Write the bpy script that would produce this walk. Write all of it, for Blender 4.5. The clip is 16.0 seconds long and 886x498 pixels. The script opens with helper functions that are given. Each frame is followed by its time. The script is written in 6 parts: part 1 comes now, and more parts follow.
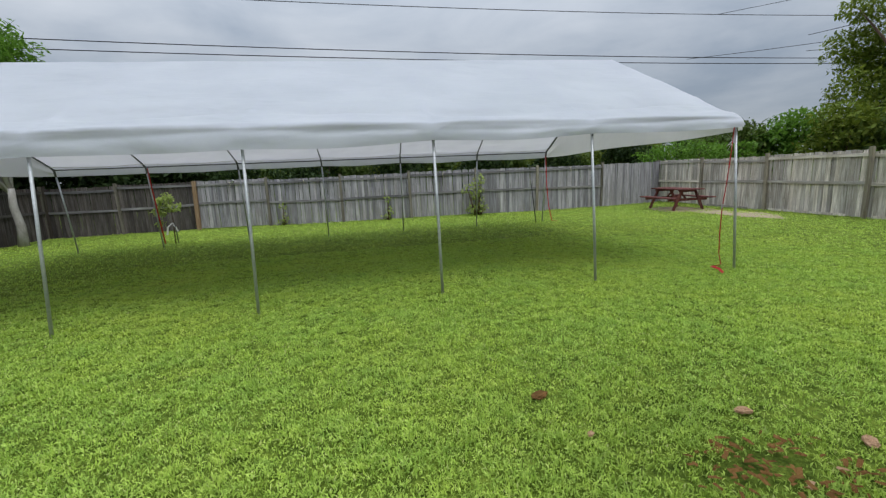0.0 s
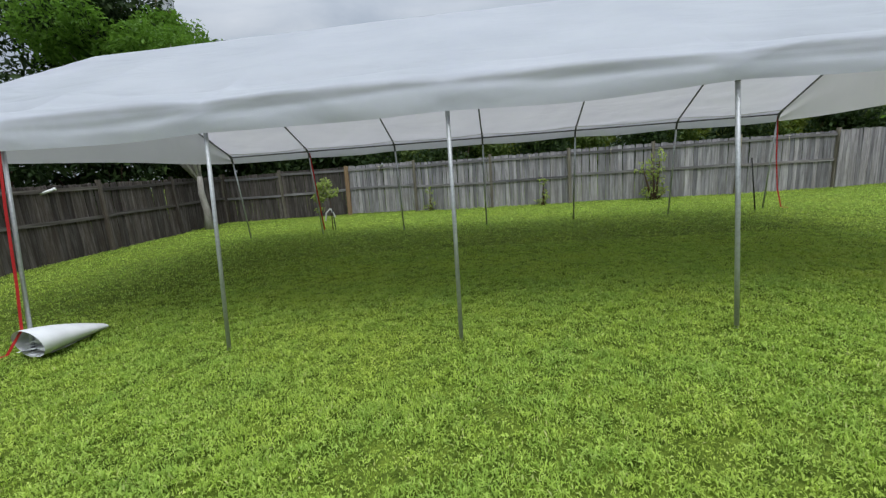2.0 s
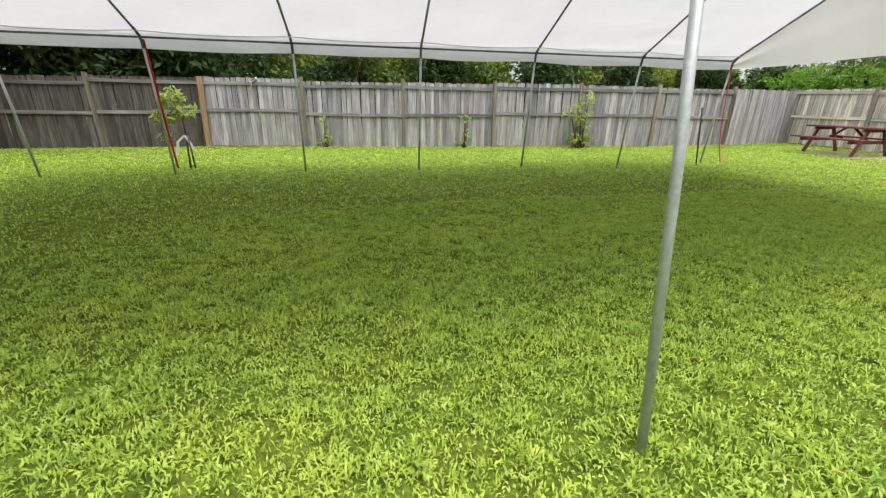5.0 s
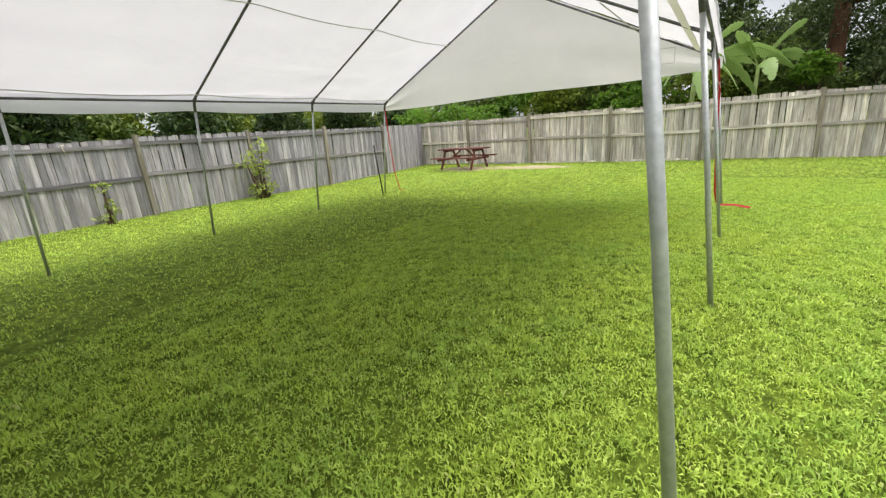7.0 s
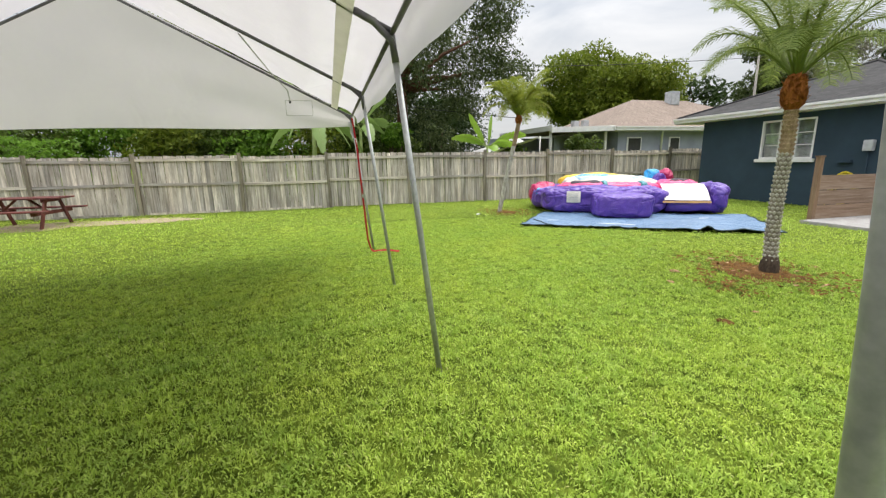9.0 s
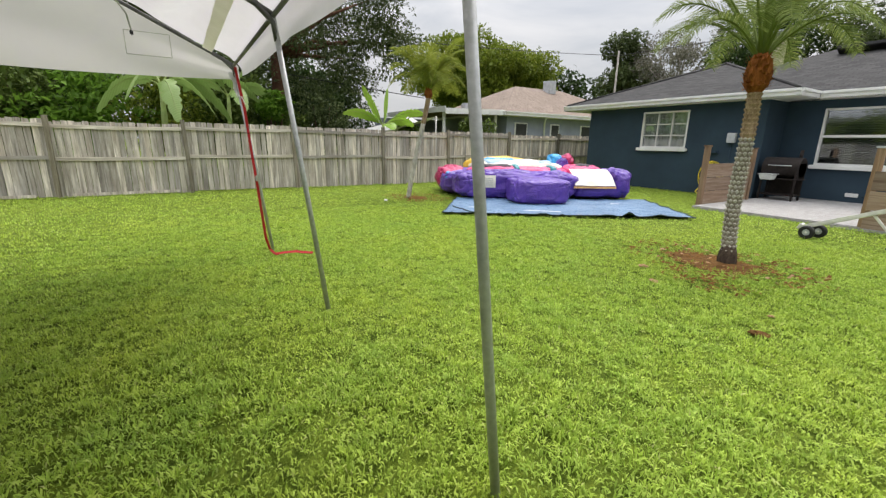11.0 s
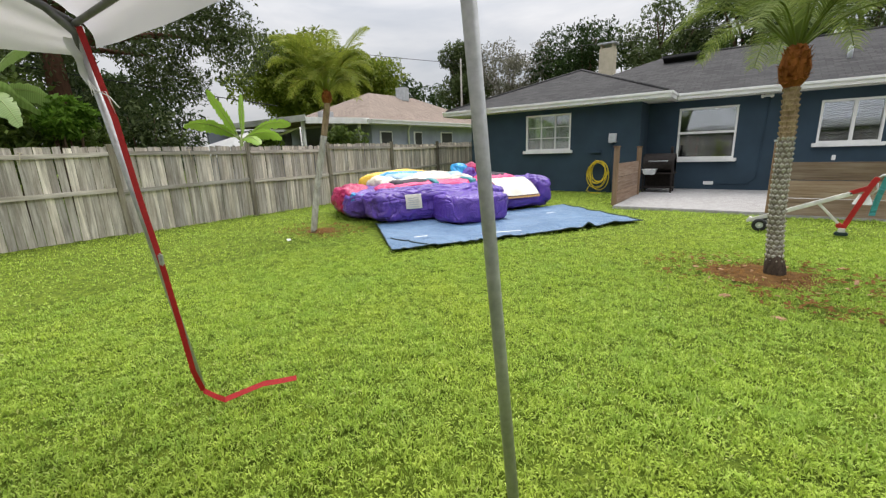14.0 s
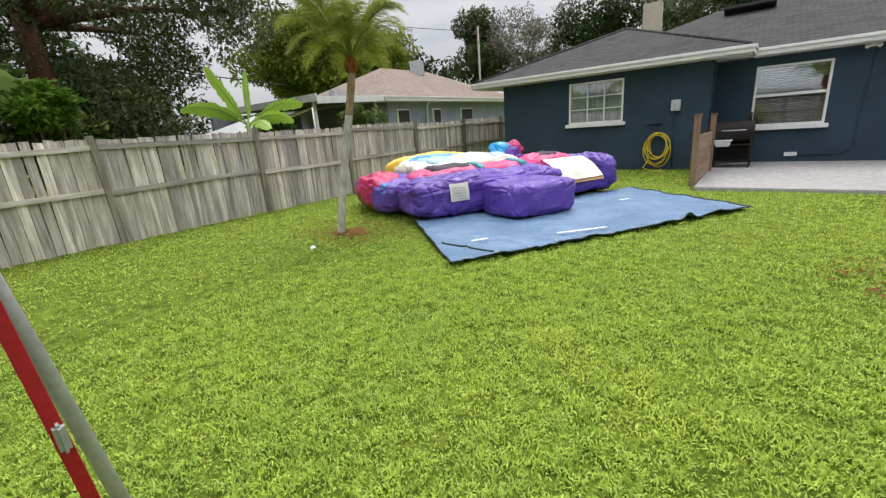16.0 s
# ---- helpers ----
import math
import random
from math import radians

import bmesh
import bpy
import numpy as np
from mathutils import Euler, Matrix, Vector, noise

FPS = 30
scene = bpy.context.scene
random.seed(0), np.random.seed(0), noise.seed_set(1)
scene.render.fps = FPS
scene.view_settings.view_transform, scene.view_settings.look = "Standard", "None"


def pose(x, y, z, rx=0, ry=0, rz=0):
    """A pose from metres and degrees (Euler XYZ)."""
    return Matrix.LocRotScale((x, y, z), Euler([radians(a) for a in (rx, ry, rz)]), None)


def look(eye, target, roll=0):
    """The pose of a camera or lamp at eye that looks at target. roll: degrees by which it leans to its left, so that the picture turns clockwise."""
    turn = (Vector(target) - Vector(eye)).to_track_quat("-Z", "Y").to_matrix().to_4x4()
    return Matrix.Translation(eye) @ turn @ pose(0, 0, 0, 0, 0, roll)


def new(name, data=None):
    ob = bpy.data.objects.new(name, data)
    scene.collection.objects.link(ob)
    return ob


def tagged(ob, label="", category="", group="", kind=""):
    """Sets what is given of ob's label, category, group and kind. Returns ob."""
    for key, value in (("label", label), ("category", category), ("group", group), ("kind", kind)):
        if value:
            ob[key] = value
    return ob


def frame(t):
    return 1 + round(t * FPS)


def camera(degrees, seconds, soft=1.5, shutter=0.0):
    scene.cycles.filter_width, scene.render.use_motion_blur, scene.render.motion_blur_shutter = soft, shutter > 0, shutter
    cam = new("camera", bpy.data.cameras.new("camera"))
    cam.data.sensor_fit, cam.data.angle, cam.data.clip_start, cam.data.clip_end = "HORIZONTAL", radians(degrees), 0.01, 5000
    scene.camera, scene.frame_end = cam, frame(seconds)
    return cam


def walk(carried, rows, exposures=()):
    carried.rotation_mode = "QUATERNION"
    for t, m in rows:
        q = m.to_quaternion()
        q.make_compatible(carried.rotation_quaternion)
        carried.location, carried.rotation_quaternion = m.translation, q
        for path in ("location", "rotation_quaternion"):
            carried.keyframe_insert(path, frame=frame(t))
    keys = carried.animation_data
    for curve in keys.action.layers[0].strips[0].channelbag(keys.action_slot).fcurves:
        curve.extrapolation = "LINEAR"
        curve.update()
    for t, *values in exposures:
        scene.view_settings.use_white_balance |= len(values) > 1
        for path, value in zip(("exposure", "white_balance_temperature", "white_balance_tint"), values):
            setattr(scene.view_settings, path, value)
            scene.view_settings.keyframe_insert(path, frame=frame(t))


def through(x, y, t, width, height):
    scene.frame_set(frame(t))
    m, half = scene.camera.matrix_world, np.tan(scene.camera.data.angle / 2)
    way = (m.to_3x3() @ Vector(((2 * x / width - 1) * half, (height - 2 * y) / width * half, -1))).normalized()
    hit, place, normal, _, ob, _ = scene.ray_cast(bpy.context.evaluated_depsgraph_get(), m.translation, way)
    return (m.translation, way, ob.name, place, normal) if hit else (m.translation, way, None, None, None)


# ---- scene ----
cam = camera(93.7, 16.0, soft=1.3)
PATH = [
    (0, (-0.287, 0.274, 1.611), (0.079, 2.209, 1.264), -2.6),
    (0.5, (-0.519, 0.711, 1.587), (-0.345, 2.674, 1.245), -3.3),
    (1, (-0.74, 1.244, 1.63), (-0.72, 3.22, 1.326), -2.9),
    (1.5, (-1.093, 1.653, 1.611), (-1.177, 3.627, 1.297), -2.3),
    (2, (-1.404, 2.077, 1.573), (-1.604, 4.028, 1.182), -4.2),
    (2.5, (-1.747, 2.517, 1.55), (-1.964, 4.456, 1.107), -4.8),
    (3, (-2.083, 2.819, 1.567), (-2.224, 4.755, 1.086), -4.5),
    (3.2, (-2.177, 2.989, 1.551), (-2.3, 4.921, 1.052), -4.5),
    (5.3, (-2.793, 4.787, 1.298), (-2.187, 6.568, 0.621), 1.1),
    (5.5, (-2.839, 4.933, 1.309), (-2.098, 6.671, 0.653), 0.8),
    (6, (-2.945, 5.19, 1.412), (-1.951, 6.811, 0.794), -1.6),
    (6.5, (-2.85, 5.488, 1.473), (-1.63, 6.972, 0.916), -7.3),
    (7, (-2.737, 5.628, 1.458), (-1.151, 6.717, 0.912), -4.2),
    (7.5, (-2.677, 5.879, 1.526), (-0.824, 6.433, 1.016), -1.4),
    (8, (-2.479, 6.072, 1.432), (-0.575, 6.435, 0.937), -2.4),
    (8.5, (-2.153, 6.168, 1.46), (-0.205, 6.22, 1.007), -3.4),
    (9, (-1.91, 6.258, 1.5), (-0.019, 5.757, 1.084), -1.1),
    (9.2, (-1.822, 6.315, 1.531), (0.008, 5.627, 1.11), -1.3),
    (11.3, (-0.067, 6.55, 1.393), (1.56, 5.506, 0.882), 1.3),
    (11.5, (0.097, 6.584, 1.448), (1.715, 5.542, 0.902), 1.7),
    (12, (0.535, 6.688, 1.442), (2.079, 5.533, 0.911), 2.5),
    (12.5, (0.99, 6.778, 1.493), (2.387, 5.439, 0.987), 1.6),
    (13, (1.515, 6.714, 1.507), (2.903, 5.364, 1.006), -2.1),
    (13.5, (1.973, 6.727, 1.452), (3.245, 5.255, 0.988), -1.6),
    (14, (2.434, 6.696, 1.518), (3.575, 5.121, 1.053), -2.1),
    (14.5, (2.847, 6.48, 1.57), (3.991, 4.907, 1.105), -5.0),
    (15, (3.219, 6.326, 1.533), (4.234, 4.663, 1.081), -2.7),
    (15.5, (3.572, 6.163, 1.543), (4.592, 4.518, 1.037), -2.6),
    (16, (3.953, 5.841, 1.564), (5.125, 4.32, 1.005), -4.4),
]
EXPOSURES = [(0, 0.0, 6150, 10), (3.2, 0.04, 6200, 10), (5.3, 1.0, 6800, 12), (9.2, 0.70, 6900, 12), (11.3, 0.55, 6900, 13), (16, 0.5, 6800, 13)]
walk(cam, [(t, look(eye, target, roll)) for t, eye, target, roll in PATH], EXPOSURES)

# ---- world and sun ----
world = bpy.data.worlds.new("overcast_sky")
scene.world = world
world.use_nodes = True
wn, wl = world.node_tree.nodes, world.node_tree.links
wn.clear()
w_out = wn.new("ShaderNodeOutputWorld")
w_bg = wn.new("ShaderNodeBackground")
w_sky = wn.new("ShaderNodeTexSky")
w_sky.sky_type = "NISHITA"
w_sky.sun_disc = False
w_sky.sun_elevation, w_sky.sun_rotation = radians(58), radians(200)
w_sky.dust_density, w_sky.air_density = 3.0, 1.0
w_scale = wn.new("ShaderNodeVectorMath")
w_scale.operation = "SCALE"
w_scale.inputs["Scale"].default_value = 0.10
w_tc = wn.new("ShaderNodeTexCoord")
w_map = wn.new("ShaderNodeMapping")
w_map.inputs["Scale"].default_value = (1.0, 1.3, 4.2)
w_noise = wn.new("ShaderNodeTexNoise")
w_noise.inputs["Scale"].default_value = 1.9
w_noise.inputs["Detail"].default_value = 7.0
w_noise.inputs["Roughness"].default_value = 0.55
w_noise.inputs["Distortion"].default_value = 0.4
w_ramp = wn.new("ShaderNodeValToRGB")
w_ramp.color_ramp.elements[0].position = 0.30
w_ramp.color_ramp.elements[0].color = (0.40, 0.455, 0.525, 1)
w_ramp.color_ramp.elements[1].position = 0.68
w_ramp.color_ramp.elements[1].color = (0.75, 0.775, 0.80, 1)
w_sep = wn.new("ShaderNodeSeparateXYZ")
w_up = wn.new("ShaderNodeMapRange")
w_up.inputs["From Min"].default_value = 0.0
w_up.inputs["From Max"].default_value = 1.0
w_up.inputs["To Min"].default_value = 0.76
w_up.inputs["To Max"].default_value = 4.3
w_pow = wn.new("ShaderNodeMath")
w_pow.operation = "POWER"
w_pow.use_clamp = True
w_pow.inputs[1].default_value = 2.1
w_bright = wn.new("ShaderNodeVectorMath")
w_bright.operation = "SCALE"
w_mix = wn.new("ShaderNodeMix")
w_mix.data_type = "RGBA"
w_mix.inputs[0].default_value = 0.86
wl.new(w_sky.outputs[0], w_scale.inputs[0])
wl.new(w_tc.outputs["Generated"], w_map.inputs[0])
wl.new(w_map.outputs[0], w_noise.inputs["Vector"])
wl.new(w_noise.outputs[0], w_ramp.inputs[0])
wl.new(w_tc.outputs["Generated"], w_sep.inputs[0])
wl.new(w_sep.outputs["Z"], w_pow.inputs[0])
wl.new(w_pow.outputs[0], w_up.inputs["Value"])
wl.new(w_ramp.outputs[0], w_bright.inputs[0])
wl.new(w_up.outputs[0], w_bright.inputs["Scale"])
wl.new(w_scale.outputs[0], w_mix.inputs[6])
wl.new(w_bright.outputs[0], w_mix.inputs[7])
wl.new(w_mix.outputs[2], w_bg.inputs["Color"])
w_bg.inputs["Strength"].default_value = 0.93
wl.new(w_bg.outputs[0], w_out.inputs[0])

sun = new("sun", bpy.data.lights.new("sun", "SUN"))
sun.data.energy = 1.5
sun.data.angle = radians(35)
sun.data.color = (1.0, 0.97, 0.92)
sun.matrix_world = look((6, -10, 25), (0, 0, 0))


# ---- materials ----
class Mat:
    """A small builder for node materials."""

    def __init__(self, name, rough=0.7, metal=0.0, spec=0.4):
        self.m = bpy.data.materials.new(name)
        self.m.use_nodes = True
        self.n, self.l = self.m.node_tree.nodes, self.m.node_tree.links
        self.b = self.n["Principled BSDF"]
        self.b.inputs["Roughness"].default_value = rough
        self.b.inputs["Metallic"].default_value = metal
        self.b.inputs["Specular IOR Level"].default_value = spec
        self.tc = self.n.new("ShaderNodeTexCoord")

    def coords(self, scale=(1, 1, 1), kind="Object", shift=False):
        mp = self.n.new("ShaderNodeMapping")
        mp.inputs["Scale"].default_value = scale
        self.l.new(self.tc.outputs[kind], mp.inputs[0])
        if shift:
            info = self.n.new("ShaderNodeObjectInfo")
            mul = self.n.new("ShaderNodeMath")
            mul.operation = "MULTIPLY"
            mul.inputs[1].default_value = 57.0
            self.l.new(info.outputs["Random"], mul.inputs[0])
            self.l.new(mul.outputs[0], mp.inputs["Location"])
        return mp.outputs[0]

    def noise(self, scale, detail=4.0, vec=None, rough=0.6, dist=0.0):
        t = self.n.new("ShaderNodeTexNoise")
        t.inputs["Scale"].default_value = scale
        t.inputs["Detail"].default_value = detail
        t.inputs["Roughness"].default_value = rough
        t.inputs["Distortion"].default_value = dist
        self.l.new(vec if vec is not None else self.tc.outputs["Object"], t.inputs["Vector"])
        return t.outputs[0]

    def ramp(self, fac, *stops):
        r = self.n.new("ShaderNodeValToRGB")
        e = r.color_ramp.elements
        while len(e) < len(stops):
            e.new(0.5)
        for k, (p, c) in enumerate(stops):
            e[k].position = p
            e[k].color = (*c, 1) if len(c) == 3 else c
        self.l.new(fac, r.inputs[0])
        return r.outputs[0]

    def mix(self, fac, a, b, mode="MIX"):
        x = self.n.new("ShaderNodeMix")
        x.data_type, x.blend_type = "RGBA", mode
        for sock, v in ((x.inputs[0], fac), (x.inputs[6], a), (x.inputs[7], b)):
            if isinstance(v, (int, float)):
                sock.default_value = v
            elif isinstance(v, tuple):
                sock.default_value = (*v, 1)
            else:
                self.l.new(v, sock)
        return x.outputs[2]

    def random(self, island=False):
        if island:
            return self.n.new("ShaderNodeNewGeometry").outputs["Random Per Island"]
        return self.n.new("ShaderNodeObjectInfo").outputs["Random"]

    def colour(self, sock):
        if isinstance(sock, tuple):
            self.b.inputs["Base Color"].default_value = (*sock, 1)
        else:
            self.l.new(sock, self.b.inputs["Base Color"])
        return self

    def roughness(self, sock):
        self.l.new(sock, self.b.inputs["Roughness"])
        return self

    def bump(self, height, strength=0.3, distance=0.01):
        bp = self.n.new("ShaderNodeBump")
        bp.inputs["Strength"].default_value = strength
        bp.inputs["Distance"].default_value = distance
        self.l.new(height, bp.inputs["Height"])
        self.l.new(bp.outputs[0], self.b.inputs["Normal"])
        return self

    def translucent(self, amount, tint=None):
        """Lets light through a thin sheet or leaf."""
        tr = self.n.new("ShaderNodeBsdfTranslucent")
        mx = self.n.new("ShaderNodeMixShader")
        mx.inputs[0].default_value = amount
        out = self.n["Material Output"]
        src = self.b.inputs["Base Color"]
        if tint:
            tr.inputs[0].default_value = (*tint, 1)
        elif src.links:
            self.l.new(src.links[0].from_socket, tr.inputs[0])
        else:
            tr.inputs[0].default_value = src.default_value
        self.l.new(self.b.outputs[0], mx.inputs[1])
        self.l.new(tr.outputs[0], mx.inputs[2])
        self.l.new(mx.outputs[0], out.inputs[0])
        return self


def plain(name, col, rough=0.6, metal=0.0, wear=0.25, scale=6.0, bump=0.1):
    """A paint or plastic with slight blotches and relief."""
    m = Mat(name, rough, metal)
    n1 = m.noise(scale, 5)
    dark = tuple(c * (1 - wear) for c in col)
    lite = tuple(min(1, c * (1 + wear * 0.5)) for c in col)
    m.colour(m.ramp(n1, (0.3, dark), (0.7, lite)))
    m.bump(m.noise(scale * 12, 3), bump, 0.004)
    return m.m


def wood_weathered(name, dark, mid, pale, brown, along=2):
    """Old wood with its grain along one axis: streaks, stains and a tone of its own for each board."""
    m = Mat(name, 0.9, 0, 0.15)

    def stretched(across, length):
        return m.coords(tuple(length if k == along else across for k in range(3)), shift=True)
    grain = m.noise(3.0, 6, stretched(6.5, 0.45), 0.6, 0.5)
    stain = m.noise(1.6, 4, stretched(3.4, 0.7), 0.6)
    streak = m.noise(2.0, 5, stretched(8.0, 0.28), 0.6, 0.3)
    fine = m.noise(12, 3, stretched(14, 0.7), 0.6)
    c = m.ramp(grain, (0.22, dark), (0.46, mid), (0.80, pale))
    c = m.mix(m.ramp(stain, (0.42, (0, 0, 0)), (0.68, (0.75, 0.75, 0.75))), c, brown)
    c = m.mix(m.ramp(streak, (0.54, (0, 0, 0)), (0.72, (0.7, 0.7, 0.7))), c, dark)
    c = m.mix(m.ramp(fine, (0.5, (0, 0, 0)), (0.85, (0.3, 0.3, 0.3))), c, pale)
    c = m.mix(0.62, c, m.ramp(m.random(), (0.0, (0.55, 0.55, 0.56)), (0.5, (1.1, 1.08, 1.05)), (1.0, (1.75, 1.69, 1.60))), "MULTIPLY")
    m.colour(c)
    m.bump(grain, 0.5, 0.006)
    return m.m


M_PICKET = wood_weathered("weathered_cedar", (0.135, 0.120, 0.104), (0.44, 0.405, 0.365), (0.82, 0.78, 0.73), (0.28, 0.24, 0.20))
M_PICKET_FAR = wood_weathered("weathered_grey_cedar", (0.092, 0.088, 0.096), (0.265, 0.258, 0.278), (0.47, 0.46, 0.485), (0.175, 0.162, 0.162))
M_RAIL = wood_weathered("weathered_rail_wood", (0.17, 0.155, 0.14), (0.42, 0.39, 0.355), (0.72, 0.68, 0.63), (0.28, 0.24, 0.20), 0)
# grey rails of the back fence, darkened to hold the shadow line along them
M_RAIL_FAR_SHADE = wood_weathered("shadow_grey_rail_wood", (0.07, 0.067, 0.07), (0.18, 0.174, 0.182), (0.34, 0.33, 0.345), (0.12, 0.11, 0.108), 0)
# left fence rails and pickets: tree shade is mixed into these darker woods
M_RAIL_SHADED = wood_weathered("shaded_rail_wood", (0.03, 0.026, 0.024), (0.08, 0.072, 0.066), (0.20, 0.185, 0.175), (0.055, 0.045, 0.04), 0)
M_PICKET_LEFT = wood_weathered("shaded_weathered_cedar", (0.025, 0.021, 0.019), (0.06, 0.052, 0.047), (0.17, 0.155, 0.145), (0.042, 0.031, 0.025))
# cedar for the back fence's left corner, with the shade under the trees painted in
M_PICKET_CORNER = wood_weathered("shaded_corner_cedar", (0.03, 0.026, 0.024), (0.072, 0.064, 0.060), (0.18, 0.165, 0.158), (0.052, 0.042, 0.036))
# left fence posts, their colour lowered for the same tree shade
M_POST_SHADED = wood_weathered("shaded_post_wood", (0.03, 0.025, 0.021), (0.075, 0.065, 0.055), (0.16, 0.145, 0.125), (0.06, 0.045, 0.035))
M_POST = wood_weathered("weathered_post_wood", (0.09, 0.08, 0.062), (0.19, 0.172, 0.138), (0.35, 0.325, 0.275), (0.13, 0.112, 0.08))
M_POST_TAN = wood_weathered("newer_post_wood", (0.16, 0.10, 0.055), (0.27, 0.18, 0.11), (0.36, 0.27, 0.18), (0.20, 0.12, 0.06))
M_BOARD = wood_weathered("stained_board", (0.11, 0.072, 0.05), (0.25, 0.18, 0.135), (0.36, 0.29, 0.235), (0.19, 0.125, 0.085), 0)
M_BOARD_POST = wood_weathered("stained_post", (0.10, 0.06, 0.035), (0.23, 0.15, 0.095), (0.34, 0.25, 0.18), (0.16, 0.10, 0.06))
M_REDWOOD = wood_weathered("faded_red_paint_wood", (0.07, 0.024, 0.022), (0.13, 0.042, 0.038), (0.21, 0.10, 0.088), (0.07, 0.032, 0.028))


def galvanised():
    m = Mat("galvanised_steel", 0.40, 0.45, 0.5)
    sp = m.noise(38, 3)
    bl = m.noise(6, 4, m.coords((1, 1, 0.4)))
    c = m.mix(0.5, m.ramp(sp, (0.35, (0.37, 0.385, 0.39)), (0.65, (0.55, 0.565, 0.575))), m.ramp(bl, (0.35, (0.30, 0.31, 0.315)), (0.7, (0.56, 0.575, 0.58))))
    m.colour(c)
    m.roughness(m.ramp(bl, (0.3, (0.38, 0.38, 0.38)), (0.7, (0.58, 0.58, 0.58))))
    return m.m


M_STEEL = galvanised()
# darker copy of the pole steel: backlit shade under the roof is in its colour
def shaded_steel():
    m = Mat("shaded_frame_steel", 0.55, 0.3, 0.4)
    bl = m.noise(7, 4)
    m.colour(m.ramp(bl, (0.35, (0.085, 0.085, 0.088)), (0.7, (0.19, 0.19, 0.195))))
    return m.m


M_FRAME = shaded_steel()
M_DARK_STEEL = plain("dark_steel", (0.06, 0.06, 0.06), 0.5, 0.6)


def cover_cloth(name="white_polyethylene_cloth", through=0.44, tint=(0.61, 0.577, 0.60)):
    m = Mat(name, 0.45, 0, 0.35)
    n1 = m.noise(0.9, 5)
    weave = m.noise(160, 2)
    creases = m.noise(1.1, 3, m.coords((0.7, 1.5, 1.5)), 0.5, 0.4)
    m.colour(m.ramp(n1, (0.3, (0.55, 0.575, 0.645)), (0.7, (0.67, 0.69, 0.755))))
    hh = m.n.new("ShaderNodeMath")
    hh.operation = "MULTIPLY_ADD"
    hh.inputs[1].default_value = 0.015
    m.l.new(weave, hh.inputs[0])
    m.l.new(creases, hh.inputs[2])
    m.bump(hh.outputs[0], 0.6, 0.16)
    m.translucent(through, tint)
    return m.m


M_CLOTH = cover_cloth()
M_CLOTH_THIN = cover_cloth("thin_white_end_cloth", 0.64, (0.75, 0.705, 0.70))
M_WHITE_CLOTH = plain("white_woven_cloth", (0.80, 0.81, 0.82), 0.55, 0, 0.12, 5, 0.2)


def band_cloth():
    m = Mat("folded_band_cloth", 0.6, 0, 0.2)
    m.colour(m.ramp(m.noise(5, 4), (0.3, (0.84, 0.83, 0.74)), (0.7, (0.92, 0.91, 0.83))))
    m.translucent(0.72)
    return m.m


M_BAND = band_cloth()
M_CLOTH_SEAM = plain("canopy_seam_band", (0.50, 0.50, 0.46), 0.6)
M_STRAP = plain("red_webbing", (0.44, 0.012, 0.014), 0.6, 0, 0.2, 60, 0.4)
M_WIRE = plain("cable_black", (0.02, 0.02, 0.022), 0.6)


def leafy(name, dark, mid, lite, trans=0.3, rough=0.6):
    m = Mat(name, rough, 0, 0.18)
    r = m.random(True)
    big = m.noise(0.55, 3)
    c = m.ramp(r, (0.0, dark), (0.55, mid), (1.0, lite))
    c = m.mix(m.ramp(big, (0.35, (0, 0, 0)), (0.65, (0.8, 0.8, 0.8))), c, mid)
    m.colour(c)
    m.translucent(trans)
    return m.m


M_LEAF_OAK = leafy("oak_leaves", (0.030, 0.046, 0.016), (0.075, 0.105, 0.036), (0.17, 0.21, 0.085))
M_LEAF_MID = leafy("broadleaf_green", (0.04, 0.07, 0.014), (0.085, 0.13, 0.026), (0.16, 0.21, 0.045))
M_LEAF_OLIVE = leafy("olive_crown_leaves", (0.07, 0.11, 0.012), (0.145, 0.195, 0.022), (0.25, 0.29, 0.042), 0.4)
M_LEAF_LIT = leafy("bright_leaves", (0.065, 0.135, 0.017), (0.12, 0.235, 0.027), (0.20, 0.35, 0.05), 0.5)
M_LEAF_DARK = leafy("dark_hedge_leaves", (0.012, 0.026, 0.008), (0.03, 0.055, 0.015), (0.07, 0.11, 0.03))
M_LEAF_YELLOW = leafy("yellow_green_leaves", (0.22, 0.29, 0.065), (0.32, 0.39, 0.10), (0.43, 0.48, 0.16), 0.45)
M_LEAF_PALM = leafy("palm_leaflets", (0.10, 0.145, 0.035), (0.18, 0.235, 0.06), (0.29, 0.33, 0.105), 0.45)
M_LEAF_PALM_OLIVE = leafy("olive_palm_leaflets", (0.12, 0.16, 0.022), (0.22, 0.27, 0.038), (0.38, 0.37, 0.07), 0.5)
M_LEAF_PALE = leafy("pale_twigs", (0.10, 0.10, 0.075), (0.16, 0.155, 0.115), (0.23, 0.22, 0.17))


def banana_leaf(name, a, b):
    m = Mat(name, 0.35, 0, 0.5)
    v = m.coords((1, 1, 1), "UV")
    ribs = m.n.new("ShaderNodeTexWave")
    ribs.bands_direction = "Y"
    ribs.inputs["Scale"].default_value = 14
    ribs.inputs["Distortion"].default_value = 0.6
    m.l.new(v, ribs.inputs["Vector"])
    m.colour(m.mix(m.noise(2.0, 3), m.mix(ribs.outputs[1], a, b), b))
    m.bump(ribs.outputs[1], 0.3, 0.006)
    m.translucent(0.4)
    return m.m


M_BANANA = banana_leaf("banana_leaf", (0.16, 0.27, 0.06), (0.29, 0.42, 0.13))
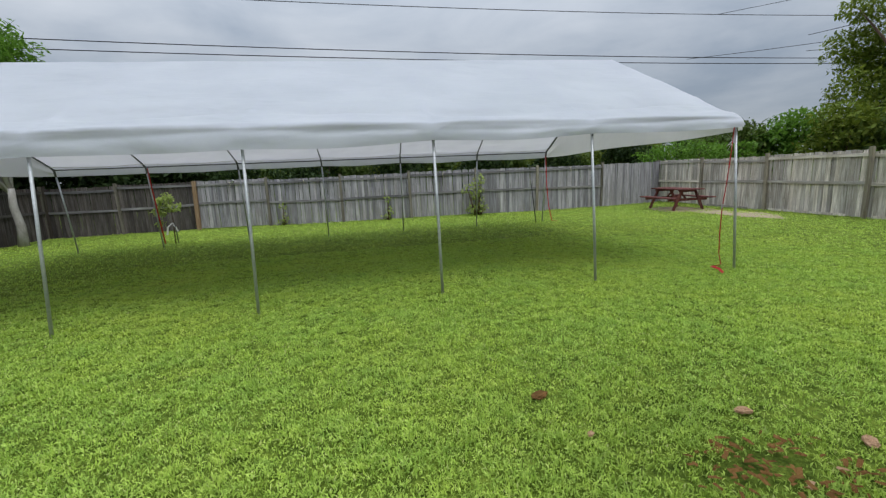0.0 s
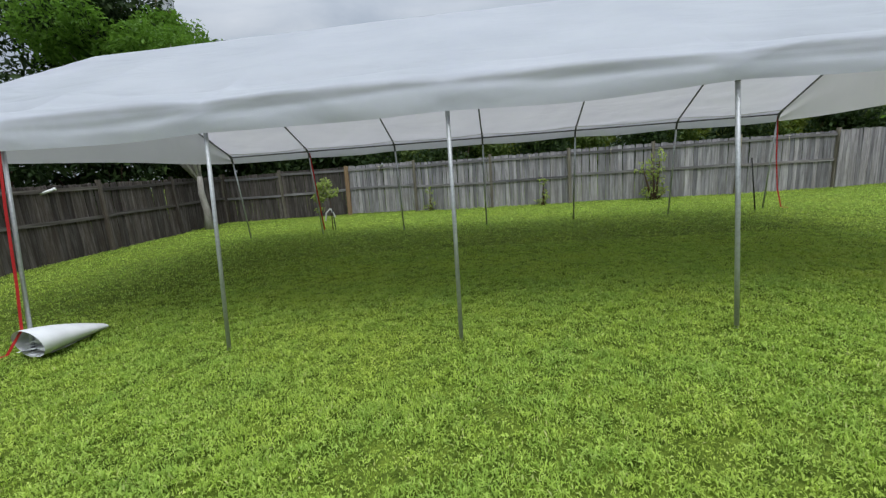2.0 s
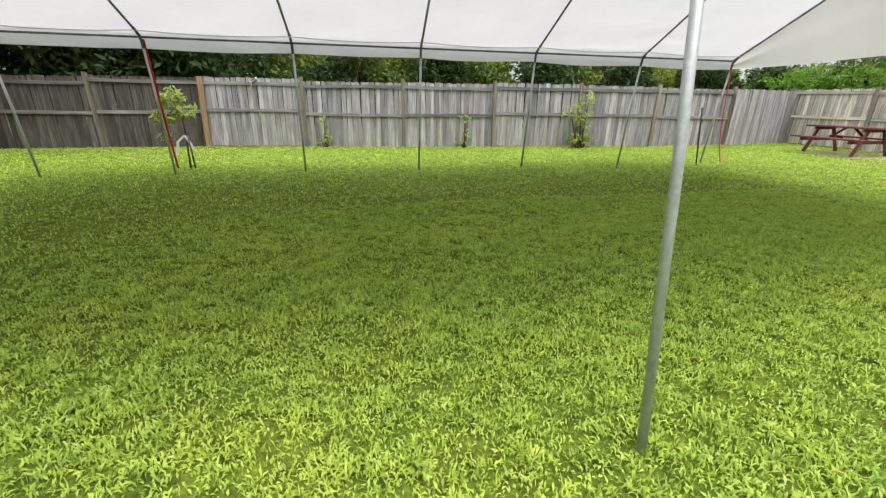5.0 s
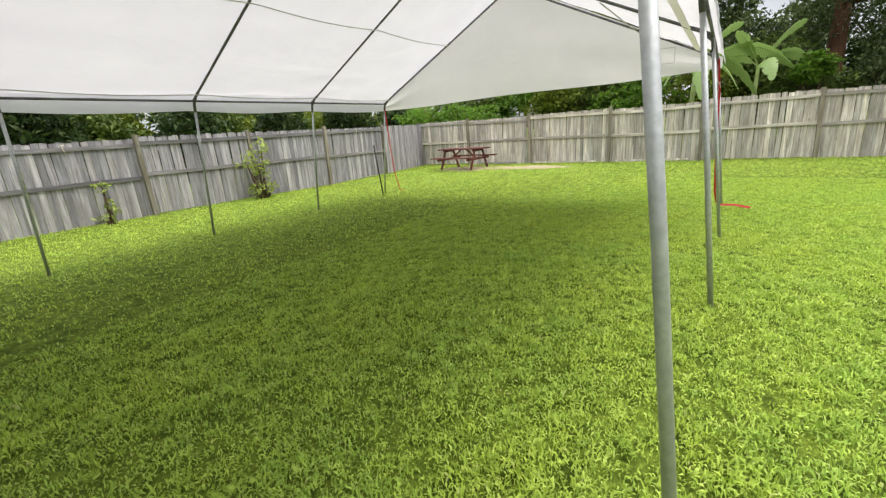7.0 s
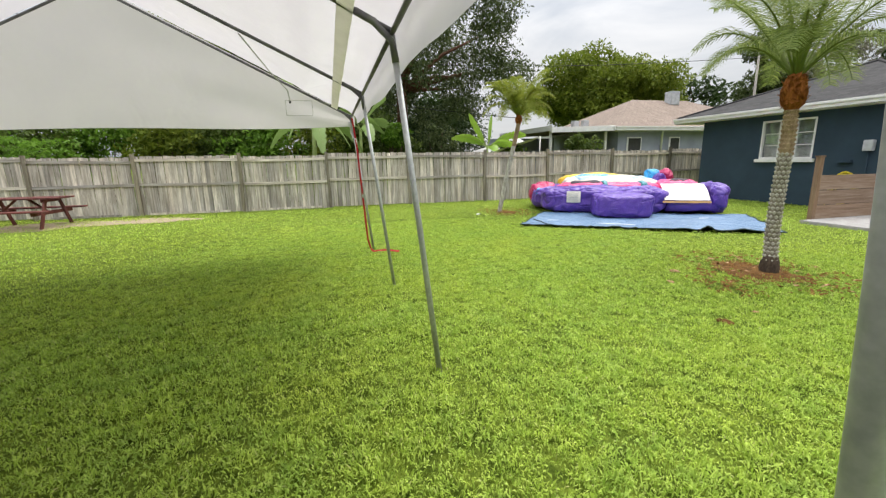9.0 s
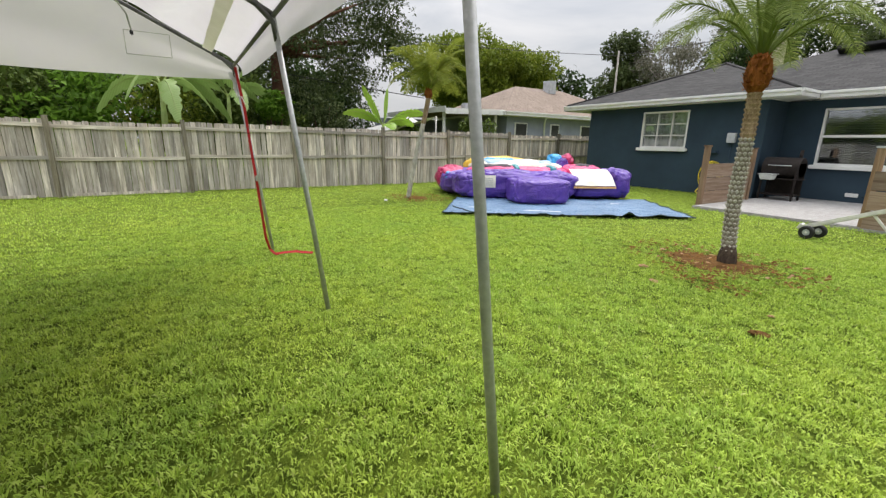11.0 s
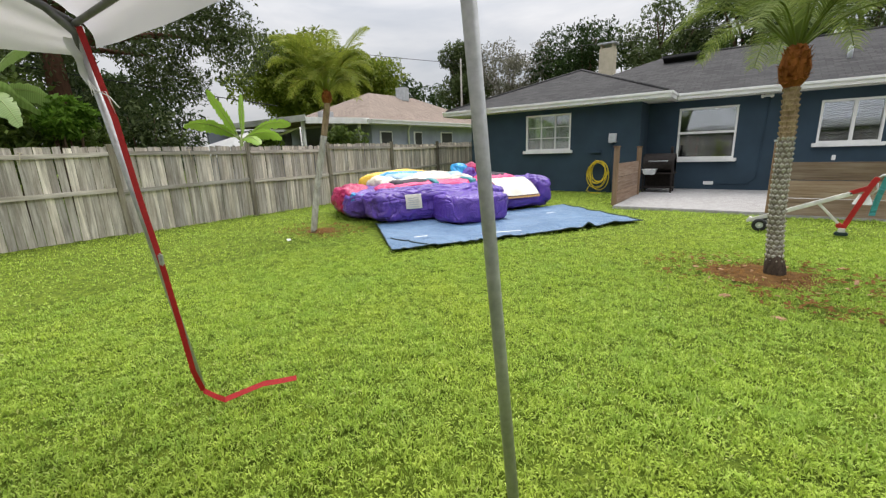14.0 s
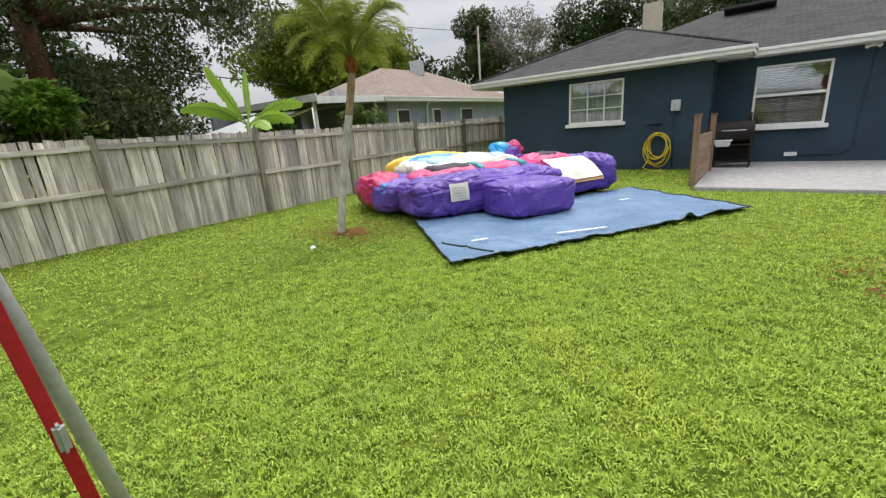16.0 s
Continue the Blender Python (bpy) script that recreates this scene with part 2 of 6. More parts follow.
M_BANANA_STEM = plain("banana_stem", (0.30, 0.38, 0.12), 0.5, 0, 0.3, 5)
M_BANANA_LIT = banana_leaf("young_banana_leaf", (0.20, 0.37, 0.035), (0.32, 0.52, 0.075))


def bark(name, a, b, scale=10.0):
    m = Mat(name, 0.95, 0, 0.1)
    n1 = m.noise(scale, 6, m.coords((1, 1, 0.3)), 0.65, 0.4)
    m.colour(m.ramp(n1, (0.3, a), (0.7, b)))
    m.bump(n1, 0.8, 0.03)
    return m.m


M_BARK = bark("oak_bark", (0.05, 0.034, 0.024), (0.15, 0.10, 0.07), 7)
M_BARK_RED = bark("reddish_bark", (0.055, 0.028, 0.018), (0.15, 0.078, 0.048), 7)
M_BARK_PALE = bark("pale_bark", (0.22, 0.20, 0.175), (0.42, 0.395, 0.36), 9)
M_PALM_TRUNK = bark("palm_trunk_grey", (0.26, 0.24, 0.20), (0.58, 0.555, 0.49), 18)
M_PALM_BROWN = bark("palm_trunk_brown", (0.19, 0.125, 0.07), (0.42, 0.31, 0.20), 18)
M_PALM_CORE = bark("palm_trunk_between_scars", (0.12, 0.10, 0.078), (0.27, 0.235, 0.185), 18)
M_PALM_FIBRE = bark("palm_boot_fibre", (0.13, 0.038, 0.010), (0.36, 0.125, 0.035), 22)
M_PALM_ROOT = bark("palm_root_dark", (0.035, 0.026, 0.02), (0.11, 0.08, 0.06), 22)


def grass_ground():
    m = Mat("lawn_ground", 0.95, 0, 0.1)
    v = m.coords((1, 1, 1))
    big = m.noise(0.35, 4, v)
    mid = m.noise(2.6, 5, v, 0.65)
    clump = m.noise(9, 4, v, 0.6)
    fine = m.noise(42, 5, v, 0.75)
    c = m.ramp(fine, (0.34, (0.034, 0.054, 0.008)), (0.52, (0.125, 0.18, 0.022)), (0.72, (0.26, 0.335, 0.046)))
    c = m.mix(m.ramp(mid, (0.35, (0, 0, 0)), (0.7, (0.5, 0.5, 0.5))), c, (0.185, 0.255, 0.032))
    c = m.mix(m.ramp(big, (0.45, (0, 0, 0)), (0.75, (0.4, 0.4, 0.4))), c, (0.20, 0.26, 0.042))
    c = m.mix(0.9, c, m.ramp(clump, (0.36, (0.45, 0.50, 0.42)), (0.52, (1.0, 1.0, 1.0)), (0.66, (1.3, 1.25, 1.2))), "MULTIPLY")
    m.colour(c)
    m.bump(fine, 0.9, 0.03)
    return m.m


M_GROUND = grass_ground()


def grass_blades():
    m = Mat("grass_blades", 0.55, 0, 0.25)
    geo = m.n.new("ShaderNodeNewGeometry")
    v = m.n.new("ShaderNodeVectorMath")
    v.operation = "MULTIPLY"
    v.inputs[1].default_value = (1, 1, 0)
    m.l.new(geo.outputs["Position"], v.inputs[0])
    big = m.noise(0.45, 4, v.outputs[0])
    mid = m.noise(1.9, 4, v.outputs[0])
    tuft = m.noise(10, 3, v.outputs[0], 0.6)
    c = m.ramp(geo.outputs["Random Per Island"], (0.0, (0.245, 0.36, 0.042)), (0.35, (0.36, 0.50, 0.066)), (0.75, (0.465, 0.61, 0.10)), (0.96, (0.53, 0.66, 0.14)), (1.0, (0.50, 0.50, 0.21)))
    c = m.mix(m.ramp(mid, (0.36, (0, 0, 0)), (0.68, (0.4, 0.4, 0.4))), c, (0.27, 0.45, 0.095))
    c = m.mix(m.ramp(big, (0.46, (0, 0, 0)), (0.72, (0.4, 0.4, 0.4))), c, (0.56, 0.62, 0.09))
    c = m.mix(0.8, c, m.ramp(tuft, (0.34, (0.66, 0.72, 0.62)), (0.52, (1.0, 1.0, 1.0)), (0.68, (1.18, 1.14, 1.16))), "MULTIPLY")
    m.colour(c)
    m.translucent(0.3)
    return m.m


M_GRASS = grass_blades()


def earth(name, a, b):
    m = Mat(name, 0.95, 0, 0.1)
    n1 = m.noise(9, 7, None, 0.7)
    m.colour(m.ramp(n1, (0.3, a), (0.7, b)))
    m.bump(m.noise(30, 6, None, 0.7), 0.9, 0.03)
    return m.m


M_MULCH = earth("red_brown_mulch", (0.075, 0.038, 0.014), (0.24, 0.125, 0.042))
M_CHIP = earth("bark_chip", (0.11, 0.052, 0.016), (0.30, 0.155, 0.050))
M_CHIP_TAN = earth("dry_leaf_tan", (0.35, 0.20, 0.11), (0.55, 0.36, 0.22))
M_SAND = earth("bare_sandy_soil", (0.24, 0.19, 0.12), (0.42, 0.35, 0.24))
M_CONCRETE = earth("patio_concrete", (0.27, 0.26, 0.25), (0.42, 0.41, 0.40))


def stucco(name, col):
    m = Mat(name, 0.8, 0, 0.25)
    n1 = m.noise(1.3, 5)
    m.colour(m.ramp(n1, (0.3, tuple(c * 0.85 for c in col)), (0.7, tuple(c * 1.12 for c in col))))
    m.bump(m.noise(60, 4, None, 0.7), 0.35, 0.006)
    return m.m


M_WALL = stucco("blue_grey_painted_block", (0.030, 0.053, 0.075))
M_WALL_GREY = stucco("pale_grey_wall", (0.285, 0.31, 0.385))
M_WHITE = plain("white_paint", (0.76, 0.76, 0.74), 0.5, 0, 0.12, 4)
M_CREAM = plain("cream_paint", (0.52, 0.46, 0.34), 0.7, 0, 0.15, 4)
M_SOFFIT = plain("soffit_white", (0.66, 0.66, 0.62), 0.7, 0, 0.15, 3)


def shingles(name, a, b):
    m = Mat(name, 0.9, 0, 0.15)
    br = m.n.new("ShaderNodeTexBrick")
    br.inputs["Scale"].default_value = 1.0
    br.inputs["Brick Width"].default_value = 0.3
    br.inputs["Row Height"].default_value = 0.14
    br.inputs["Mortar Size"].default_value = 0.008
    br.inputs["Color1"].default_value = (*a, 1)
    br.inputs["Color2"].default_value = (*b, 1)
    br.inputs["Mortar"].default_value = tuple(c * 0.5 for c in a) + (1,)
    m.l.new(m.coords((1, 1, 1)), br.inputs["Vector"])
    st = m.noise(0.8, 5)
    m.colour(m.mix(m.ramp(st, (0.4, (0, 0, 0)), (0.75, (0.5, 0.5, 0.5))), br.outputs[0], b))
    m.bump(br.outputs[1], 0.4, 0.01)
    return m.m


M_SHINGLE = shingles("dark_grey_shingles", (0.036, 0.036, 0.037), (0.064, 0.063, 0.063))
M_SHINGLE_TAN = shingles("tan_brown_shingles", (0.205, 0.160, 0.132), (0.275, 0.222, 0.185))


def glass():
    m = Mat("window_glass", 0.03, 0, 0.8)
    m.b.inputs["Transmission Weight"].default_value = 1.0
    m.b.inputs["IOR"].default_value = 1.45
    m.colour((0.9, 0.93, 0.93))
    gl = m.n.new("ShaderNodeBsdfGlossy")
    gl.inputs["Roughness"].default_value = 0.03
    gl.inputs["Color"].default_value = (0.85, 0.88, 0.9, 1)
    mx = m.n.new("ShaderNodeMixShader")
    mx.inputs[0].default_value = 0.2
    m.l.new(m.b.outputs[0], mx.inputs[1])
    m.l.new(gl.outputs[0], mx.inputs[2])
    m.l.new(mx.outputs[0], m.n["Material Output"].inputs[0])
    return m.m


M_GLASS = glass()
M_BLIND = plain("window_blind", (0.10, 0.10, 0.10), 0.7)
M_BLIND_PALE = plain("pale_curtain", (0.55, 0.57, 0.57), 0.8)
M_ROOM = plain("dark_interior", (0.05, 0.05, 0.05), 0.9)


def vinyl(name, col, rough=0.32):
    m = Mat(name, rough, 0, 0.5)
    n1 = m.noise(2.2, 4)
    m.colour(m.ramp(n1, (0.3, tuple(c * 0.75 for c in col)), (0.7, tuple(min(1, c * 1.15) for c in col))))
    m.bump(m.noise(6, 5, None, 0.55, 1.6), 0.55, 0.06)
    return m.m


M_PURPLE = vinyl("purple_vinyl", (0.115, 0.052, 0.36), 0.30)
M_PINK = vinyl("pink_vinyl", (0.70, 0.05, 0.20))
M_MAGENTA = vinyl("magenta_vinyl", (0.50, 0.02, 0.12))
M_CYAN = vinyl("cyan_vinyl", (0.03, 0.33, 0.68))
M_YELLOW = vinyl("yellow_vinyl", (0.80, 0.52, 0.05))
M_PALEBLUE = vinyl("pale_blue_vinyl", (0.36, 0.55, 0.74))
M_CREAMV = vinyl("cream_printed_vinyl", (0.72, 0.68, 0.58))
M_ORANGEV = vinyl("orange_printed_vinyl", (0.78, 0.42, 0.16))
M_MESH = vinyl("dark_netting", (0.03, 0.02, 0.035), 0.7)
M_TEAL = vinyl("teal_vinyl", (0.04, 0.28, 0.32))


def tarp():
    m = Mat("blue_tarp", 0.42, 0, 0.4)
    n1 = m.noise(1.4, 5)
    m.colour(m.ramp(n1, (0.3, (0.085, 0.17, 0.29)), (0.7, (0.165, 0.27, 0.41))))
    m.bump(m.noise(4, 6, m.coords((1, 2.5, 1)), 0.6, 1.8), 0.9, 0.06)
    return m.m


M_TARP = tarp()
M_TARP_EDGE = plain("dark_green_tarp_edge", (0.015, 0.035, 0.035), 0.6)
M_RUBBER = plain("black_rubber", (0.018, 0.018, 0.018), 0.8)
M_REDPAINT = plain("red_paint", (0.48, 0.02, 0.025), 0.4)
M_WHITEPAINT = plain("white_powder_coat", (0.72, 0.70, 0.67), 0.4)
M_GRILL = plain("rusty_dark_metal", (0.022, 0.016, 0.014), 0.75, 0.2, 0.5, 14)
M_HOSE = plain("yellow_hose", (0.72, 0.55, 0.03), 0.5)
M_PLASTIC = plain("clear_white_plastic", (0.75, 0.77, 0.78), 0.3)
M_GREYBOX = plain("grey_electric_box", (0.48, 0.50, 0.52), 0.5)


# ---- mesh helpers ----
def mesh_from(name, verts, faces, mat, smooth=False):
    me = bpy.data.meshes.new(name)
    me.from_pydata([tuple(v) for v in verts], [], [tuple(f) for f in faces])
    me.materials.append(mat)
    if smooth:
        me.shade_smooth()
    return me


def thing(name, label, category, at=(0, 0, 0), group="", kind="", rz=0.0):
    e = new(name)
    e.empty_display_size = 0.2
    e.matrix_basis = pose(*at, 0, 0, rz)
    return tagged(e, label, category, group, kind)


def part(name, bm, material, parent=None, label="", smooth=False, m=None):
    """Links a bmesh, or a finished mesh, as ONE mesh object under a thing or part."""
    if isinstance(bm, bmesh.types.BMesh):
        me = bpy.data.meshes.new(name)
        bm.normal_update()
        bm.to_mesh(me)
        bm.free()
        me.materials.append(material)
        if smooth:
            me.shade_smooth()
    else:
        me = bm
    ob = new(name, me)
    if parent:
        ob.parent = parent
    if m is not None:
        ob.matrix_basis = m
    if label:
        ob["label"] = label
    return ob


def box_bm(sx, sy, sz, m=None, bevel=0.0, bm=None):
    """A box with its middle at m, its edges rounded by bevel."""
    own = bmesh.new()
    bmesh.ops.create_cube(own, size=1, matrix=Matrix.Diagonal((sx, sy, sz, 1)))
    if bevel > 0:
        bmesh.ops.bevel(own, geom=own.edges[:], offset=bevel, segments=2, affect="EDGES")
    if m is not None:
        own.transform(m)
    if bm is None:
        return own
    me = bpy.data.meshes.new("tmp")
    own.to_mesh(me)
    own.free()
    bm.from_mesh(me)
    bpy.data.meshes.remove(me)
    return bm


def tube_data(points, radius, sides=10, close=True):
    """Vertices and faces of a tube along points; radius: a number or one for each point."""
    pts = [Vector(p) for p in points]
    rad = [radius] * len(pts) if isinstance(radius, (int, float)) else list(radius)
    verts, faces = [], []
    side = None
    for k, p in enumerate(pts):
        d = (pts[min(k + 1, len(pts) - 1)] - pts[max(k - 1, 0)]).normalized()
        if side is None:
            side = d.orthogonal().normalized()
        side = (side - d * side.dot(d)).normalized()
        other = d.cross(side)
        for s in range(sides):
            a = 2 * math.pi * s / sides
            verts.append(p + rad[k] * (math.cos(a) * side + math.sin(a) * other))
        if k:
            b0, b1 = (k - 1) * sides, k * sides
            for s in range(sides):
                t = (s + 1) % sides
                faces.append((b0 + s, b0 + t, b1 + t, b1 + s))
    if close:
        faces.append(tuple(range(sides))[::-1])
        n = len(verts)
        faces.append(tuple(range(n - sides, n)))
    return verts, faces


def tube(name, points, radius, material, parent=None, sides=10, label=""):
    v, f = tube_data(points, radius, sides)
    return part(name, mesh_from(name, v, f, material, True), material, parent, label)


def ribbon(name, points, width, material, parent=None, across=(1, 0, 0), thick=0.003, label=""):
    """A flat strap along points."""
    pts = [Vector(p) for p in points]
    a = Vector(across).normalized() * (width / 2)
    verts, faces = [], []
    for k, p in enumerate(pts):
        d = (pts[min(k + 1, len(pts) - 1)] - pts[max(k - 1, 0)]).normalized()
        n = d.cross(a).normalized() * (thick / 2)
        verts += [p - a - n, p + a - n, p + a + n, p - a + n]
        if k:
            b0, b1 = 4 * (k - 1), 4 * k
            for s in range(4):
                t = (s + 1) % 4
                faces.append((b0 + s, b0 + t, b1 + t, b1 + s))
    faces += [(3, 2, 1, 0), tuple(range(len(verts) - 4, len(verts)))]
    return part(name, mesh_from(name, verts, faces, material), material, parent, label)


def grid_mesh(name, nu, nv, fn, material, smooth=True):
    """A sheet: fn(u, v) gives the place for u and v from 0 to 1."""
    verts = [fn(i / nu, j / nv) for j in range(nv + 1) for i in range(nu + 1)]
    w = nu + 1
    faces = [(j * w + i, j * w + i + 1, (j + 1) * w + i + 1, (j + 1) * w + i) for j in range(nv) for i in range(nu)]
    return mesh_from(name, verts, faces, material, smooth)


def wob(x, y, z=0.0, s=1.0):
    return noise.noise(Vector((x * s, y * s, z * s + 3.1)))


# ---- ground ----
def mound(x, y):
    """The gentle swell of the lawn along the open side of the tent."""
    return 0.085 * np.exp(-((x - 0.75) ** 2 + (y - 6.2) ** 2) / 5.1)


def lawn_height(x, y):
    return 0.018 * wob(x, y, 0, 0.6) + 0.008 * wob(x, y, 5, 2.1) + float(mound(x, y))


def build_ground():
    xs = np.concatenate([np.array([-600, -250, -120, -60, -30, -18]), np.linspace(-14, 16, 121), np.array([20, 32, 60, 120, 250, 600])])
    ys = np.concatenate([np.array([-600, -250, -120, -60, -30, -18]), np.linspace(-12, 20, 129), np.array([26, 36, 60, 120, 250, 600])])
    verts = [(x, y, lawn_height(x, y) - 0.02) for y in ys for x in xs]
    w = len(xs)
    faces = [(j * w + i, j * w + i + 1, (j + 1) * w + i + 1, (j + 1) * w + i) for j in range(len(ys) - 1) for i in range(w - 1)]
    ob = part("ground", mesh_from("ground", verts, faces, M_GROUND, True), M_GROUND)
    tagged(ob, "uneven green lawn reaching to the distance", "ground", kind="structure")


build_ground()


# ---- fences ----
def picket_meshes(mat):
    out = []
    for k in range(8):
        rnd = random.Random(40 + k)
        w, t, h = rnd.uniform(0.119, 0.130), 0.017, rnd.uniform(1.785, 1.815)
        verts, rows = [], (0.0, 0.35, 0.8, 1.25, h - 0.03, h)
        for z in rows:
            sh, bow = rnd.uniform(-0.003, 0.003), rnd.uniform(-0.006, 0.006)
            ww = w / 2 * (0.93 if z == h else 1.0)
            dz = rnd.uniform(-0.012, 0.012) if z == h else 0
            verts += [(-ww + sh, -t / 2 + bow, z + dz), (ww + sh, -t / 2 + bow, z - dz), (ww + sh, t / 2 + bow, z - dz), (-ww + sh, t / 2 + bow, z + dz)]
        faces = [(3, 2, 1, 0), tuple(range(len(verts) - 4, len(verts)))]
        for r in range(len(rows) - 1):
            for s in range(4):
                u = (s + 1) % 4
                faces.append((4 * r + s, 4 * r + u, 4 * r + 4 + u, 4 * r + 4 + s))
        out.append(mesh_from("picket", verts, faces, mat))
    return out


def post_mesh(mat, h=1.9, w=0.095):
    bm = box_bm(w, w, h, pose(0, 0, h / 2), 0.006)
    me = bpy.data.meshes.new("post")
    bm.to_mesh(me)
    bm.free()
    me.materials.append(mat)
    return me


def build_fence(name, label, posts, inward, mat, seed, plain_spans=(), tan_posts=(), post_mat=None, shaded=()):
    """posts: places along the line; inward: the side on which posts and rails stand."""
    rnd = random.Random(seed)
    fence = thing(name, label, "fence", kind="structure")
    kinds, pm, pt = picket_meshes(mat), post_mesh(post_mat or M_POST), post_mesh(M_POST_TAN, 1.86, 0.14)
    # pickets for the shaded spans carry that shade in their colour
    shaded_kinds = picket_meshes(M_PICKET_CORNER)
    inn = Vector(inward)
    for k, p in enumerate(posts):
        me = pt if k in tan_posts else pm
        lean = pose(0, 0, 0, rnd.uniform(-1.6, 1.6), rnd.uniform(-1.6, 1.6), rnd.uniform(-4, 4))
        base = Vector((*p, -0.03))
        part("post", me, M_POST, fence, m=Matrix.Translation(base + 0.065 * inn) @ lean)
    for k in range(len(posts) - 1):
        a, b = Vector((*posts[k], 0)), Vector((*posts[k + 1], 0))
        d = (b - a)
        length = d.length
        d.normalize()
        yaw = math.degrees(math.atan2(d.y, d.x))
        dz = rnd.uniform(-0.035, 0.045)
        if k not in plain_spans:
            for z in (1.66, 0.92):
                za, zb = z + dz + rnd.uniform(-0.03, 0.03), z + dz + rnd.uniform(-0.03, 0.03)
                mid = (a + b) / 2 + 0.035 * inn
                sag = rnd.uniform(-0.025, 0.012)
                bm = bmesh.new()
                n = 8
                ring = []
                for i in range(n + 1):
                    f = i / n
                    x = (f - 0.5) * (length - 0.02)
                    zc = (za + (zb - za) * f) + sag * math.sin(math.pi * f)
                    ring.append([bm.verts.new((x, yy, zc + hh)) for yy, hh in ((-0.019, -0.042), (0.019, -0.042), (0.019, 0.042), (-0.019, 0.042))])
                for i in range(n):
                    for s in range(4):
                        bm.faces.new((ring[i][s], ring[i][(s + 1) % 4], ring[i + 1][(s + 1) % 4], ring[i + 1][s]))
                bm.faces.new(ring[0][::-1])
                bm.faces.new(ring[n])
                part("rail", bm, {M_PICKET: M_RAIL, M_PICKET_FAR: M_RAIL_FAR_SHADE}.get(mat, M_RAIL_SHADED), fence, m=Matrix.Translation((mid.x, mid.y, 0)) @ pose(0, 0, 0, 0, 0, yaw))
        count = max(1, round(length / 0.131))
        for i in range(count):
            f = (i + 0.5) / count
            q = a + (b - a) * f
            off = (0.14 if k in plain_spans else 0.0) + rnd.uniform(-0.004, 0.004)
            part("picket", (shaded_kinds if k in shaded else kinds)[rnd.randrange(8)], mat, fence, m=Matrix.Translation((q.x + off * inn.x, q.y + off * inn.y, dz - 0.01 + rnd.uniform(-0.008, 0.008))) @ pose(0, 0, 0, rnd.uniform(-0.5, 0.5), rnd.uniform(-0.7, 0.7), yaw + rnd.uniform(-1.5, 1.5)))
    return fence


RIGHT_POSTS = [(13.1, 17.35), (13.1, 14.75), (13.1, 12.0), (13.0, 9.05), (12.95, 6.29), (12.95, 3.52), (12.98, 0.66), (12.95, -1.95), (13.0, -4.86), (13.0, -7.65), (13.0, -10.5), (13.0, -13.3)]
FAR_POSTS = [(-11.5, 17.75), (-9.1, 17.8), (-6.5, 17.78), (-3.85, 17.55), (-1.05, 17.25), (1.65, 17.02), (4.3, 16.82), (6.85, 16.62), (9.95, 16.85), (13.0, 17.3)]
LEFT_POSTS = [(-11.5, 17.7), (-11.45, 14.95), (-11.45, 12.25), (-11.45, 9.55), (-11.45, 6.85), (-11.45, 4.1), (-11.45, 1.4), (-11.45, -1.3), (-11.45, -4.0), (-11.45, -6.7), (-11.45, -9.4)]


def build_rail_bits():
    """Loose bottom boards lying along the foot of the fence."""
    for (x, y, length, yaw) in ((12.9, 10.6, 2.3, 88), (12.9, 7.7, 2.2, 91), (12.9, 13.4, 1.8, 89)):
        ob = part("kick_board", box_bm(length, 0.03, 0.07, pose(0, 0, 0.035), 0.004), M_PICKET, None)
        ob.matrix_basis = pose(x, y, 0.0, 0, 0, yaw)
        tagged(ob, "weathered loose board along the foot of the fence", "board")


# ---- party tent ----
NEAR_X = [-8.05, -6.0, -3.9, -1.665, 0.70, 2.99, 5.40]
FAR_X = [-7.85, -5.77, -3.52, -1.32, 0.905, 3.23, 5.45]
NEAR_FOOT, NEAR_EAVE = 5.60, (5.85, 2.24)
FAR_FOOT, FAR_EAVE = 12.96, (12.66, 2.19)
RIDGE_Y = 9.27


def ridge_x(k):
    return 0.5 * (NEAR_X[k] + FAR_X[k])


def ridge_z(x):
    """The ridge climbs a little along the tent."""
    return 3.81 + 0.14 * min(1.0, max(0.0, (x + 8.0) / 13.4))


def bay_sag(x, xs):
    """How far the cloth hangs between two rafters."""
    for a, b in zip(xs, xs[1:]):
        if a <= x <= b:
            return math.sin(math.pi * (x - a) / (b - a))
    return 0.0


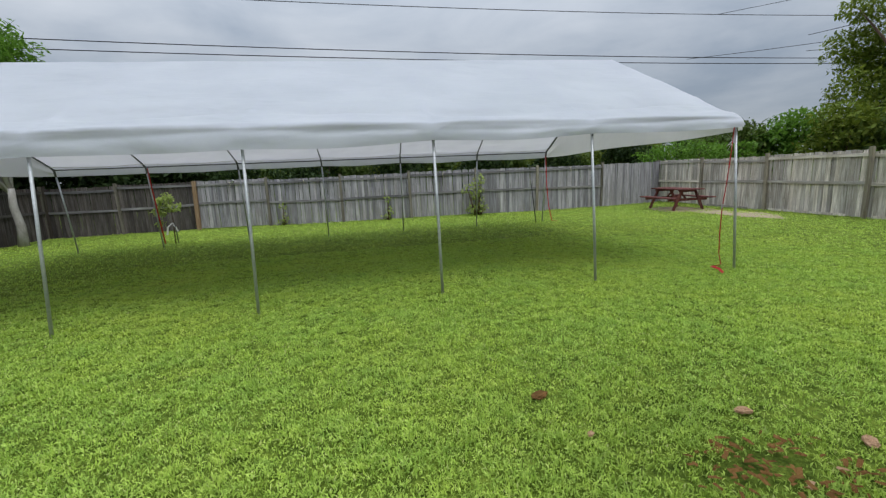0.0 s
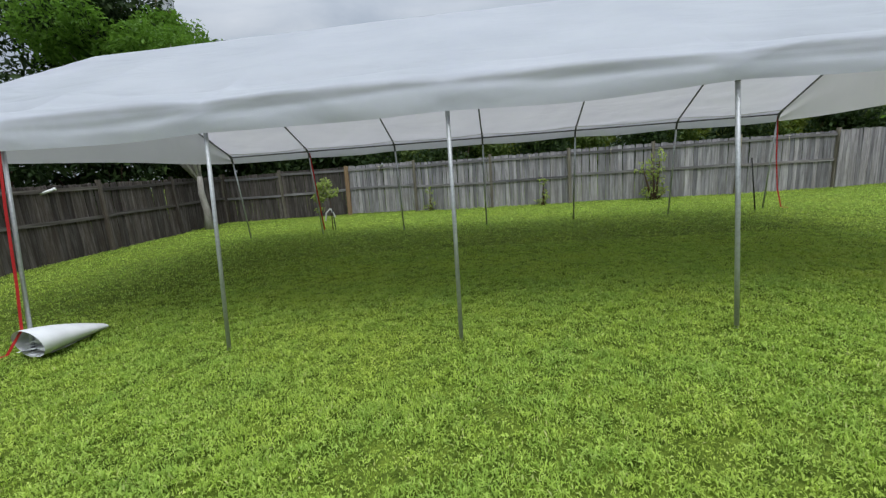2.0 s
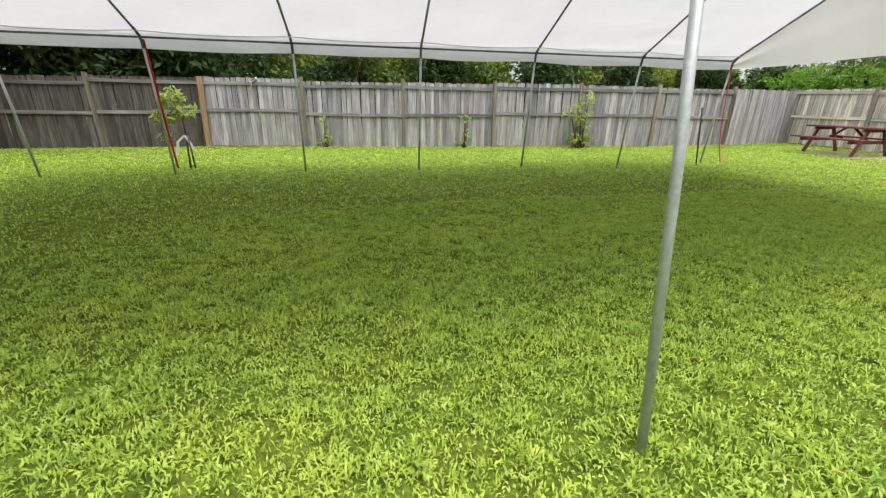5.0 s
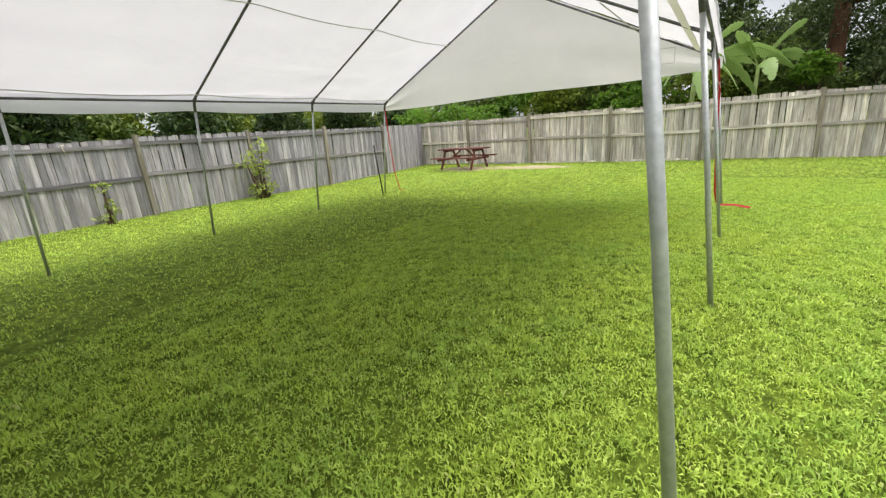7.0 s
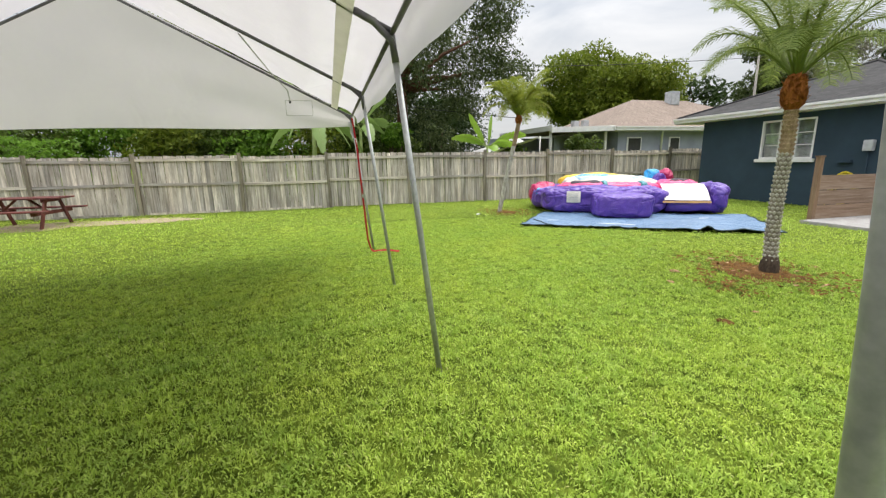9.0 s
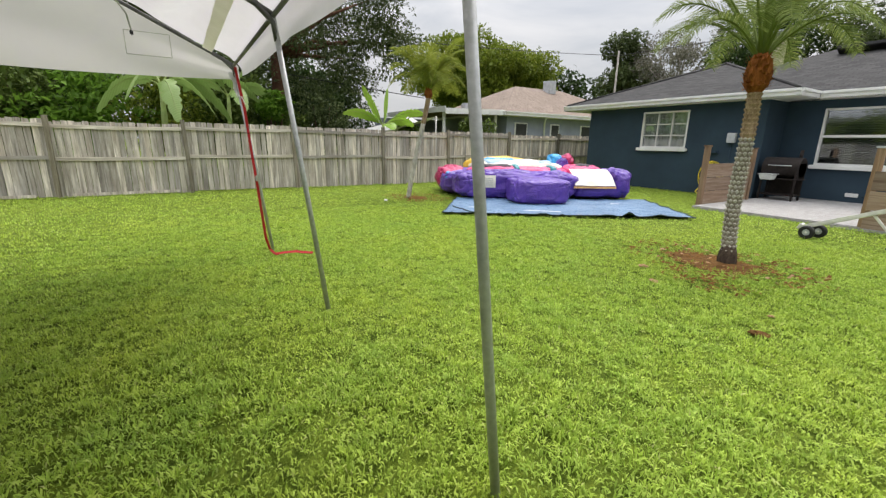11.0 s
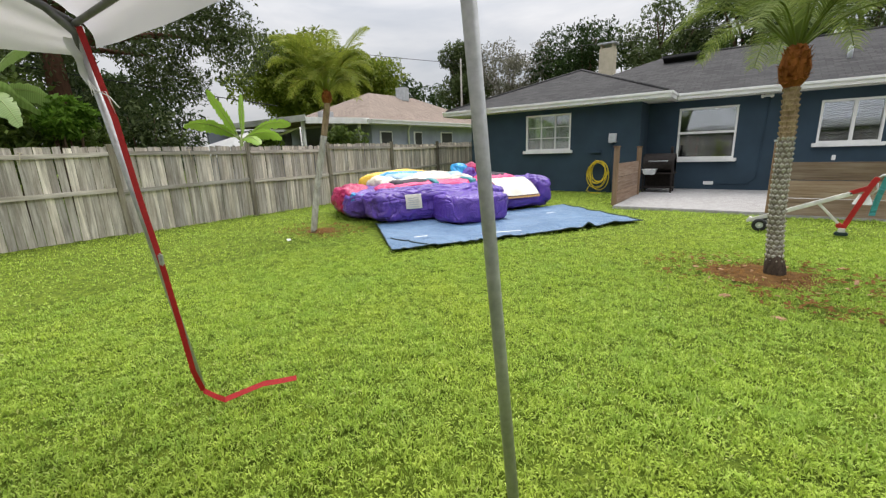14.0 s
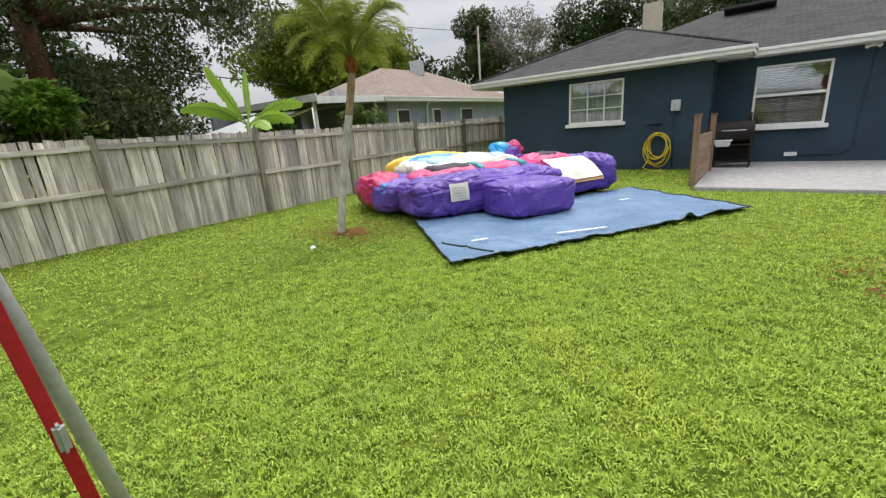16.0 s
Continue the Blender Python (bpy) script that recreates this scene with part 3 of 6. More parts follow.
def build_tent():
    tent = thing("party_tent", "long white canopy tent on galvanised steel poles standing on the lawn", "tent")
    r = 0.0192
    feet = {3: (-1.66, 5.62), 4: (0.69, 5.60), 5: (2.94, 5.585), 6: (5.31, 5.60)}
    for k in range(7):
        for side in (0, 1):
            x, foot, (ey, ez) = (NEAR_X[k], NEAR_FOOT, NEAR_EAVE) if side == 0 else (FAR_X[k], FAR_FOOT, FAR_EAVE)
            rx = ridge_x(k)
            fx, fy = feet[k] if side == 0 and k in feet else (x, foot)
            tube("pole", [(fx, fy, -0.05), (fx * 0.5 + x * 0.5 + 0.004, (fy + ey) * 0.5, ez * 0.5), (x, ey, ez - 0.02)], r, M_STEEL, tent, 14)
            q = Vector((x, ey, ez)).lerp(Vector((rx, RIDGE_Y, ridge_z(rx))), 0.06)
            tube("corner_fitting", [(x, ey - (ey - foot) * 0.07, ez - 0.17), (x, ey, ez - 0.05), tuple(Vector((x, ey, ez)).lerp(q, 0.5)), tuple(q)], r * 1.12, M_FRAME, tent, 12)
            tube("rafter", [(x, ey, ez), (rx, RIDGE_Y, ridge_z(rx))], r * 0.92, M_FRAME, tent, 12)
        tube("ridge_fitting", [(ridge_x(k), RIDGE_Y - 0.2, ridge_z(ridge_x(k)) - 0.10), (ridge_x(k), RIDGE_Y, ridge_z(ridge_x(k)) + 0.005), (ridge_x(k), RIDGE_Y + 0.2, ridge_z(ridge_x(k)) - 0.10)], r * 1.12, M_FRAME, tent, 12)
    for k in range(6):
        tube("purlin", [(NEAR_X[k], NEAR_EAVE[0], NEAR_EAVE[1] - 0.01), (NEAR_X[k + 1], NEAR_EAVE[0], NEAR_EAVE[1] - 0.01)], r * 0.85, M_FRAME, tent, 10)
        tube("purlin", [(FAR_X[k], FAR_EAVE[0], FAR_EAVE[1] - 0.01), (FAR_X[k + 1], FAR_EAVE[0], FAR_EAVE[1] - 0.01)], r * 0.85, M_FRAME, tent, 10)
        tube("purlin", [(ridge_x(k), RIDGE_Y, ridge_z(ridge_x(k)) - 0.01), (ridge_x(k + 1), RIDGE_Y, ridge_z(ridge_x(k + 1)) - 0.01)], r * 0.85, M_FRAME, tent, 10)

    def slope(near):
        xs = NEAR_X if near else FAR_X
        ey, ez = NEAR_EAVE if near else FAR_EAVE
        sgn = -1 if near else 1
        rx0, rx1 = ridge_x(0) - 0.05, ridge_x(6) + 0.05

        def fn(u, v):
            x = (rx0 + (rx1 - rx0) * u) * (1 - v) + (xs[0] - 0.05 + (xs[-1] - xs[0] + 0.1) * u) * v
            s = bay_sag(min(max(x, xs[0]), xs[-1]), xs)
            if v < 0.86:
                f = v / 0.86
                y = RIDGE_Y + (ey - RIDGE_Y) * f
                z = ridge_z(x) + (ez - ridge_z(x)) * f + 0.06 - 0.05 * s * math.sin(math.pi * f) ** 0.7
                fold = 0.034 * wob(x * 0.5 + y * 1.4, y * 0.5 - x * 0.25, 2, 1.3) * f + 0.02 * wob(x * 0.7 + y, y - x * 0.3, 9, 2.6) * (0.3 + 0.7 * f)
                fold += 0.075 * max(0.0, wob(x * 0.28 - 0.9 * y, 3.0 * y, 4, 0.9)) * max(0.0, f - 0.5) * 2
                if near:
                    deep = s ** 0.4 * (0.75 + 0.5 * wob(x, 0, 5, 0.6))
                    line = 0.835 + 0.04 * math.sin(x * 0.9) + 0.02 * wob(x, 1, 6, 1.4)
                    fold -= 0.10 * deep * math.exp(-((f - line) / 0.042) ** 2)
                    fold += 0.05 * deep * math.exp(-((f - line - 0.085) / 0.035) ** 2)
                    fold -= 0.05 * s * max(0.0, 0.4 + wob(x, 2, 8, 0.9)) * math.exp(-((f - line + 0.10 + 0.05 * math.sin(x * 0.7 + 1)) / 0.028) ** 2)
                crease = max(0.0, 1 - 3.2 * abs(wob(x * 0.55 + y * 0.8, y * 0.35 - x * 0.12, 14, 1.15))) ** 2
                fold += 0.022 * crease * (0.25 + 0.75 * s) * max(0.0, wob(x * 0.3, y * 0.3, 3, 1.0) + 0.35)
                puff = 0.035 * s ** 0.4 * (0.8 + 0.5 * wob(x, 0, 5, 0.6)) * math.exp(-((f - 1.0) / 0.045) ** 2) if near else 0.0
                return (x, y + sgn * puff, z + 0.5 * puff + max(fold, -0.022 - 0.15 * s))
            g = (v - 0.86) / 0.14
            drop = (0.16 + 0.12 * min(1.0, max(0.0, (5.4 - x) / 7)) if near else 0.22) * (1 + 0.10 * wob(x, 0, 7, 0.8))
            out = 0.085 * math.sin(g * 1.57) + 0.012 * wob(x, g, 2, 2.4) * g
            if near:
                deep = s ** 0.4 * (0.8 + 0.5 * wob(x, 0, 5, 0.6))
                line = 0.44 + 0.12 * math.sin(x * 0.9) + 0.08 * wob(x, 1, 6, 1.4)
                out += 0.035 * deep * math.exp(-(g / 0.2) ** 2) - 0.016 * deep * math.exp(-((g - line) / 0.12) ** 2) - 0.012 * math.exp(-(g / 0.05) ** 2)
            return (x, ey + sgn * (out + 0.012), ez + (0.03 * s ** 0.4 * math.exp(-(g / 0.1) ** 2) if near else 0) + 0.06 - drop * g ** 1.35 - 0.018 * s * g)
        return fn

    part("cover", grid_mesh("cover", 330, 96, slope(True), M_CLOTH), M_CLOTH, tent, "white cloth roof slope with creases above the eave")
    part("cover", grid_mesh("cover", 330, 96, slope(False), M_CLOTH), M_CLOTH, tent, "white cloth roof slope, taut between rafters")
    for k, x_out in ((0, -0.06), (6, 0.06)):
        a = Vector((NEAR_X[k] + x_out, NEAR_EAVE[0] - 0.06, NEAR_EAVE[1]))
        b = Vector((FAR_X[k] + x_out, FAR_EAVE[0] + 0.06, FAR_EAVE[1]))
        apex = Vector((ridge_x(k) + x_out, RIDGE_Y, ridge_z(ridge_x(k)) + 0.055))

        def fn(u, v, a=a, b=b, apex=apex, s=(1 if k else -1)):
            p = a.lerp(b, u)
            top_y = p.y
            f = (top_y - a.y) / (RIDGE_Y - a.y) if top_y < RIDGE_Y else (b.y - top_y) / (b.y - RIDGE_Y)
            end = a.z if top_y < RIDGE_Y else b.z
            top = end + (apex.z - end) * f
            low = p.z - 0.15 - 0.02 * math.sin(9 * u) - 0.02 * math.sin(math.pi * u)
            z = low + (top - low) * v
            return (p.x + s * (0.035 * math.sin(math.pi * u) * (1 - v) + 0.02 * wob(u * 6, v * 3, 1, 1.0)), p.y, z)
        part("gable_panel", grid_mesh("gable_panel", 60, 24, fn, M_CLOTH_THIN), M_CLOTH_THIN, tent, "white triangular cloth end panel")
    # thin cords under the far slope and the folded band by the near eave
    for f, drop in ((0.06, 0.035), (0.62, 0.05)):
        pts = []
        for i in range(73):
            x = FAR_X[0] + (FAR_X[6] - FAR_X[0]) * i / 72
            s = bay_sag(x, FAR_X)
            pts.append((x, FAR_EAVE[0] + (RIDGE_Y - FAR_EAVE[0]) * f * 0.93, FAR_EAVE[1] + (ridge_z(x) - FAR_EAVE[1]) * f * 0.93 - 0.03 - drop * s))
        tube("cord", pts, 0.007, M_CLOTH_SEAM, tent, 6)
    pts = [(-1.5 + 0.17 * i, NEAR_EAVE[0] + 0.26, NEAR_EAVE[1] + 0.115 + 0.004 * math.sin(i * 1.3)) for i in range(41)]
    ribbon("folded_band", pts, 0.10, M_BAND, tent, (0, 0.88, 0.47), 0.006, "olive-grey folded cloth band under the roof")
    # tie cord with a black toggle by the gable
    tube("cord", [(3.05, 7.05, 2.80), (4.35, 6.93, 2.70), (5.33, 6.80, 2.62), (5.36, 6.78, 2.47)], 0.008, M_CLOTH_SEAM, tent, 6)
    part("toggle", box_bm(0.03, 0.03, 0.05, pose(5.36, 6.78, 2.45), 0.008), M_WIRE, tent)
    # stitched window patch on the end panel, torn cloth at the corner
    for a, b in (((6.45, 2.38), (6.05, 2.38)), ((6.05, 2.38), (6.05, 2.15)), ((6.05, 2.15), (6.45, 2.15)), ((6.45, 2.15), (6.45, 2.38))):
        tube("seam", [(5.41, a[0] + 0.40, a[1] + 0.10), (5.41, b[0] + 0.40, b[1] + 0.10)], 0.004, M_CLOTH_SEAM, tent, 5)

    def flap(u, v):
        return (5.40 - 0.03 * v + 0.012 * math.sin(9 * v + 4 * u), 5.86 - 0.02 * v + (0.10 - 0.07 * v) * (u - 0.5) + 0.01 * math.sin(11 * v), 2.16 - 0.26 * v)
    part("torn_flap", grid_mesh("torn_flap", 6, 10, flap, M_CLOTH), M_CLOTH, tent, "frayed strip of torn white cloth")
    for k in range(3):
        tube("thread", [(5.37, 5.85, 1.95), (5.34 - 0.03 * k, 5.83 + 0.02 * k, 1.90 - 0.02 * k), (5.27 + 0.04 * k, 5.80, 1.86 + 0.03 * k), (5.22 + 0.07 * k, 5.78, 1.80 - 0.03 * k)], 0.003, M_WHITE, tent, 5)
    return tent


build_tent()


def strap(label, runs, width=0.035, buckle=None, across=(1, 0, 0), tail=None):
    e = thing("ratchet_strap", label, "strap", group="red tie-down straps")
    for pts in runs:
        ribbon("webbing", pts, width, M_STRAP, e, across)
    if tail:
        ribbon("webbing", tail, width * 1.15, M_STRAP, e, (0.55, -0.45, 0.7))
    if buckle:
        part("ratchet", box_bm(0.034, 0.022, 0.075, pose(*buckle), 0.008), M_STEEL, e, "steel ratchet buckle")
    return e


strap("red webbing strap hanging down the corner pole and trailing on grass",
      [[(5.37, 5.84, 2.22), (5.29, 5.79, 1.75), (5.23, 5.77, 1.3), (5.16, 5.75, 0.92)],
       [(5.16, 5.75, 0.92), (5.13, 5.73, 0.55), (5.12, 5.71, 0.22), (5.13, 5.67, 0.06)]], 0.030, (5.16, 5.75, 0.95), (0.35, 0.93, 0),
      [(5.13, 5.67, 0.06), (5.02, 5.65, 0.045), (4.92, 5.64, 0.05), (4.88, 5.55, 0.065), (4.85, 5.42, 0.07), (4.80, 5.33, 0.06), (4.75, 5.24, 0.055)])
strap("red webbing strap pulled tight from the eave to a stake", [[(5.44, 12.66, 2.15), (5.47, 12.64, 1.2), (5.53, 12.62, 0.5), (5.60, 12.55, 0.06)], [(5.60, 12.55, 0.06), (5.72, 12.5, 0.04), (5.78, 12.56, 0.04)]], 0.03)
strap("red webbing strap wrapped along a tent pole", [[(-5.75, 12.68, 2.15), (-5.72, 12.72, 1.5), (-5.72, 12.8, 1.0), (-5.7, 12.92, 0.1)]], 0.035)
strap("red webbing strap along a tent pole beside folded cloth", [[(-5.98, 5.80, 2.2), (-6.0, 5.715, 1.5), (-6.01, 5.63, 0.7), (-6.02, 5.575, 0.28), (-6.16, 5.50, 0.05), (-6.22, 5.40, 0.04)]], 0.035)
for sx, sy, h, lean in ((5.15, 12.75, 1.25, 7), (-5.62, 13.55, 0.62, 3)):
    v, f = tube_data([(0, 0, -0.05), (0, 0, h)], 0.016, 8)
    ob = part("stake", mesh_from("stake", v, f, M_DARK_STEEL, True), M_DARK_STEEL)
    ob.matrix_basis = pose(sx, sy, 0, 0, -lean, 0)
    tagged(ob, "thin dark steel stake driven into the lawn", "stake")


# ---- house ----
def wall_with_holes(name, x0, x1, z0, z1, y, thick, holes, mat, parent):
    """A wall along x with its face at y, thick towards -y, and openings (x0, x1, z0, z1)."""
    bm = bmesh.new()
    xs = sorted({x0, x1, *[h[0] for h in holes], *[h[1] for h in holes]})
    zs = sorted({z0, z1, *[h[2] for h in holes], *[h[3] for h in holes]})
    for i in range(len(xs) - 1):
        for j in range(len(zs) - 1):
            cx, cz = (xs[i] + xs[i + 1]) / 2, (zs[j] + zs[j + 1]) / 2
            if any(h[0] < cx < h[1] and h[2] < cz < h[3] for h in holes):
                continue
            box_bm(xs[i + 1] - xs[i], thick, zs[j + 1] - zs[j], pose(cx, y - thick / 2, cz), 0, bm)
    bmesh.ops.remove_doubles(bm, verts=bm.verts[:], dist=0.0005)
    seen = {}
    for f in bm.faces[:]:
        c = tuple(round(v, 3) for v in f.calc_center_median())
        seen.setdefault(c, []).append(f)
    bmesh.ops.delete(bm, geom=[f for fs in seen.values() if len(fs) > 1 for f in fs], context="FACES_ONLY")
    return part(name, bm, mat, parent)


def window(house, x0, x1, z0, z1, y, grid=None, sash=False, slider=False, blind=None):
    """A white-framed window in an opening: frame, panes, sill, blind behind."""
    e = new("window")
    e.parent = house
    w, h, cx, cz = x1 - x0, z1 - z0, (x0 + x1) / 2, (z0 + z1) / 2
    bm = bmesh.new()
    t = 0.052
    for px, pz, sx, sz in ((x0 + t / 2, cz, t, h), (x1 - t / 2, cz, t, h), (cx, z1 - t / 2, w - 2 * t, t), (cx, z0 + t / 2, w - 2 * t, t)):
        box_bm(sx, 0.09, sz, pose(px, y - 0.03, pz), 0.006, bm)
    if sash:
        box_bm(w - 2 * t, 0.07, 0.07, pose(cx, y - 0.035, cz + 0.02), 0.005, bm)
    if slider:
        box_bm(0.07, 0.07, h - 2 * t, pose(cx - 0.05, y - 0.035, cz), 0.005, bm)
    if grid:
        nx, nz = grid
        for i in range(1, nx):
            box_bm(0.028, 0.05, h - 2 * t, pose(x0 + t + (w - 2 * t) * i / nx, y - 0.04, cz), 0.004, bm)
        for j in range(1, nz):
            box_bm(w - 2 * t, 0.04, 0.025, pose(cx, y - 0.045, z0 + t + (h - 2 * t) * j / nz), 0.004, bm)
    part("window_frame", bm, M_WHITE, e)
    part("pane", box_bm(w - 2 * t, 0.006, h - 2 * t, pose(cx, y - 0.065, cz)), M_GLASS, e).visible_shadow = False
    part("window_sill", box_bm(w + 0.16, 0.15, 0.10, pose(cx, y + 0.03, z0 - 0.05), 0.012), M_WHITE, e)
    if blind == "slats":
        for i in range(int(h / 0.06)):
            zz = z0 + 0.06 + i * 0.06
            if zz < z1 - 0.06:
                part("blind_slat", box_bm(w - 0.14, 0.045, 0.006, pose(cx, y - 0.13, zz, 35)), M_BLIND, e)
    elif blind:
        def fn(u, v):
            return (x0 + 0.05 + (w - 0.1) * u, y - 0.14 + 0.02 * math.sin(u * 40), z0 + 0.04 + (h - 0.08) * v)
        part("curtain", grid_mesh("curtain", 60, 4, fn, M_BLIND_PALE), M_BLIND_PALE, e)
    part("interior", box_bm(w + 0.3, 0.02, h + 0.3, pose(cx, y - 0.6, cz)), M_ROOM, e)
    return e


WING_Y, MAIN_Y = -7.5, -8.7


def fascia(parent, a, b, depth=0.17):
    """A white gutter board along the edge a to b."""
    a, b = Vector(a), Vector(b)
    d = b - a
    yaw = math.degrees(math.atan2(d.y, d.x))
    mid = (a + b) / 2
    bm = box_bm(d.length, 0.035, depth, pose(0, 0, -depth / 2), 0.006)
    box_bm(d.length, 0.06, 0.07, pose(0, -0.03, -0.035), 0.01, bm)
    return part("fascia", bm, M_WHITE, parent, m=Matrix.Translation(mid) @ pose(0, 0, 0, 0, 0, yaw))


def roof_slab(parent, corners, mat, thick=0.06, name="roof"):
    bm = bmesh.new()
    top = [bm.verts.new(c) for c in corners]
    low = [bm.verts.new((c[0], c[1], c[2] - thick)) for c in corners]
    bm.faces.new(top)
    bm.faces.new(low[::-1])
    n = len(corners)
    for i in range(n):
        bm.faces.new((top[i], low[i], low[(i + 1) % n], top[(i + 1) % n]))
    bmesh.ops.recalc_face_normals(bm, faces=bm.faces[:])
    return part(name, bm, mat, parent)


def build_house():
    house = thing("house", "single-storey blue-grey painted block house with dark shingle roof", "house", (0, 0.25, 0))
    w1, w2, w3 = (7.20, 8.77, 1.36, 2.53), (2.74, 4.24, 0.98, 2.47), (-0.28, 0.96, 1.33, 2.42)
    w4 = (-4.6, -3.1, 1.0, 2.5)
    wall_with_holes("wall", 5.1, 11.0, 0.0, 2.85, WING_Y, 0.2, [w1], M_WALL, house)
    wall_with_holes("wall", -9.0, 5.1, 0.0, 2.85, MAIN_Y, 0.2, [w2, w3, w4], M_WALL, house)
    part("wall", box_bm(0.2, 1.2, 2.85, pose(5.2, (WING_Y + MAIN_Y) / 2 - 0.1, 1.425)), M_WALL, house)
    part("wall", box_bm(0.2, 9.0, 2.85, pose(10.9, WING_Y - 4.7, 1.425)), M_WALL, house)
    part("wall", box_bm(0.2, 10.0, 2.85, pose(-9.1, MAIN_Y - 4.9, 1.425)), M_WALL, house)
    part("wall", box_bm(20, 0.2, 2.85, pose(1.0, -18.2, 1.425)), M_WALL, house)
    window(house, *w1, WING_Y, grid=(3, 3), blind="curtain")
    window(house, *w2, MAIN_Y, sash=True, blind="slats")
    window(house, *w3, MAIN_Y, slider=True, blind="slats")
    window(house, *w4, MAIN_Y, slider=True, blind="slats")
    ez = 2.88
    ey, my = -7.08, -8.28
    ap, bk = (8.05, -11.0, 4.34), (8.05, -15.5, 4.34)
    roof_slab(house, [(4.33, ey, ez), (11.95, ey, ez), ap], M_SHINGLE)
    roof_slab(house, [(4.33, ey, ez), ap, bk, (4.33, -15.5, ez)], M_SHINGLE)
    roof_slab(house, [(11.95, ey, ez), (11.95, -18.6, ez), bk, ap], M_SHINGLE)
    rz = 4.74
    roof_slab(house, [(-9.5, my, ez), (10.0, my - 0.0, ez - 0.02), (5.6, -13.25, rz), (-4.4, -13.25, rz)], M_SHINGLE)
    roof_slab(house, [(10.0, my, ez - 0.02), (10.6, -18.6, ez), (5.6, -13.25, rz)], M_SHINGLE)
    roof_slab(house, [(10.6, -18.6, ez), (-9.5, -18.6, ez), (-4.4, -13.25, rz), (5.6, -13.25, rz)], M_SHINGLE)
    roof_slab(house, [(-9.5, -18.6, ez), (-9.5, my, ez), (-4.4, -13.25, rz)], M_SHINGLE)
    tube("ridge_cap", [(4.38, ey - 0.05, ez + 0.02), (8.05, -11.0, 4.355)], 0.045, M_SHINGLE, house, 6)
    tube("ridge_cap", [(11.9, ey - 0.05, ez + 0.02), (8.05, -11.0, 4.355)], 0.045, M_SHINGLE, house, 6)
    tube("ridge_cap", [(5.6, -13.25, rz + 0.01), (-4.4, -13.25, rz + 0.01)], 0.05, M_SHINGLE, house, 6)
    fascia(house, (11.98, ey + 0.02, ez), (4.30, ey + 0.02, ez))
    fascia(house, (4.30, ey + 0.02, ez), (4.30, my + 0.04, ez))
    fascia(house, (4.28, my + 0.02, ez), (-9.5, my + 0.02, ez))
    fascia(house, (11.98, -18.6, ez), (11.98, ey, ez))
    part("soffit", box_bm(7.62, 1.5, 0.02, pose(8.13, ey - 0.77, 2.70)), M_SOFFIT, house)
    part("soffit", box_bm(14.6, 0.5, 0.02, pose(-2.3, my - 0.26, 2.70)), M_SOFFIT, house)
    part("roof_vent", box_bm(1.35, 0.5, 0.12, pose(4.7, -12.35, 4.50, 20), 0.02), M_RUBBER, house, "long dark roof vent")
    tube("vent_pipe", [(0.4, -10.2, 3.5), (0.4, -10.2, 3.9)], 0.06, M_GREYBOX, house, 10)
    ch = part("chimney", box_bm(0.62, 0.5, 2.6, pose(7.85, -13.9, 4.25), 0.02), M_CREAM, house, "cream painted chimney stack")
    for dx in (-0.24, 0.24):
        part("chimney_leg", box_bm(0.07, 0.4, 0.16, pose(7.85 + dx, -13.9, 5.62)), M_CREAM, ch)
    part("chimney_cap", box_bm(0.78, 0.62, 0.06, pose(7.85, -13.9, 5.73), 0.015), M_GREYBOX, ch)
    # things fixed to the wall
    part("meter_box", box_bm(0.22, 0.12, 0.28, pose(5.86, WING_Y + 0.06, 1.68), 0.012), M_GREYBOX, house, "pale grey electric box")
    tube("conduit", [(5.86, WING_Y + 0.03, 1.54), (5.86, WING_Y + 0.03, 0.05)], 0.014, M_WALL, house, 8)
    part("hose_bracket", box_bm(0.34, 0.1, 0.07, pose(6.35, WING_Y + 0.05, 1.27), 0.01), M_WALL, house)
    part("wall_vent", box_bm(0.26, 0.03, 0.10, pose(3.30, MAIN_Y + 0.015, 0.24), 0.008), M_WHITE, house, "small white wall vent")
    tube("conduit", [(3.1, MAIN_Y + 0.02, 0.22), (2.35, MAIN_Y + 0.02, 0.22), (2.15, MAIN_Y + 0.02, 0.40), (2.05, MAIN_Y + 0.02, 2.6)], 0.012, M_WALL, house, 8)
    fl = part("flood_light", box_bm(0.12, 0.06, 0.08, pose(2.13, MAIN_Y + 0.04, 2.66), 0.01), M_WHITE, house)
    for dx in (-0.1, 0.1):
        part("lamp_head", box_bm(0.09, 0.12, 0.08, pose(2.13 + dx, MAIN_Y + 0.1, 2.64, -25), 0.02), M_WHITE, fl)
    part("outlet", box_bm(0.08, 0.03, 0.13, pose(0.55, MAIN_Y + 0.015, 0.95), 0.006), M_WHITE, house)
    return house


build_house()

patio = part("patio_slab", box_bm(8.2, 4.65, 0.10, pose(0.85, -6.15, 0.0), 0.02), M_CONCRETE)
tagged(patio, "grey concrete patio slab against the house", "patio", kind="structure")


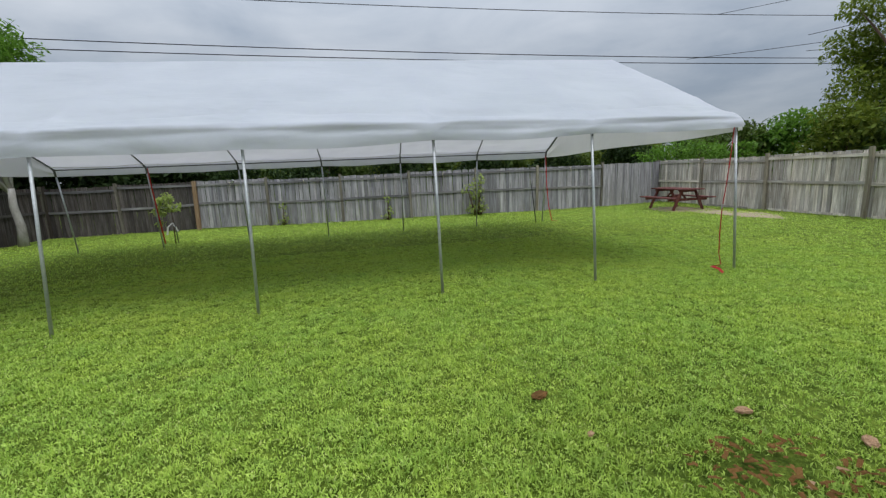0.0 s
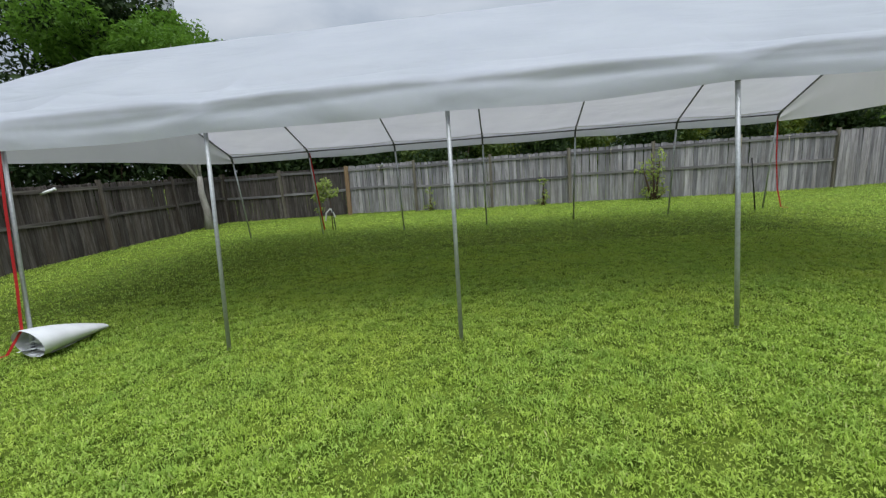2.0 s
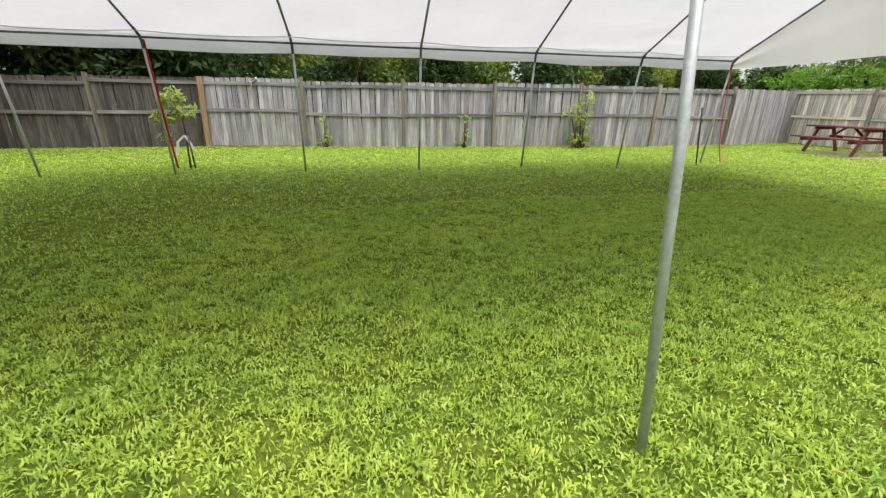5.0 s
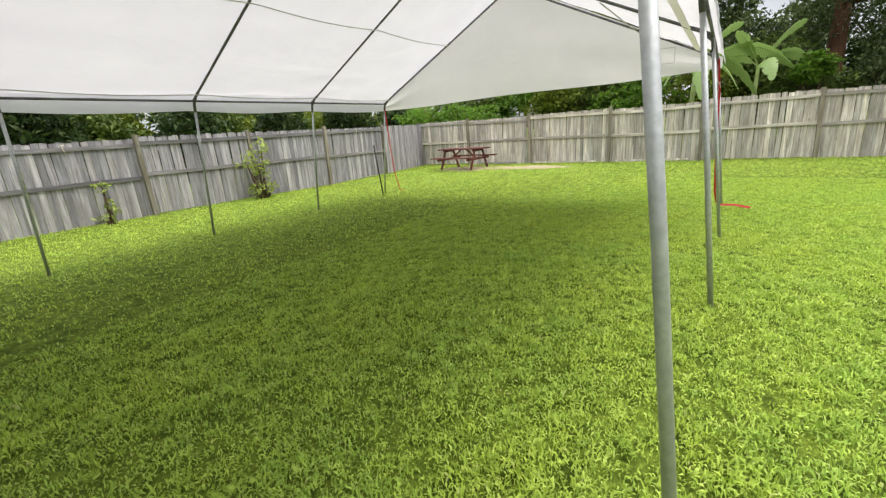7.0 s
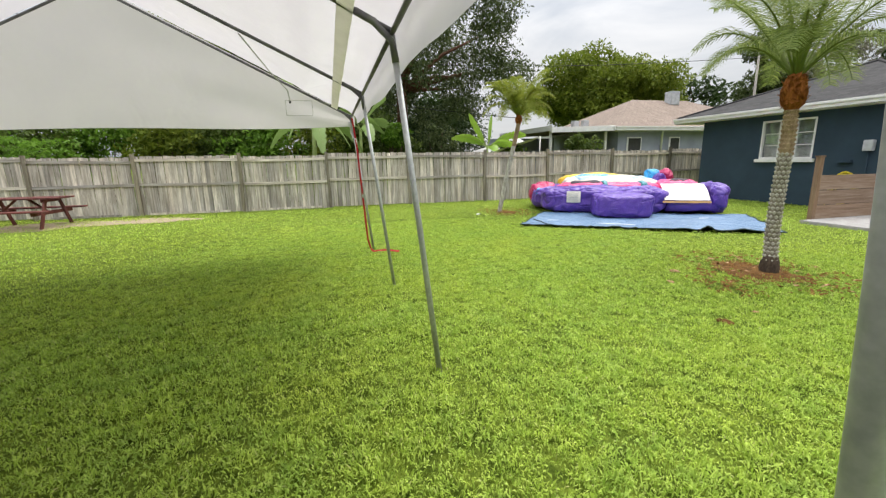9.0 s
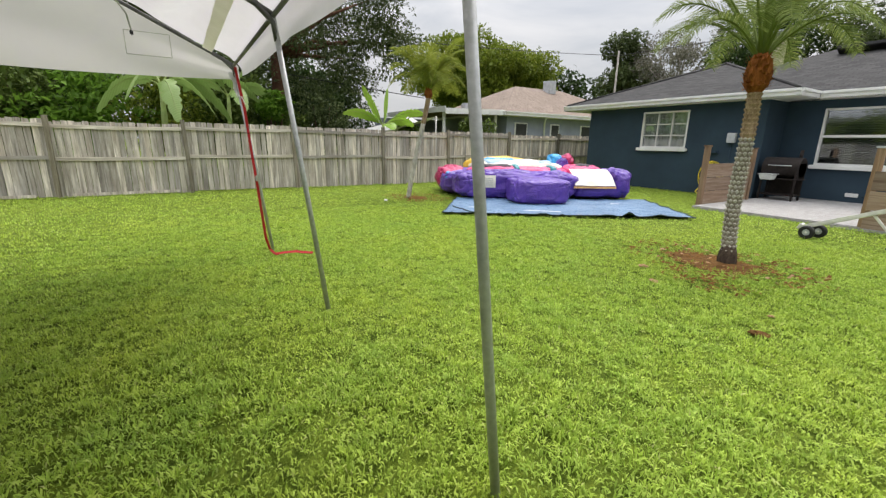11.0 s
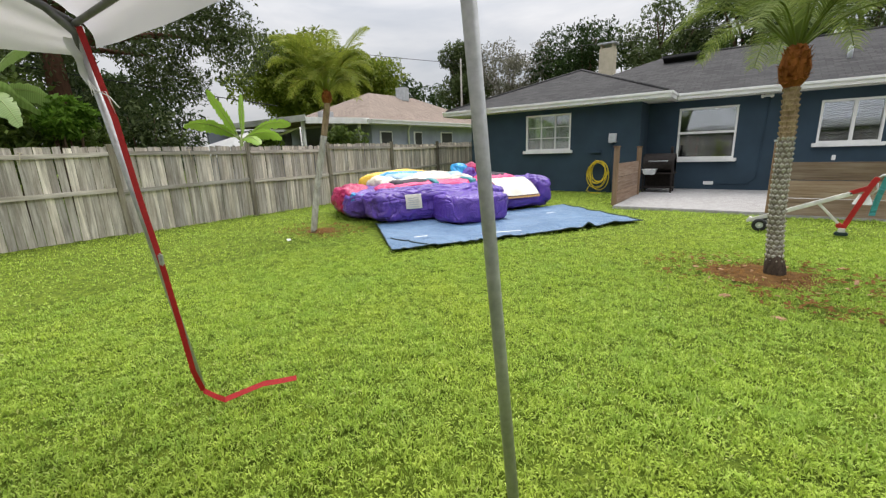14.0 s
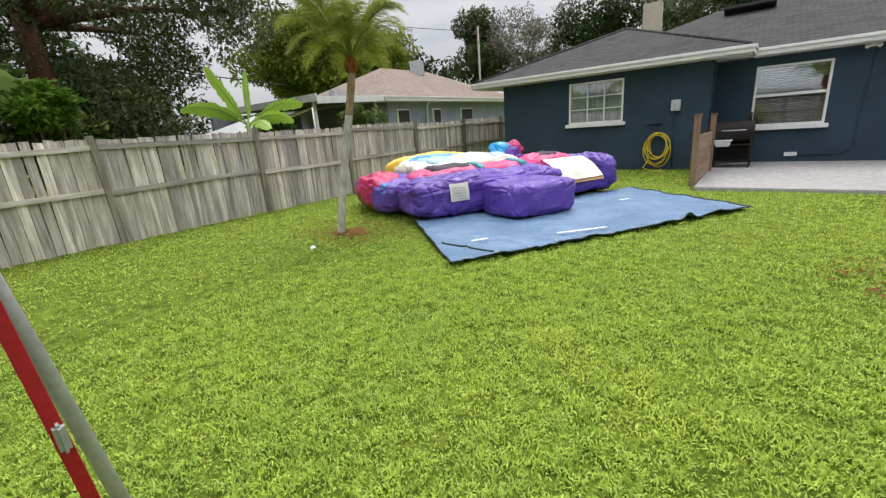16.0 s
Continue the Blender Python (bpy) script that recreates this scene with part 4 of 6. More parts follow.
def build_hose():
    e = thing("garden_hose", "coiled yellow garden hose hanging on the house wall", "hose", (6.24, WING_Y + 0.38, 0.52))
    rnd = random.Random(5)
    for k in range(7):
        a, b = 0.27 + rnd.uniform(-0.07, 0.05), 0.40 + rnd.uniform(-0.1, 0.06)
        cx, cz = rnd.uniform(-0.05, 0.05), rnd.uniform(-0.03, 0.05) + (0.44 - b)
        pts = [(cx + a * math.cos(t * 0.2618), -0.06 + 0.018 * k + 0.01 * math.sin(t * 0.6 + k), cz + b * math.sin(t * 0.2618)) for t in range(25)]
        tube("hose_loop", pts, 0.012, M_HOSE, e, 8)
    tube("hose_end", [(0.2, 0.03, -0.25), (0.3, 0.12, -0.45), (0.1, 0.3, -0.5), (-0.2, 0.35, -0.5)], 0.012, M_HOSE, e, 8)


build_hose()


def build_plank_screen(name, label, a, b, h, boards, posts):
    e = thing(name, label, "fence panel")
    a, b = Vector((*a, 0)), Vector((*b, 0))
    d = b - a
    yaw = math.degrees(math.atan2(d.y, d.x))
    for k in range(boards):
        hh = h / boards - 0.008
        part("board", box_bm(d.length, 0.035, hh, pose(0, 0, 0, 0, 0, 0), 0.005), M_BOARD, e, m=Matrix.Translation((a + b) / 2 + Vector((0, 0, 0.02 + h / boards * (k + 0.5)))) @ pose(0, 0, 0, 0, 0.25 * (k - 1), yaw))
    for f, ph, cap, off in posts:
        q = a + d * f
        n = Vector((-d.y, d.x, 0)).normalized() * off
        part("post", box_bm(0.11, 0.11, ph, pose(q.x + n.x, q.y + n.y, ph / 2, 0, 0, yaw), 0.008), M_BOARD_POST, e)
        part("post_cap", box_bm(0.14, 0.14, 0.035, pose(q.x + n.x, q.y + n.y, ph + 0.017, 0, 0, yaw), 0.006), M_GREYBOX if cap else M_BOARD_POST, e)
    return e


build_plank_screen("wooden_screen", "low weathered plank screen with two tall posts beside the patio", (5.02, -4.28), (4.92, -6.5), 1.0, 3, [(0.0, 1.42, False, 0.0), (0.98, 1.38, False, 0.0)])
build_plank_screen("wooden_screen", "low brown plank screen with tall capped post along the patio", (1.95, -3.85), (-1.9, -3.85), 1.02, 3, [(0.0, 1.44, True, 0.05), (0.55, 1.06, False, 0.07), (1.0, 1.06, False, 0.05)])


def build_grill():
    e = thing("smoker_grill", "rusty dark metal smoker grill cabinet standing on the patio", "grill", (4.52, -7.35, 0.05))
    for dx in (-0.38, 0.38):
        for dy in (-0.22, 0.22):
            part("leg", box_bm(0.045, 0.045, 0.78, pose(dx, dy, 0.39), 0.005), M_GRILL, e)
    part("shelf", box_bm(0.86, 0.5, 0.03, pose(0, 0, 0.14), 0.006), M_GRILL, e)
    part("back_panel", box_bm(0.78, 0.02, 0.95, pose(0, -0.24, 0.60), 0.004), M_GRILL, e)
    for dx in (-0.41, 0.41):
        part("side_panel", box_bm(0.02, 0.46, 0.42, pose(dx, 0, 0.78), 0.004), M_GRILL, e)
    part("shelf", box_bm(0.9, 0.52, 0.03, pose(0, 0, 0.56), 0.006), M_GRILL, e)
    bm = bmesh.new()
    bmesh.ops.create_cone(bm, cap_ends=True, segments=24, radius1=0.27, radius2=0.27, depth=0.84, matrix=pose(0, -0.02, 0.86, 0, 90, 0))
    bmesh.ops.bevel(bm, geom=bm.edges[:], offset=0.01, segments=1, affect="EDGES")
    part("drum", bm, M_GRILL, e)
    tube("handle", [(-0.25, 0.25, 0.92), (-0.25, 0.31, 0.92), (0.25, 0.31, 0.92), (0.25, 0.25, 0.92)], 0.012, M_STEEL, e, 8)
    tube("flue", [(-0.3, -0.1, 1.05), (-0.3, -0.1, 1.32)], 0.04, M_GRILL, e, 10)
    tray = thing("plastic_tub", "white plastic tub resting on the grill shelf", "tub", (4.72, -7.02, 0.64))
    bm = box_bm(0.36, 0.26, 0.15, pose(0, 0, 0.02), 0.0)
    for v in bm.verts:
        if v.co.z < 0:
            v.co.x *= 0.8
            v.co.y *= 0.8
    bmesh.ops.bevel(bm, geom=bm.edges[:], offset=0.02, segments=2, affect="EDGES")
    part("tub_body", bm, M_PLASTIC, tray)
    part("rim", box_bm(0.40, 0.30, 0.015, pose(0, 0, 0.095), 0.006), M_PLASTIC, tray)


build_grill()


def wheel_part(parent, at, r, w, yaw=0.0):
    bm = bmesh.new()
    prof = [(r * 0.52, -w / 2), (r * 0.86, -w / 2), (r, -w * 0.3), (r, w * 0.3), (r * 0.86, w / 2), (r * 0.52, w / 2)]
    rings = []
    for s in range(24):
        a = 2 * math.pi * s / 24
        rings.append([bm.verts.new((q * math.cos(a), y, q * math.sin(a))) for q, y in prof])
    for s in range(24):
        for i in range(6):
            bm.faces.new((rings[s][i], rings[s][(i + 1) % 6], rings[(s + 1) % 24][(i + 1) % 6], rings[(s + 1) % 24][i]))
    bmesh.ops.recalc_face_normals(bm, faces=bm.faces[:])
    wh = new("wheel")
    wh.parent = parent
    wh.matrix_basis = pose(*at, 0, 0, yaw)
    part("tyre", bm, M_RUBBER, wh, smooth=False)
    bm = bmesh.new()
    bmesh.ops.create_cone(bm, cap_ends=True, segments=20, radius1=r * 0.53, radius2=r * 0.45, depth=w * 0.8, matrix=pose(0, 0, 0, 90))
    part("rim", bm, M_GREYBOX, wh)
    bm = bmesh.new()
    bmesh.ops.create_cone(bm, cap_ends=True, segments=12, radius1=r * 0.2, radius2=r * 0.15, depth=w * 1.05, matrix=pose(0, 0, 0, 90))
    part("hub", bm, M_WHITEPAINT, wh)


def build_dolly():
    """A hand truck for heavy loads, tipped on its wheels and folding stand."""
    e = thing("hand_dolly", "white and red steel trailer dolly resting on two black wheels", "dolly", (2.13, -2.08, 0.0), rz=171)
    wheel_part(e, (0.02, -0.15, 0.105), 0.105, 0.085, 6)
    wheel_part(e, (0.04, 0.15, 0.105), 0.105, 0.085, 6)
    tube("axle", [(0.03, -0.18, 0.105), (0.03, 0.18, 0.105)], 0.014, M_STEEL, e, 8)

    def bar(name, a, b, w, mat, label=""):
        a, b = Vector(a), Vector(b)
        tilt = math.degrees(math.atan2(b.z - a.z, b.x - a.x))
        return part(name, box_bm((b - a).length, w * 0.8, w, pose(*((a + b) / 2), 0, -tilt, 0), 0.008), mat, e, label)
    bar("beam", (-0.14, 0, 0.15), (1.06, 0, 0.665), 0.066, M_WHITEPAINT, "long white steel beam")
    bar("handle_bar", (1.03, 0, 0.665), (1.25, 0, 0.765), 0.06, M_REDPAINT, "red painted elbow")
    bar("handle_bar", (1.215, 0, 0.72), (1.30, 0, 0.905), 0.07, M_REDPAINT, "red painted elbow")
    tube("grip", [(1.28, 0, 0.87), (1.34, 0, 0.93), (1.46, 0, 0.955)], 0.017, M_STEEL, e, 10, "bare steel grip")
    bar("stand_leg", (1.27, 0, 0.86), (1.01, 0, 0.07), 0.066, M_REDPAINT, "red painted leg")
    bar("brace", (0.70, 0, 0.50), (1.0, 0, 0.165), 0.036, M_WHITEPAINT)
    part("clamp", box_bm(0.07, 0.075, 0.07, pose(0.98, 0, 0.17, 0, -20, 0), 0.012), M_REDPAINT, e)
    part("foot", box_bm(0.16, 0.13, 0.05, pose(1.02, 0, 0.045), 0.012), M_TARP_EDGE, e, "dark foot plate")
    part("foot_collar", box_bm(0.085, 0.085, 0.07, pose(1.02, 0, 0.10), 0.01), M_WHITEPAINT, e)
    part("toe_plate", box_bm(0.04, 0.10, 0.10, pose(-0.15, 0, 0.17, 0, 25, 0), 0.008), M_WHITEPAINT, e)
    tube("bolt", [(1.05, -0.035, 0.665), (1.05, 0.035, 0.665)], 0.014, M_DARK_STEEL, e, 8)

    def scoop(u, v):
        a = 2 * math.pi * u
        w = 0.055 + 0.06 * (1 - v)
        return (1.19 + w * math.cos(a), 0.07 + 0.7 * w * math.sin(a), 0.50 + 0.15 * v)
    part("scoop", grid_mesh("scoop", 20, 4, scoop, M_PLASTIC), M_PLASTIC, e, "white plastic scoop hung on the leg")
    tube("scoop_handle", [(1.25, 0.05, 0.64), (1.32, 0.04, 0.72), (1.30, 0.03, 0.82)], 0.012, M_PLASTIC, e, 8)
    ribbon("strap", [(1.40, 0.02, 0.95), (1.37, 0.03, 0.78), (1.33, 0.04, 0.55), (1.31, 0.05, 0.34)], 0.07, M_TEAL, e, (0.9, 0.1, 0), 0.006, "teal webbing strap hanging from the grip")


build_dolly()


# ---- deflated bounce house on its tarp ----
BH = Matrix(((-0.493, 0.870, 0, 8.45), (-0.870, -0.493, 0, 0.64), (0, 0, 1, 0), (0, 0, 0, 1)))


def pillow(name, u0, u1, v0, v1, h0, h1, mat, parent, p=4.0, wrinkle=0.05, seed=0, label="", nu=64, nv=36, slant=0.0, sag=0.0):
    """A slack, wrinkled inflated block: a rounded box on u, v and height ranges."""
    verts, faces = [], []
    cu, cv, ch = (u0 + u1) / 2, (v0 + v1) / 2, (h0 + h1) / 2
    au, av, ah = (u1 - u0) / 2, (v1 - v0) / 2, (h1 - h0) / 2

    def se(a, e):
        return math.copysign(abs(a) ** e, a)
    e1, e2 = 2.0 / p, 2.0 / p
    for j in range(nv + 1):
        ph = -math.pi / 2 + math.pi * j / nv
        for i in range(nu):
            th = 2 * math.pi * i / nu
            x, y, z = se(math.cos(ph), e1) * se(math.cos(th), e2), se(math.cos(ph), e1) * se(math.sin(th), e2), se(math.sin(ph), e1)
            q = Vector((cu + au * x, cv + av * y, ch + ah * z))
            n1 = noise.noise(q * 2.1 + Vector((seed, 0, 0))) + 0.6 * noise.noise(q * 5.3 + Vector((0, seed, 0)))
            rid = 1 - abs(noise.noise(Vector((q.x * 3.5, q.y * 3.5 + q.z * 6, seed * 1.7)))) * 2
            cr = 1 - abs(noise.noise(Vector((q.x * 6.5 + q.z * 2, q.y * 6.5 - q.z * 3, q.z * 7 + seed)))) * 2.4
            nar = noise.noise(Vector((q.x * 4.2 + q.y * 1.5, q.y * 4.2 - q.z * 4, q.z * 3.5 + seed * 0.7)))
            nar2 = noise.noise(Vector((q.x * 2.6 - q.z * 5, q.y * 3.2 + q.x, q.z * 6 + seed * 2.3)))
            disp = -wrinkle * 0.75 * max(0.0, 1 - abs(nar) * 7) - wrinkle * 0.6 * max(0.0, 1 - abs(nar2) * 8) + wrinkle * 1.1 * n1 + wrinkle * 0.30 * rid + wrinkle * 0.16 * cr * cr * (1 if cr > 0 else -1)
            d = Vector((x, y, z)).normalized()
            q += d * disp
            q.z += slant * (q.y - cv) - sag * math.sin(math.pi * (q.x - u0) / max(0.01, u1 - u0)) * max(0.0, z)
            q.z = max(q.z, 0.035 + 0.006 * n1)
            verts.append(q)
    for j in range(nv):
        for i in range(nu):
            a, b = j * nu + i, j * nu + (i + 1) % nu
            faces.append((a, b, b + nu, a + nu))
    me = mesh_from(name, verts, faces, mat, True)
    return part(name, me, mat, parent, label)


def on_top(name, fn, nu, nv, mat, parent, label=""):
    return part(name, grid_mesh(name, nu, nv, fn, mat), mat, parent, label)


def build_bounce_house():
    e = thing("bounce_house", "collapsed purple and pink vinyl bounce house slumped on a blue tarp", "bounce house")
    e.matrix_basis = BH
    pillow("front_tube", -0.05, 3.25, 0.0, 1.25, 0.03, 0.72, M_PURPLE, e, 4.5, 0.05, 1, "slack purple front wall", 220, 96)
    pillow("step_block", 1.25, 2.65, -0.95, 0.35, 0.03, 0.60, M_PURPLE, e, 6, 0.035, 7, "purple entrance step", 170, 90)
    pillow("side_tube", -0.35, 0.75, 0.9, 3.4, 0.03, 0.66, M_PURPLE, e, 4, 0.06, 3)
    pillow("corner_bulge", -0.45, 0.35, 1.4, 2.7, 0.08, 0.74, M_MAGENTA, e, 3, 0.07, 4, "magenta corner bulge")
    pillow("cuff", -0.28, 0.12, 1.05, 1.45, 0.30, 0.66, M_CYAN, e, 2.6, 0.05, 5, "bright blue cuff")
    pillow("pink_band", 0.35, 3.2, 0.75, 1.75, 0.25, 0.80, M_PINK, e, 4, 0.035, 6, "pink band behind the front wall", 120, 50)
    pillow("net_window", 0.75, 1.65, 0.95, 1.65, 0.5, 0.845, M_MESH, e, 5, 0.02, 8, "dark net window")
    pillow("net_window", 1.6, 1.75, 0.7, 1.5, 0.5, 0.845, M_TEAL, e, 4, 0.02, 9)
    pillow("net_window", 2.6, 2.8, 0.75, 1.5, 0.5, 0.84, M_TEAL, e, 4, 0.02, 10)
    pillow("roof_fold", 0.55, 3.3, 1.5, 3.3, 0.3, 0.92, M_CREAMV, e, 4, 0.05, 11, "cream printed roof panel folded flat", 110, 56)
    pillow("printed_patch", 0.9, 1.7, 1.7, 2.7, 0.6, 0.955, M_PALEBLUE, e, 3.4, 0.03, 12, "pale blue printed patch")
    pillow("printed_patch", 1.9, 2.3, 1.6, 2.3, 0.6, 0.945, M_ORANGEV, e, 2.6, 0.03, 13, "orange printed patch")
    pillow("printed_patch", 2.5, 2.95, 1.65, 2.4, 0.6, 0.945, M_PALEBLUE, e, 2.8, 0.03, 14)
    pillow("arch_edge", 0.4, 2.8, 2.9, 3.3, 0.4, 0.99, M_YELLOW, e, 3.0, 0.04, 15, "yellow arch tube", 56, 24)
    pillow("arch_fill", 0.8, 2.4, 2.6, 3.05, 0.4, 0.975, M_CYAN, e, 3.0, 0.04, 16, "bright blue arch panel", 48, 24)
    pillow("bundle", 3.0, 3.45, 2.3, 2.9, 0.5, 1.12, M_CYAN, e, 2.5, 0.07, 17, "blue bundled cloth")
    pillow("bundle", 3.35, 3.85, 2.3, 3.0, 0.45, 1.10, M_MAGENTA, e, 2.5, 0.08, 18, "magenta bundled cloth")
    pillow("bundle", 3.2, 3.6, 2.05, 2.4, 0.55, 0.98, M_PURPLE, e, 2.5, 0.06, 19)
    pillow("end_tube", 3.05, 4.55, 0.1, 1.3, 0.03, 0.55, M_PURPLE, e, 4, 0.05, 20)
    pillow("end_tube", 4.1, 4.6, 0.0, 1.7, 0.03, 0.80, M_PURPLE, e, 3.2, 0.06, 21)
    pillow("pink_band", 3.1, 4.2, 0.8, 1.9, 0.2, 0.86, M_PINK, e, 3.4, 0.05, 22)
    pillow("net_window", 3.35, 4.0, 1.0, 1.7, 0.5, 0.89, M_MESH, e, 3.0, 0.03, 23)

    def panel(u, v):
        uu, t = 3.05 + 1.05 * u, v
        return (uu, 0.03 + 0.62 * t, 0.40 + 0.38 * t + 0.05 * math.sin(math.pi * t) + 0.02 * wob(uu * 3, t * 3, 2))
    on_top("printed_panel", panel, 30, 14, M_CREAMV, e, "cream printed safety panel")
    on_top("panel_border", lambda u, v: (3.02 + 1.11 * u, 0.035 + 0.02 * v, 0.33 + 0.05 * v), 20, 2, M_ORANGEV, e)

    def label(u, v):
        return (0.62 + 0.36 * u, -0.045 - 0.02 * math.sin(math.pi * v) + 0.05 * v, 0.33 + 0.30 * v)
    on_top("warning_label", label, 8, 8, M_CREAMV, e, "pale printed label sewn on the front")
    for k in range(5):
        on_top("label_line", lambda u, v, k=k: (0.67 + 0.24 * u, -0.068 - 0.012 * math.sin(math.pi * (0.2 + 0.14 * k)) + 0.05 * (0.2 + 0.14 * k), 0.37 + 0.045 * k + 0.012 * v), 4, 1, M_GREYBOX, e)


build_bounce_house()


def build_tarp():
    c00, c10, c01, c11 = Vector((6.7, 2.14, 0)), Vector((3.95, -2.1, 0)), Vector((8.75, 0.40, 0)), Vector((6.1, -3.7, 0))
    e = thing("ground_tarp", "blue plastic tarp spread on the lawn with dark hemmed edges", "tarp")

    def fn(u, v):
        p = c00.lerp(c10, u).lerp(c01.lerp(c11, u), v)
        edge = 0.05 * wob(u * 14, 1, 0) * (1 - v) ** 6
        z = 0.035 + 0.016 * wob(p.x, p.y, 1, 2.2) + 0.012 * max(0, wob(p.x * 0.6 + p.y, p.y, 4, 3.0))
        z += 0.03 * max(0.0, 1 - abs(v - 0.42 + 2.6 * (u - 0.10)) * 14) * (u < 0.28)
        z += 0.02 * max(0.0, 1 - abs(wob(p.x * 0.9, p.y * 1.6, 8, 1.6)) * 9)
        z += 0.09 * math.exp(-((u - 0.74) / 0.018) ** 2) * (1 - v) ** 10 + 0.04 * math.exp(-((u - 0.86) / 0.02) ** 2) * (1 - v) ** 10
        return (p.x + edge, p.y - edge, z)
    part("sheet", grid_mesh("sheet", 110, 70, fn, M_TARP), M_TARP, e)

    def hem(line):
        pts = [Vector(fn(*uv)) + Vector((0, 0, 0.006)) for uv in line]
        return pts
    tube("hem", hem([(i / 80, 0.0) for i in range(81)]), 0.011, M_TARP_EDGE, e, 6)
    tube("hem", hem([(0.0, i / 40) for i in range(41)]), 0.010, M_TARP_EDGE, e, 6)
    tube("hem", hem([(1.0, i / 40) for i in range(41)]), 0.012, M_TARP_EDGE, e, 6)
    tube("fold_line", hem([(0.02 + 0.1 * i / 20, 0.33 - 0.28 * i / 20) for i in range(21)][::-1]), 0.014, M_TARP_EDGE, e, 6)
    for i in range(12):
        p = Vector(fn((i + 0.5) / 12, 0.02)) + Vector((0, 0, 0.012))
        v, f = tube_data([p, p + Vector((0, 0, 0.008))], 0.018, 8)
        part("eyelet", mesh_from("eyelet", v, f, M_GREYBOX), M_GREYBOX, e)


build_tarp()
# thin ribbons added in place of pale streaks marked on the tarp
smear = thing("pale_streaks", "pale streaks across the blue tarp, built as thin ribbons", "strip")
for pts in ([(6.05, 0.55, 0.075), (5.75, 0.25, 0.08), (5.55, 0.0, 0.075)], [(6.95, 1.30, 0.07), (6.8, 1.12, 0.075)], [(5.9, -2.05, 0.07), (5.78, -2.2, 0.075), (5.7, -2.12, 0.07)]):
    ribbon("strip", pts, 0.035, M_PLASTIC, smear, (0.7, -0.7, 0.1))


def build_folded_cloth():
    e = thing("folded_canopy_cloth", "white canopy cloth loosely rolled up on grass by a tent pole", "rolled cloth", (-5.90, 5.52, 0.0), rz=3)

    def roll(u, v):
        a = -0.5 * math.pi - 0.7 + 2 * math.pi * 1.12 * u
        k = 1.0 - 0.10 * u + 0.03 * wob(u * 5, v * 3, 4)
        w, h = 0.25 * (1 - 0.45 * v ** 1.6), 0.15 * (1 - 0.74 * v ** 1.5)
        lean = 0.05 * (0.5 + 0.5 * math.sin(a)) * (1 - v)
        return (w * k * math.cos(a) + 0.05 * v, 0.70 * v - 0.07 * math.cos(a) * (1 - v) - lean, max(0.012, 0.012 + h + h * k * math.sin(a)))
    part("roll", grid_mesh("roll", 72, 20, roll, M_WHITE_CLOTH), M_WHITE_CLOTH, e, "white cloth wrapped round the outside")
    for n, (z, w, y0) in enumerate(((0.055, 0.17, 0.04), (0.085, 0.185, 0.01), (0.115, 0.17, 0.05), (0.15, 0.14, 0.06))):
        def leaf(u, v, z=z, w=w, y0=y0, n=n):
            x = w * (2 * u - 1) * (1 - 0.4 * v)
            return (x + 0.03 * v, y0 + 0.5 * v + 0.03 * wob(u * 3, 0, n), z * (1 - 0.5 * v) + 0.022 * wob(u * 4, v * 2, n + 3) - 0.02 * (2 * u - 1) ** 2)
        part("inner_fold", grid_mesh("inner_fold", 24, 10, leaf, M_WHITE_CLOTH), M_WHITE_CLOTH, e)


build_folded_cloth()


# ---- picnic table ----
def build_picnic_table():
    e = thing("picnic_table", "faded red wooden picnic table with attached benches by the fence", "picnic table", (11.25, 13.95, 0.0), rz=-4)
    e.scale = (1.0, 0.99, 1.0)
    for k in range(5):
        part("tabletop_board", box_bm(0.14, 2.0, 0.04, pose(-0.30 + 0.15 * k, 0, 0.75), 0.006), M_REDWOOD, e)
    for s in (-1, 1):
        for k in (0, 1):
            part("bench_board", box_bm(0.135, 2.0, 0.04, pose(s * (0.62 + 0.145 * k), 0, 0.45), 0.006), M_REDWOOD, e)
    for y in (-0.68, 0.68):
        for s in (-1, 1):
            a, b = Vector((s * 0.24, y, 0.73)), Vector((s * 0.58, y, 0.0))
            ang = math.degrees(math.atan2(b.x - a.x, a.z - b.z))
            part("leg", box_bm(0.10, 0.04, (a - b).length, pose(*((a + b) / 2), 0, -ang, 0), 0.006), M_REDWOOD, e)
        part("crossbar", box_bm(1.5, 0.04, 0.09, pose(0, y + 0.042, 0.385), 0.006), M_REDWOOD, e)
        part("crossbar", box_bm(0.68, 0.04, 0.08, pose(0, y + 0.042, 0.69), 0.006), M_REDWOOD, e)
        sgn = 1 if y < 0 else -1
        part("brace", box_bm(0.08, 0.62, 0.035, pose(0, y + sgn * 0.33, 0.55, 38 * sgn, 0, 0), 0.005), M_REDWOOD, e)


build_picnic_table()


